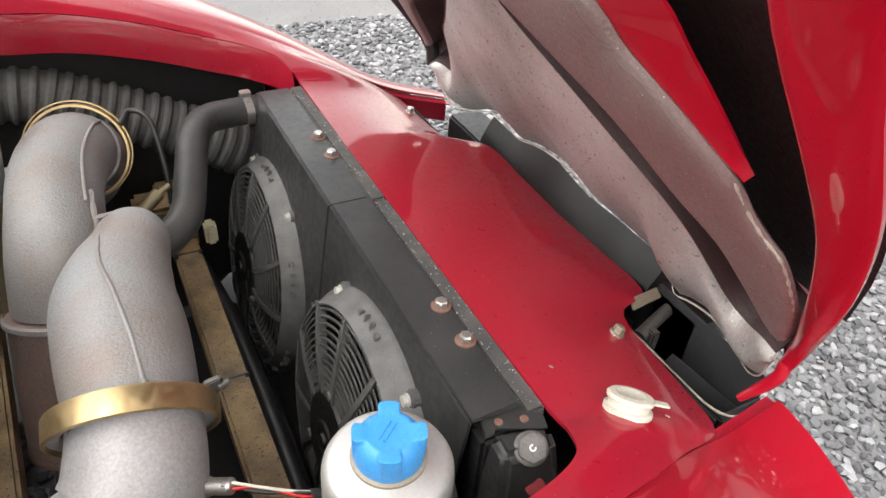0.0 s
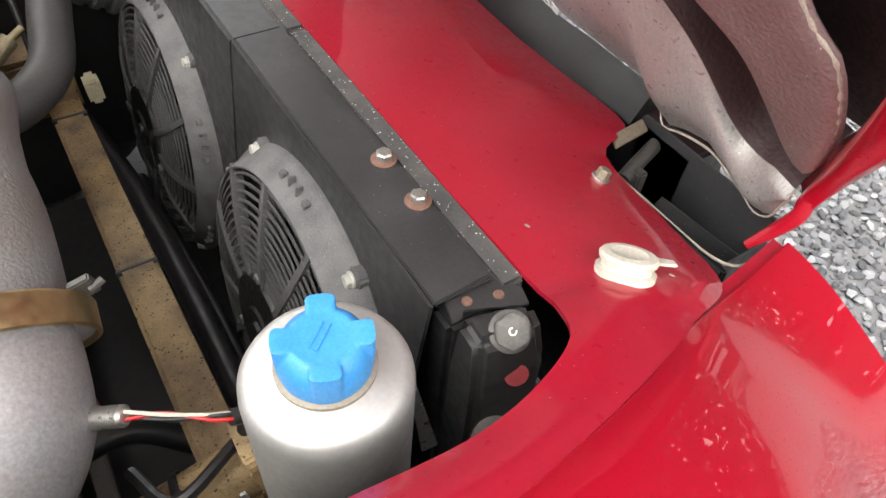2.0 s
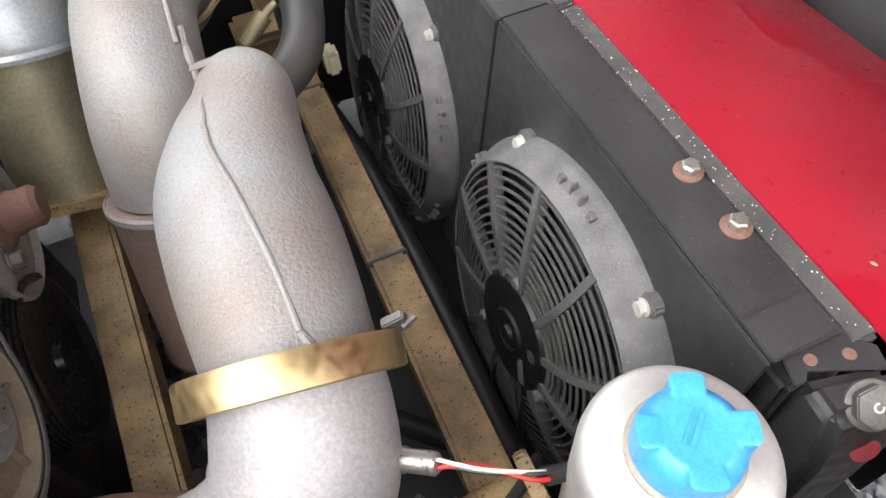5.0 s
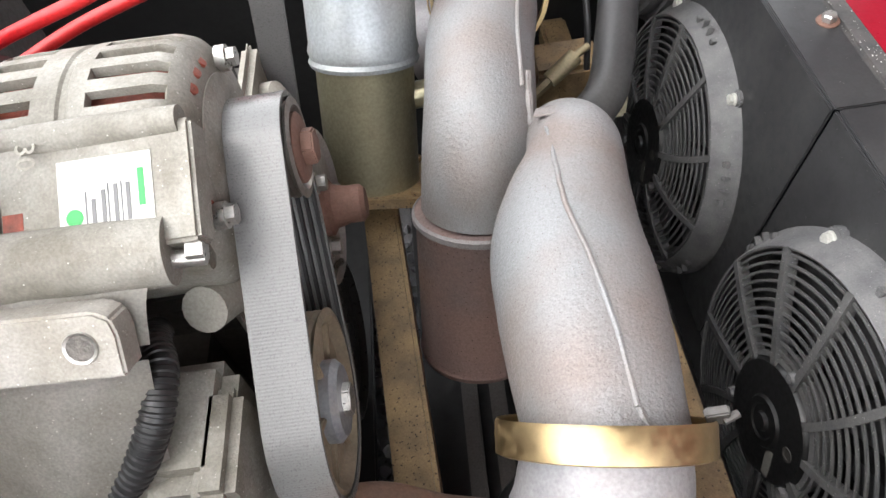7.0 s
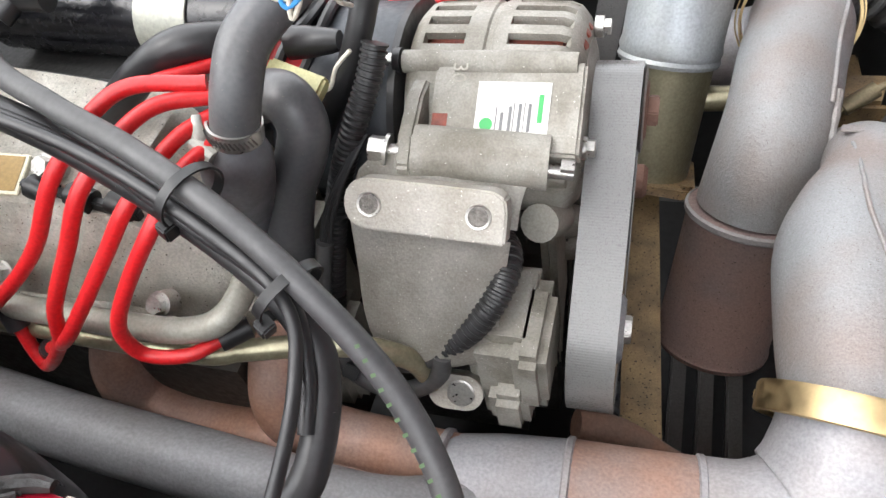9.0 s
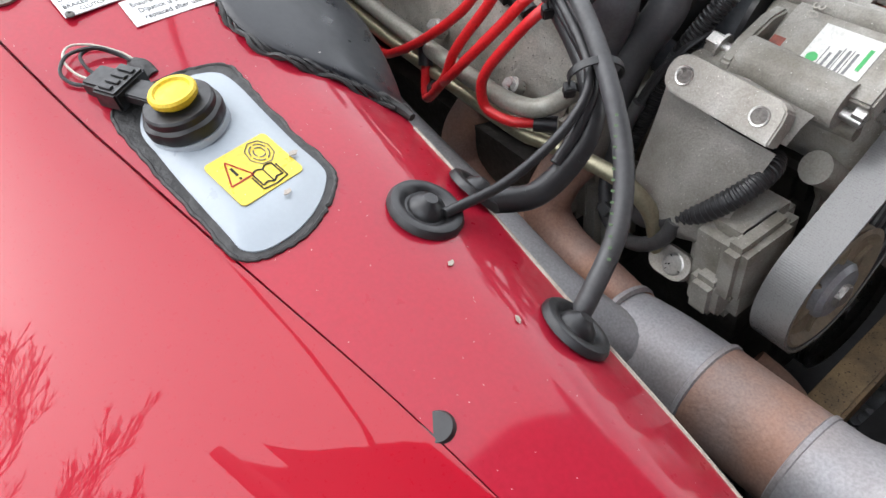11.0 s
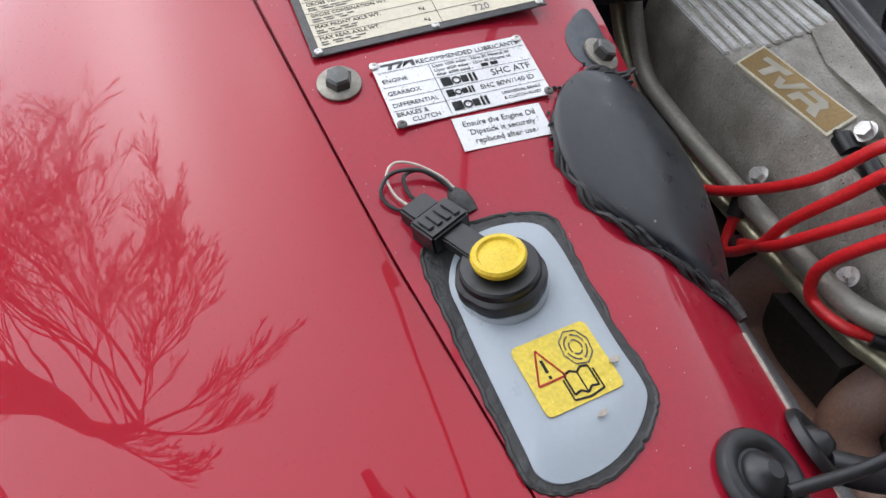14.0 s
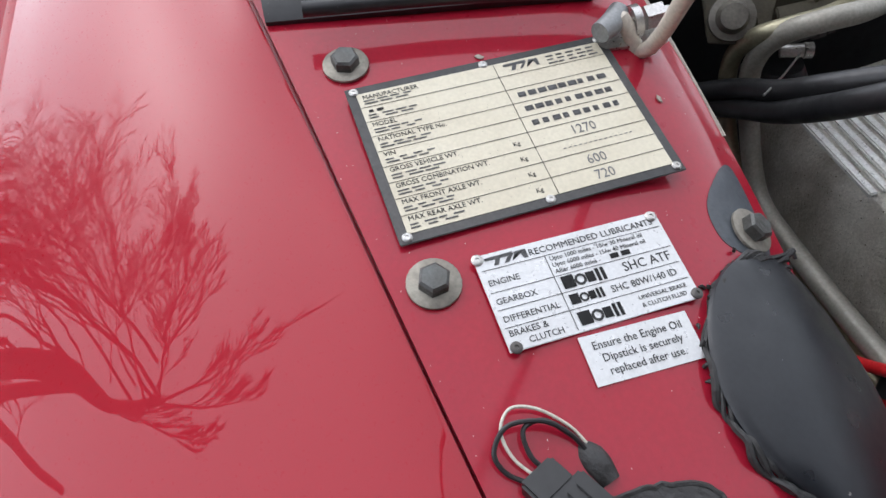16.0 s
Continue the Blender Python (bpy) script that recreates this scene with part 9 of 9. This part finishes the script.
def prong(path, radii):
    """A three-sided twig through a few points."""
    base = len(twig_v)
    for i, p in enumerate(path):
        d = path[min(i + 1, len(path) - 1)] - path[max(i - 1, 0)]
        d = d / (np.linalg.norm(d) + 1e-9)
        a = np.cross(d, (0.3, 0.2, 0.9))
        a = a / (np.linalg.norm(a) + 1e-9)
        b = np.cross(d, a)
        for k in range(3):
            w = 2.094 * k
            twig_v.append(tuple(p + radii[i] * (a * math.cos(w) + b * math.sin(w))))
    for i in range(len(path) - 1):
        for k in range(3):
            q = base + 3 * i
            twig_f.append((q + k, q + (k + 1) % 3, q + 3 + (k + 1) % 3, q + 3 + k))


def spray(u, v, a, long, thick, r, level, pull):
    """A branch that wanders towards its pull and throws finer ones."""
    steps = max(4, int(long / 0.16))
    pts, rad = [crown(u, v, r)], [thick]
    throw = []
    for i in range(steps):
        a += rnd.gauss(0, 0.11) + (pull * 0.6 - a) * 0.08
        if level >= 3 and i > steps * 0.7:
            a += 0.07 * (1 if pull > 0 else -1)
        u += math.sin(a) * long / steps
        v -= math.cos(a) * long / steps
        r += rnd.gauss(0, 0.02)
        pts.append(crown(u, v, r))
        rad.append(max(thick * (1 - 0.85 * (i + 1) / steps), 0.0023))
        throw.append((u, v, a, r, rad[-1]))
    prong(pts, rad)
    if level < 4:
        count = (0, 12, 9, 6)[level]
        for k in range(count):
            f = 0.18 + 0.8 * (k + rnd.random()) / count
            q = throw[min(int(f * steps), steps - 1)]
            side = rnd.choice((-1, 1)) * rnd.uniform(0.10, 0.42)
            spray(q[0], q[1], q[2] + side, long * rnd.uniform(0.28, 0.5) * (1.15 - 0.4 * f), max(q[4] * 0.55, 0.0023), q[3] + rnd.gauss(0, 0.12), level + 1, side * 0.25)


R0 = 4.6
tree = thing("tree", "bare leafless tree with fine drooping twigs beside the car", "tree", tuple(crown(-1.1, 7.2, R0)[:2]) + (0.0,))
limb_a = [(-1.1, 7.2), (-0.5, 7.0), (0.1, 7.32), (0.55, 7.22), (1.0, 7.22), (1.4, 7.62), (1.8, 7.92), (2.3, 7.90), (2.75, 7.75)]
limb_b = [(-0.8, 8.6), (-0.1, 8.5), (0.35, 7.95), (0.8, 7.72), (1.4, 7.68)]
limb_c = [(0.1, 7.32), (0.25, 8.2), (0.6, 8.9), (1.0, 9.8)]
top = crown(-1.1, 7.2, R0)
bm = bmesh.new()
tube(bm, [(top[0] + 0.25, top[1] - 0.25, -0.1), (top[0] + 0.18, top[1] - 0.2, 0.7), (top[0] + 0.05, top[1] - 0.05, top[2] - 0.5), tuple(top), tuple(crown(-0.5, 7.0, R0))], [0.26, 0.22, 0.20, 0.18, 0.15], 14, 6)
part("trunk", bm, BARK, tree)
for line, big in ((limb_a, 0.155), (limb_b, 0.12), (limb_c, 0.10)):
    bm = bmesh.new()
    n = len(line)
    tube(bm, [tuple(crown(u, v, R0 + 0.05 * math.sin(3 * k))) for k, (u, v) in enumerate(line)], [0.74 * big * (1 - 0.72 * k / (n - 1)) * (1 + 0.16 * math.sin(5.1 * k)) for k in range(n)], 10, 6)
    part("limb", bm, BARK, tree)
for u, v, a, long, thick, pull in ((2.75, 7.75, 0.02, 6.6, 0.050, -0.15), (2.75, 7.0, -0.05, 5.6, 0.040, -0.2), (2.3, 7.9, -0.15, 6.0, 0.040, -0.1), (2.65, 7.75, -0.22, 5.3, 0.040, -0.12), (1.9, 7.9, -0.25, 5.6, 0.042, -0.10), (1.4, 7.6, -0.30, 4.6, 0.036, -0.05),
                                   (0.9, 7.2, -0.15, 4.7, 0.038, 0.05), (0.3, 7.2, 0.0, 3.2, 0.030, 0.05), (2.75, 7.75, 0.30, 3.9, 0.036, 0.25), (2.8, 7.0, 0.5, 2.6, 0.030, 0.6),
                                   (2.5, 7.85, 0.2, 4.6, 0.040, 0.2), (2.6, 7.9, 0.7, 2.4, 0.030, 0.8), (2.75, 7.8, 1.5, 2.4, 0.028, 1.7), (2.2, 7.95, 2.7, 1.8, 0.030, 2.9), (1.2, 7.7, 2.4, 1.6, 0.026, 2.8),
                                   (2.7, 7.8, 2.4, 2.2, 0.030, 2.4), (2.95, 5.6, 0.25, 2.6, 0.026, 0.3), (2.9, 6.2, 0.6, 2.2, 0.026, 0.7), (0.6, 8.9, 0.3, 2.0, 0.024, 0.3), (0.1, 6.2, 0.1, 2.0, 0.020, 0.1)):
    spray(u, v, a - 0.28, long * 0.86, thick * 0.5, R0 + rnd.uniform(-0.3, 0.4), 1, pull - 0.45)
for k in range(6):
    spray(0.1 + 0.45 * k, 7.25 + 0.05 * k, rnd.uniform(-0.18, 0.1), rnd.uniform(2.6, 4.8), 0.014, R0 + rnd.uniform(-0.3, 0.4), 1, -0.05)
me = bpy.data.meshes.new("twigs")
base = np.array(tree.location)
me.from_pydata([tuple(np.array(p) - base) for p in twig_v], [], twig_f)
me.materials.append(BARK)
twigs = new("twigs", me)
twigs.parent = tree

# ---- dark hedge along the yard ----
HEDGE = surface("winter_hedge", (0.035, 0.035, 0.022), (0.06, 0.05, 0.035), rough=0.9, grain=30, blotch=2, bump=0.0)
hv, hf = [], []
for k in range(24000):
    side = rnd.random()
    if side < 0.38:
        run, across = rnd.uniform(-18, 8), -8.6 + rnd.gauss(0, 0.35)
    else:
        run, across = rnd.uniform(-8.6, 9), 8.0 + rnd.gauss(0, 0.35)
    high = 2.9 + 0.35 * math.sin(1.7 * run) + 0.2 * math.sin(4.3 * run + 1)
    p = Vector((run, across, 0)) if side < 0.38 else Vector((across, run, 0))
    # unseen run ahead of the car is made taller to darken the wing's reflection
    p.z = rnd.random() ** 0.7 * high * (1.0 if side < 0.38 else 1.9)
    big = 1.0 if side < 0.38 else 1.9
    a, b = Vector([rnd.gauss(0, 1) for _ in range(3)]).normalized() * rnd.uniform(0.06, 0.16) * big, Vector([rnd.gauss(0, 1) for _ in range(3)]).normalized() * rnd.uniform(0.06, 0.14) * big
    hv += [tuple(p - a), tuple(p + b), tuple(p + a), tuple(p - b)]
    hf.append((4 * k, 4 * k + 1, 4 * k + 2, 4 * k + 3))
me = bpy.data.meshes.new("hedge")
me.from_pydata(hv, [], hf)
me.materials.append(HEDGE)
tagged(new("hedge", me), "dark winter hedge round the yard, unseen front run raised to darken reflections", "hedge", kind="stuff")
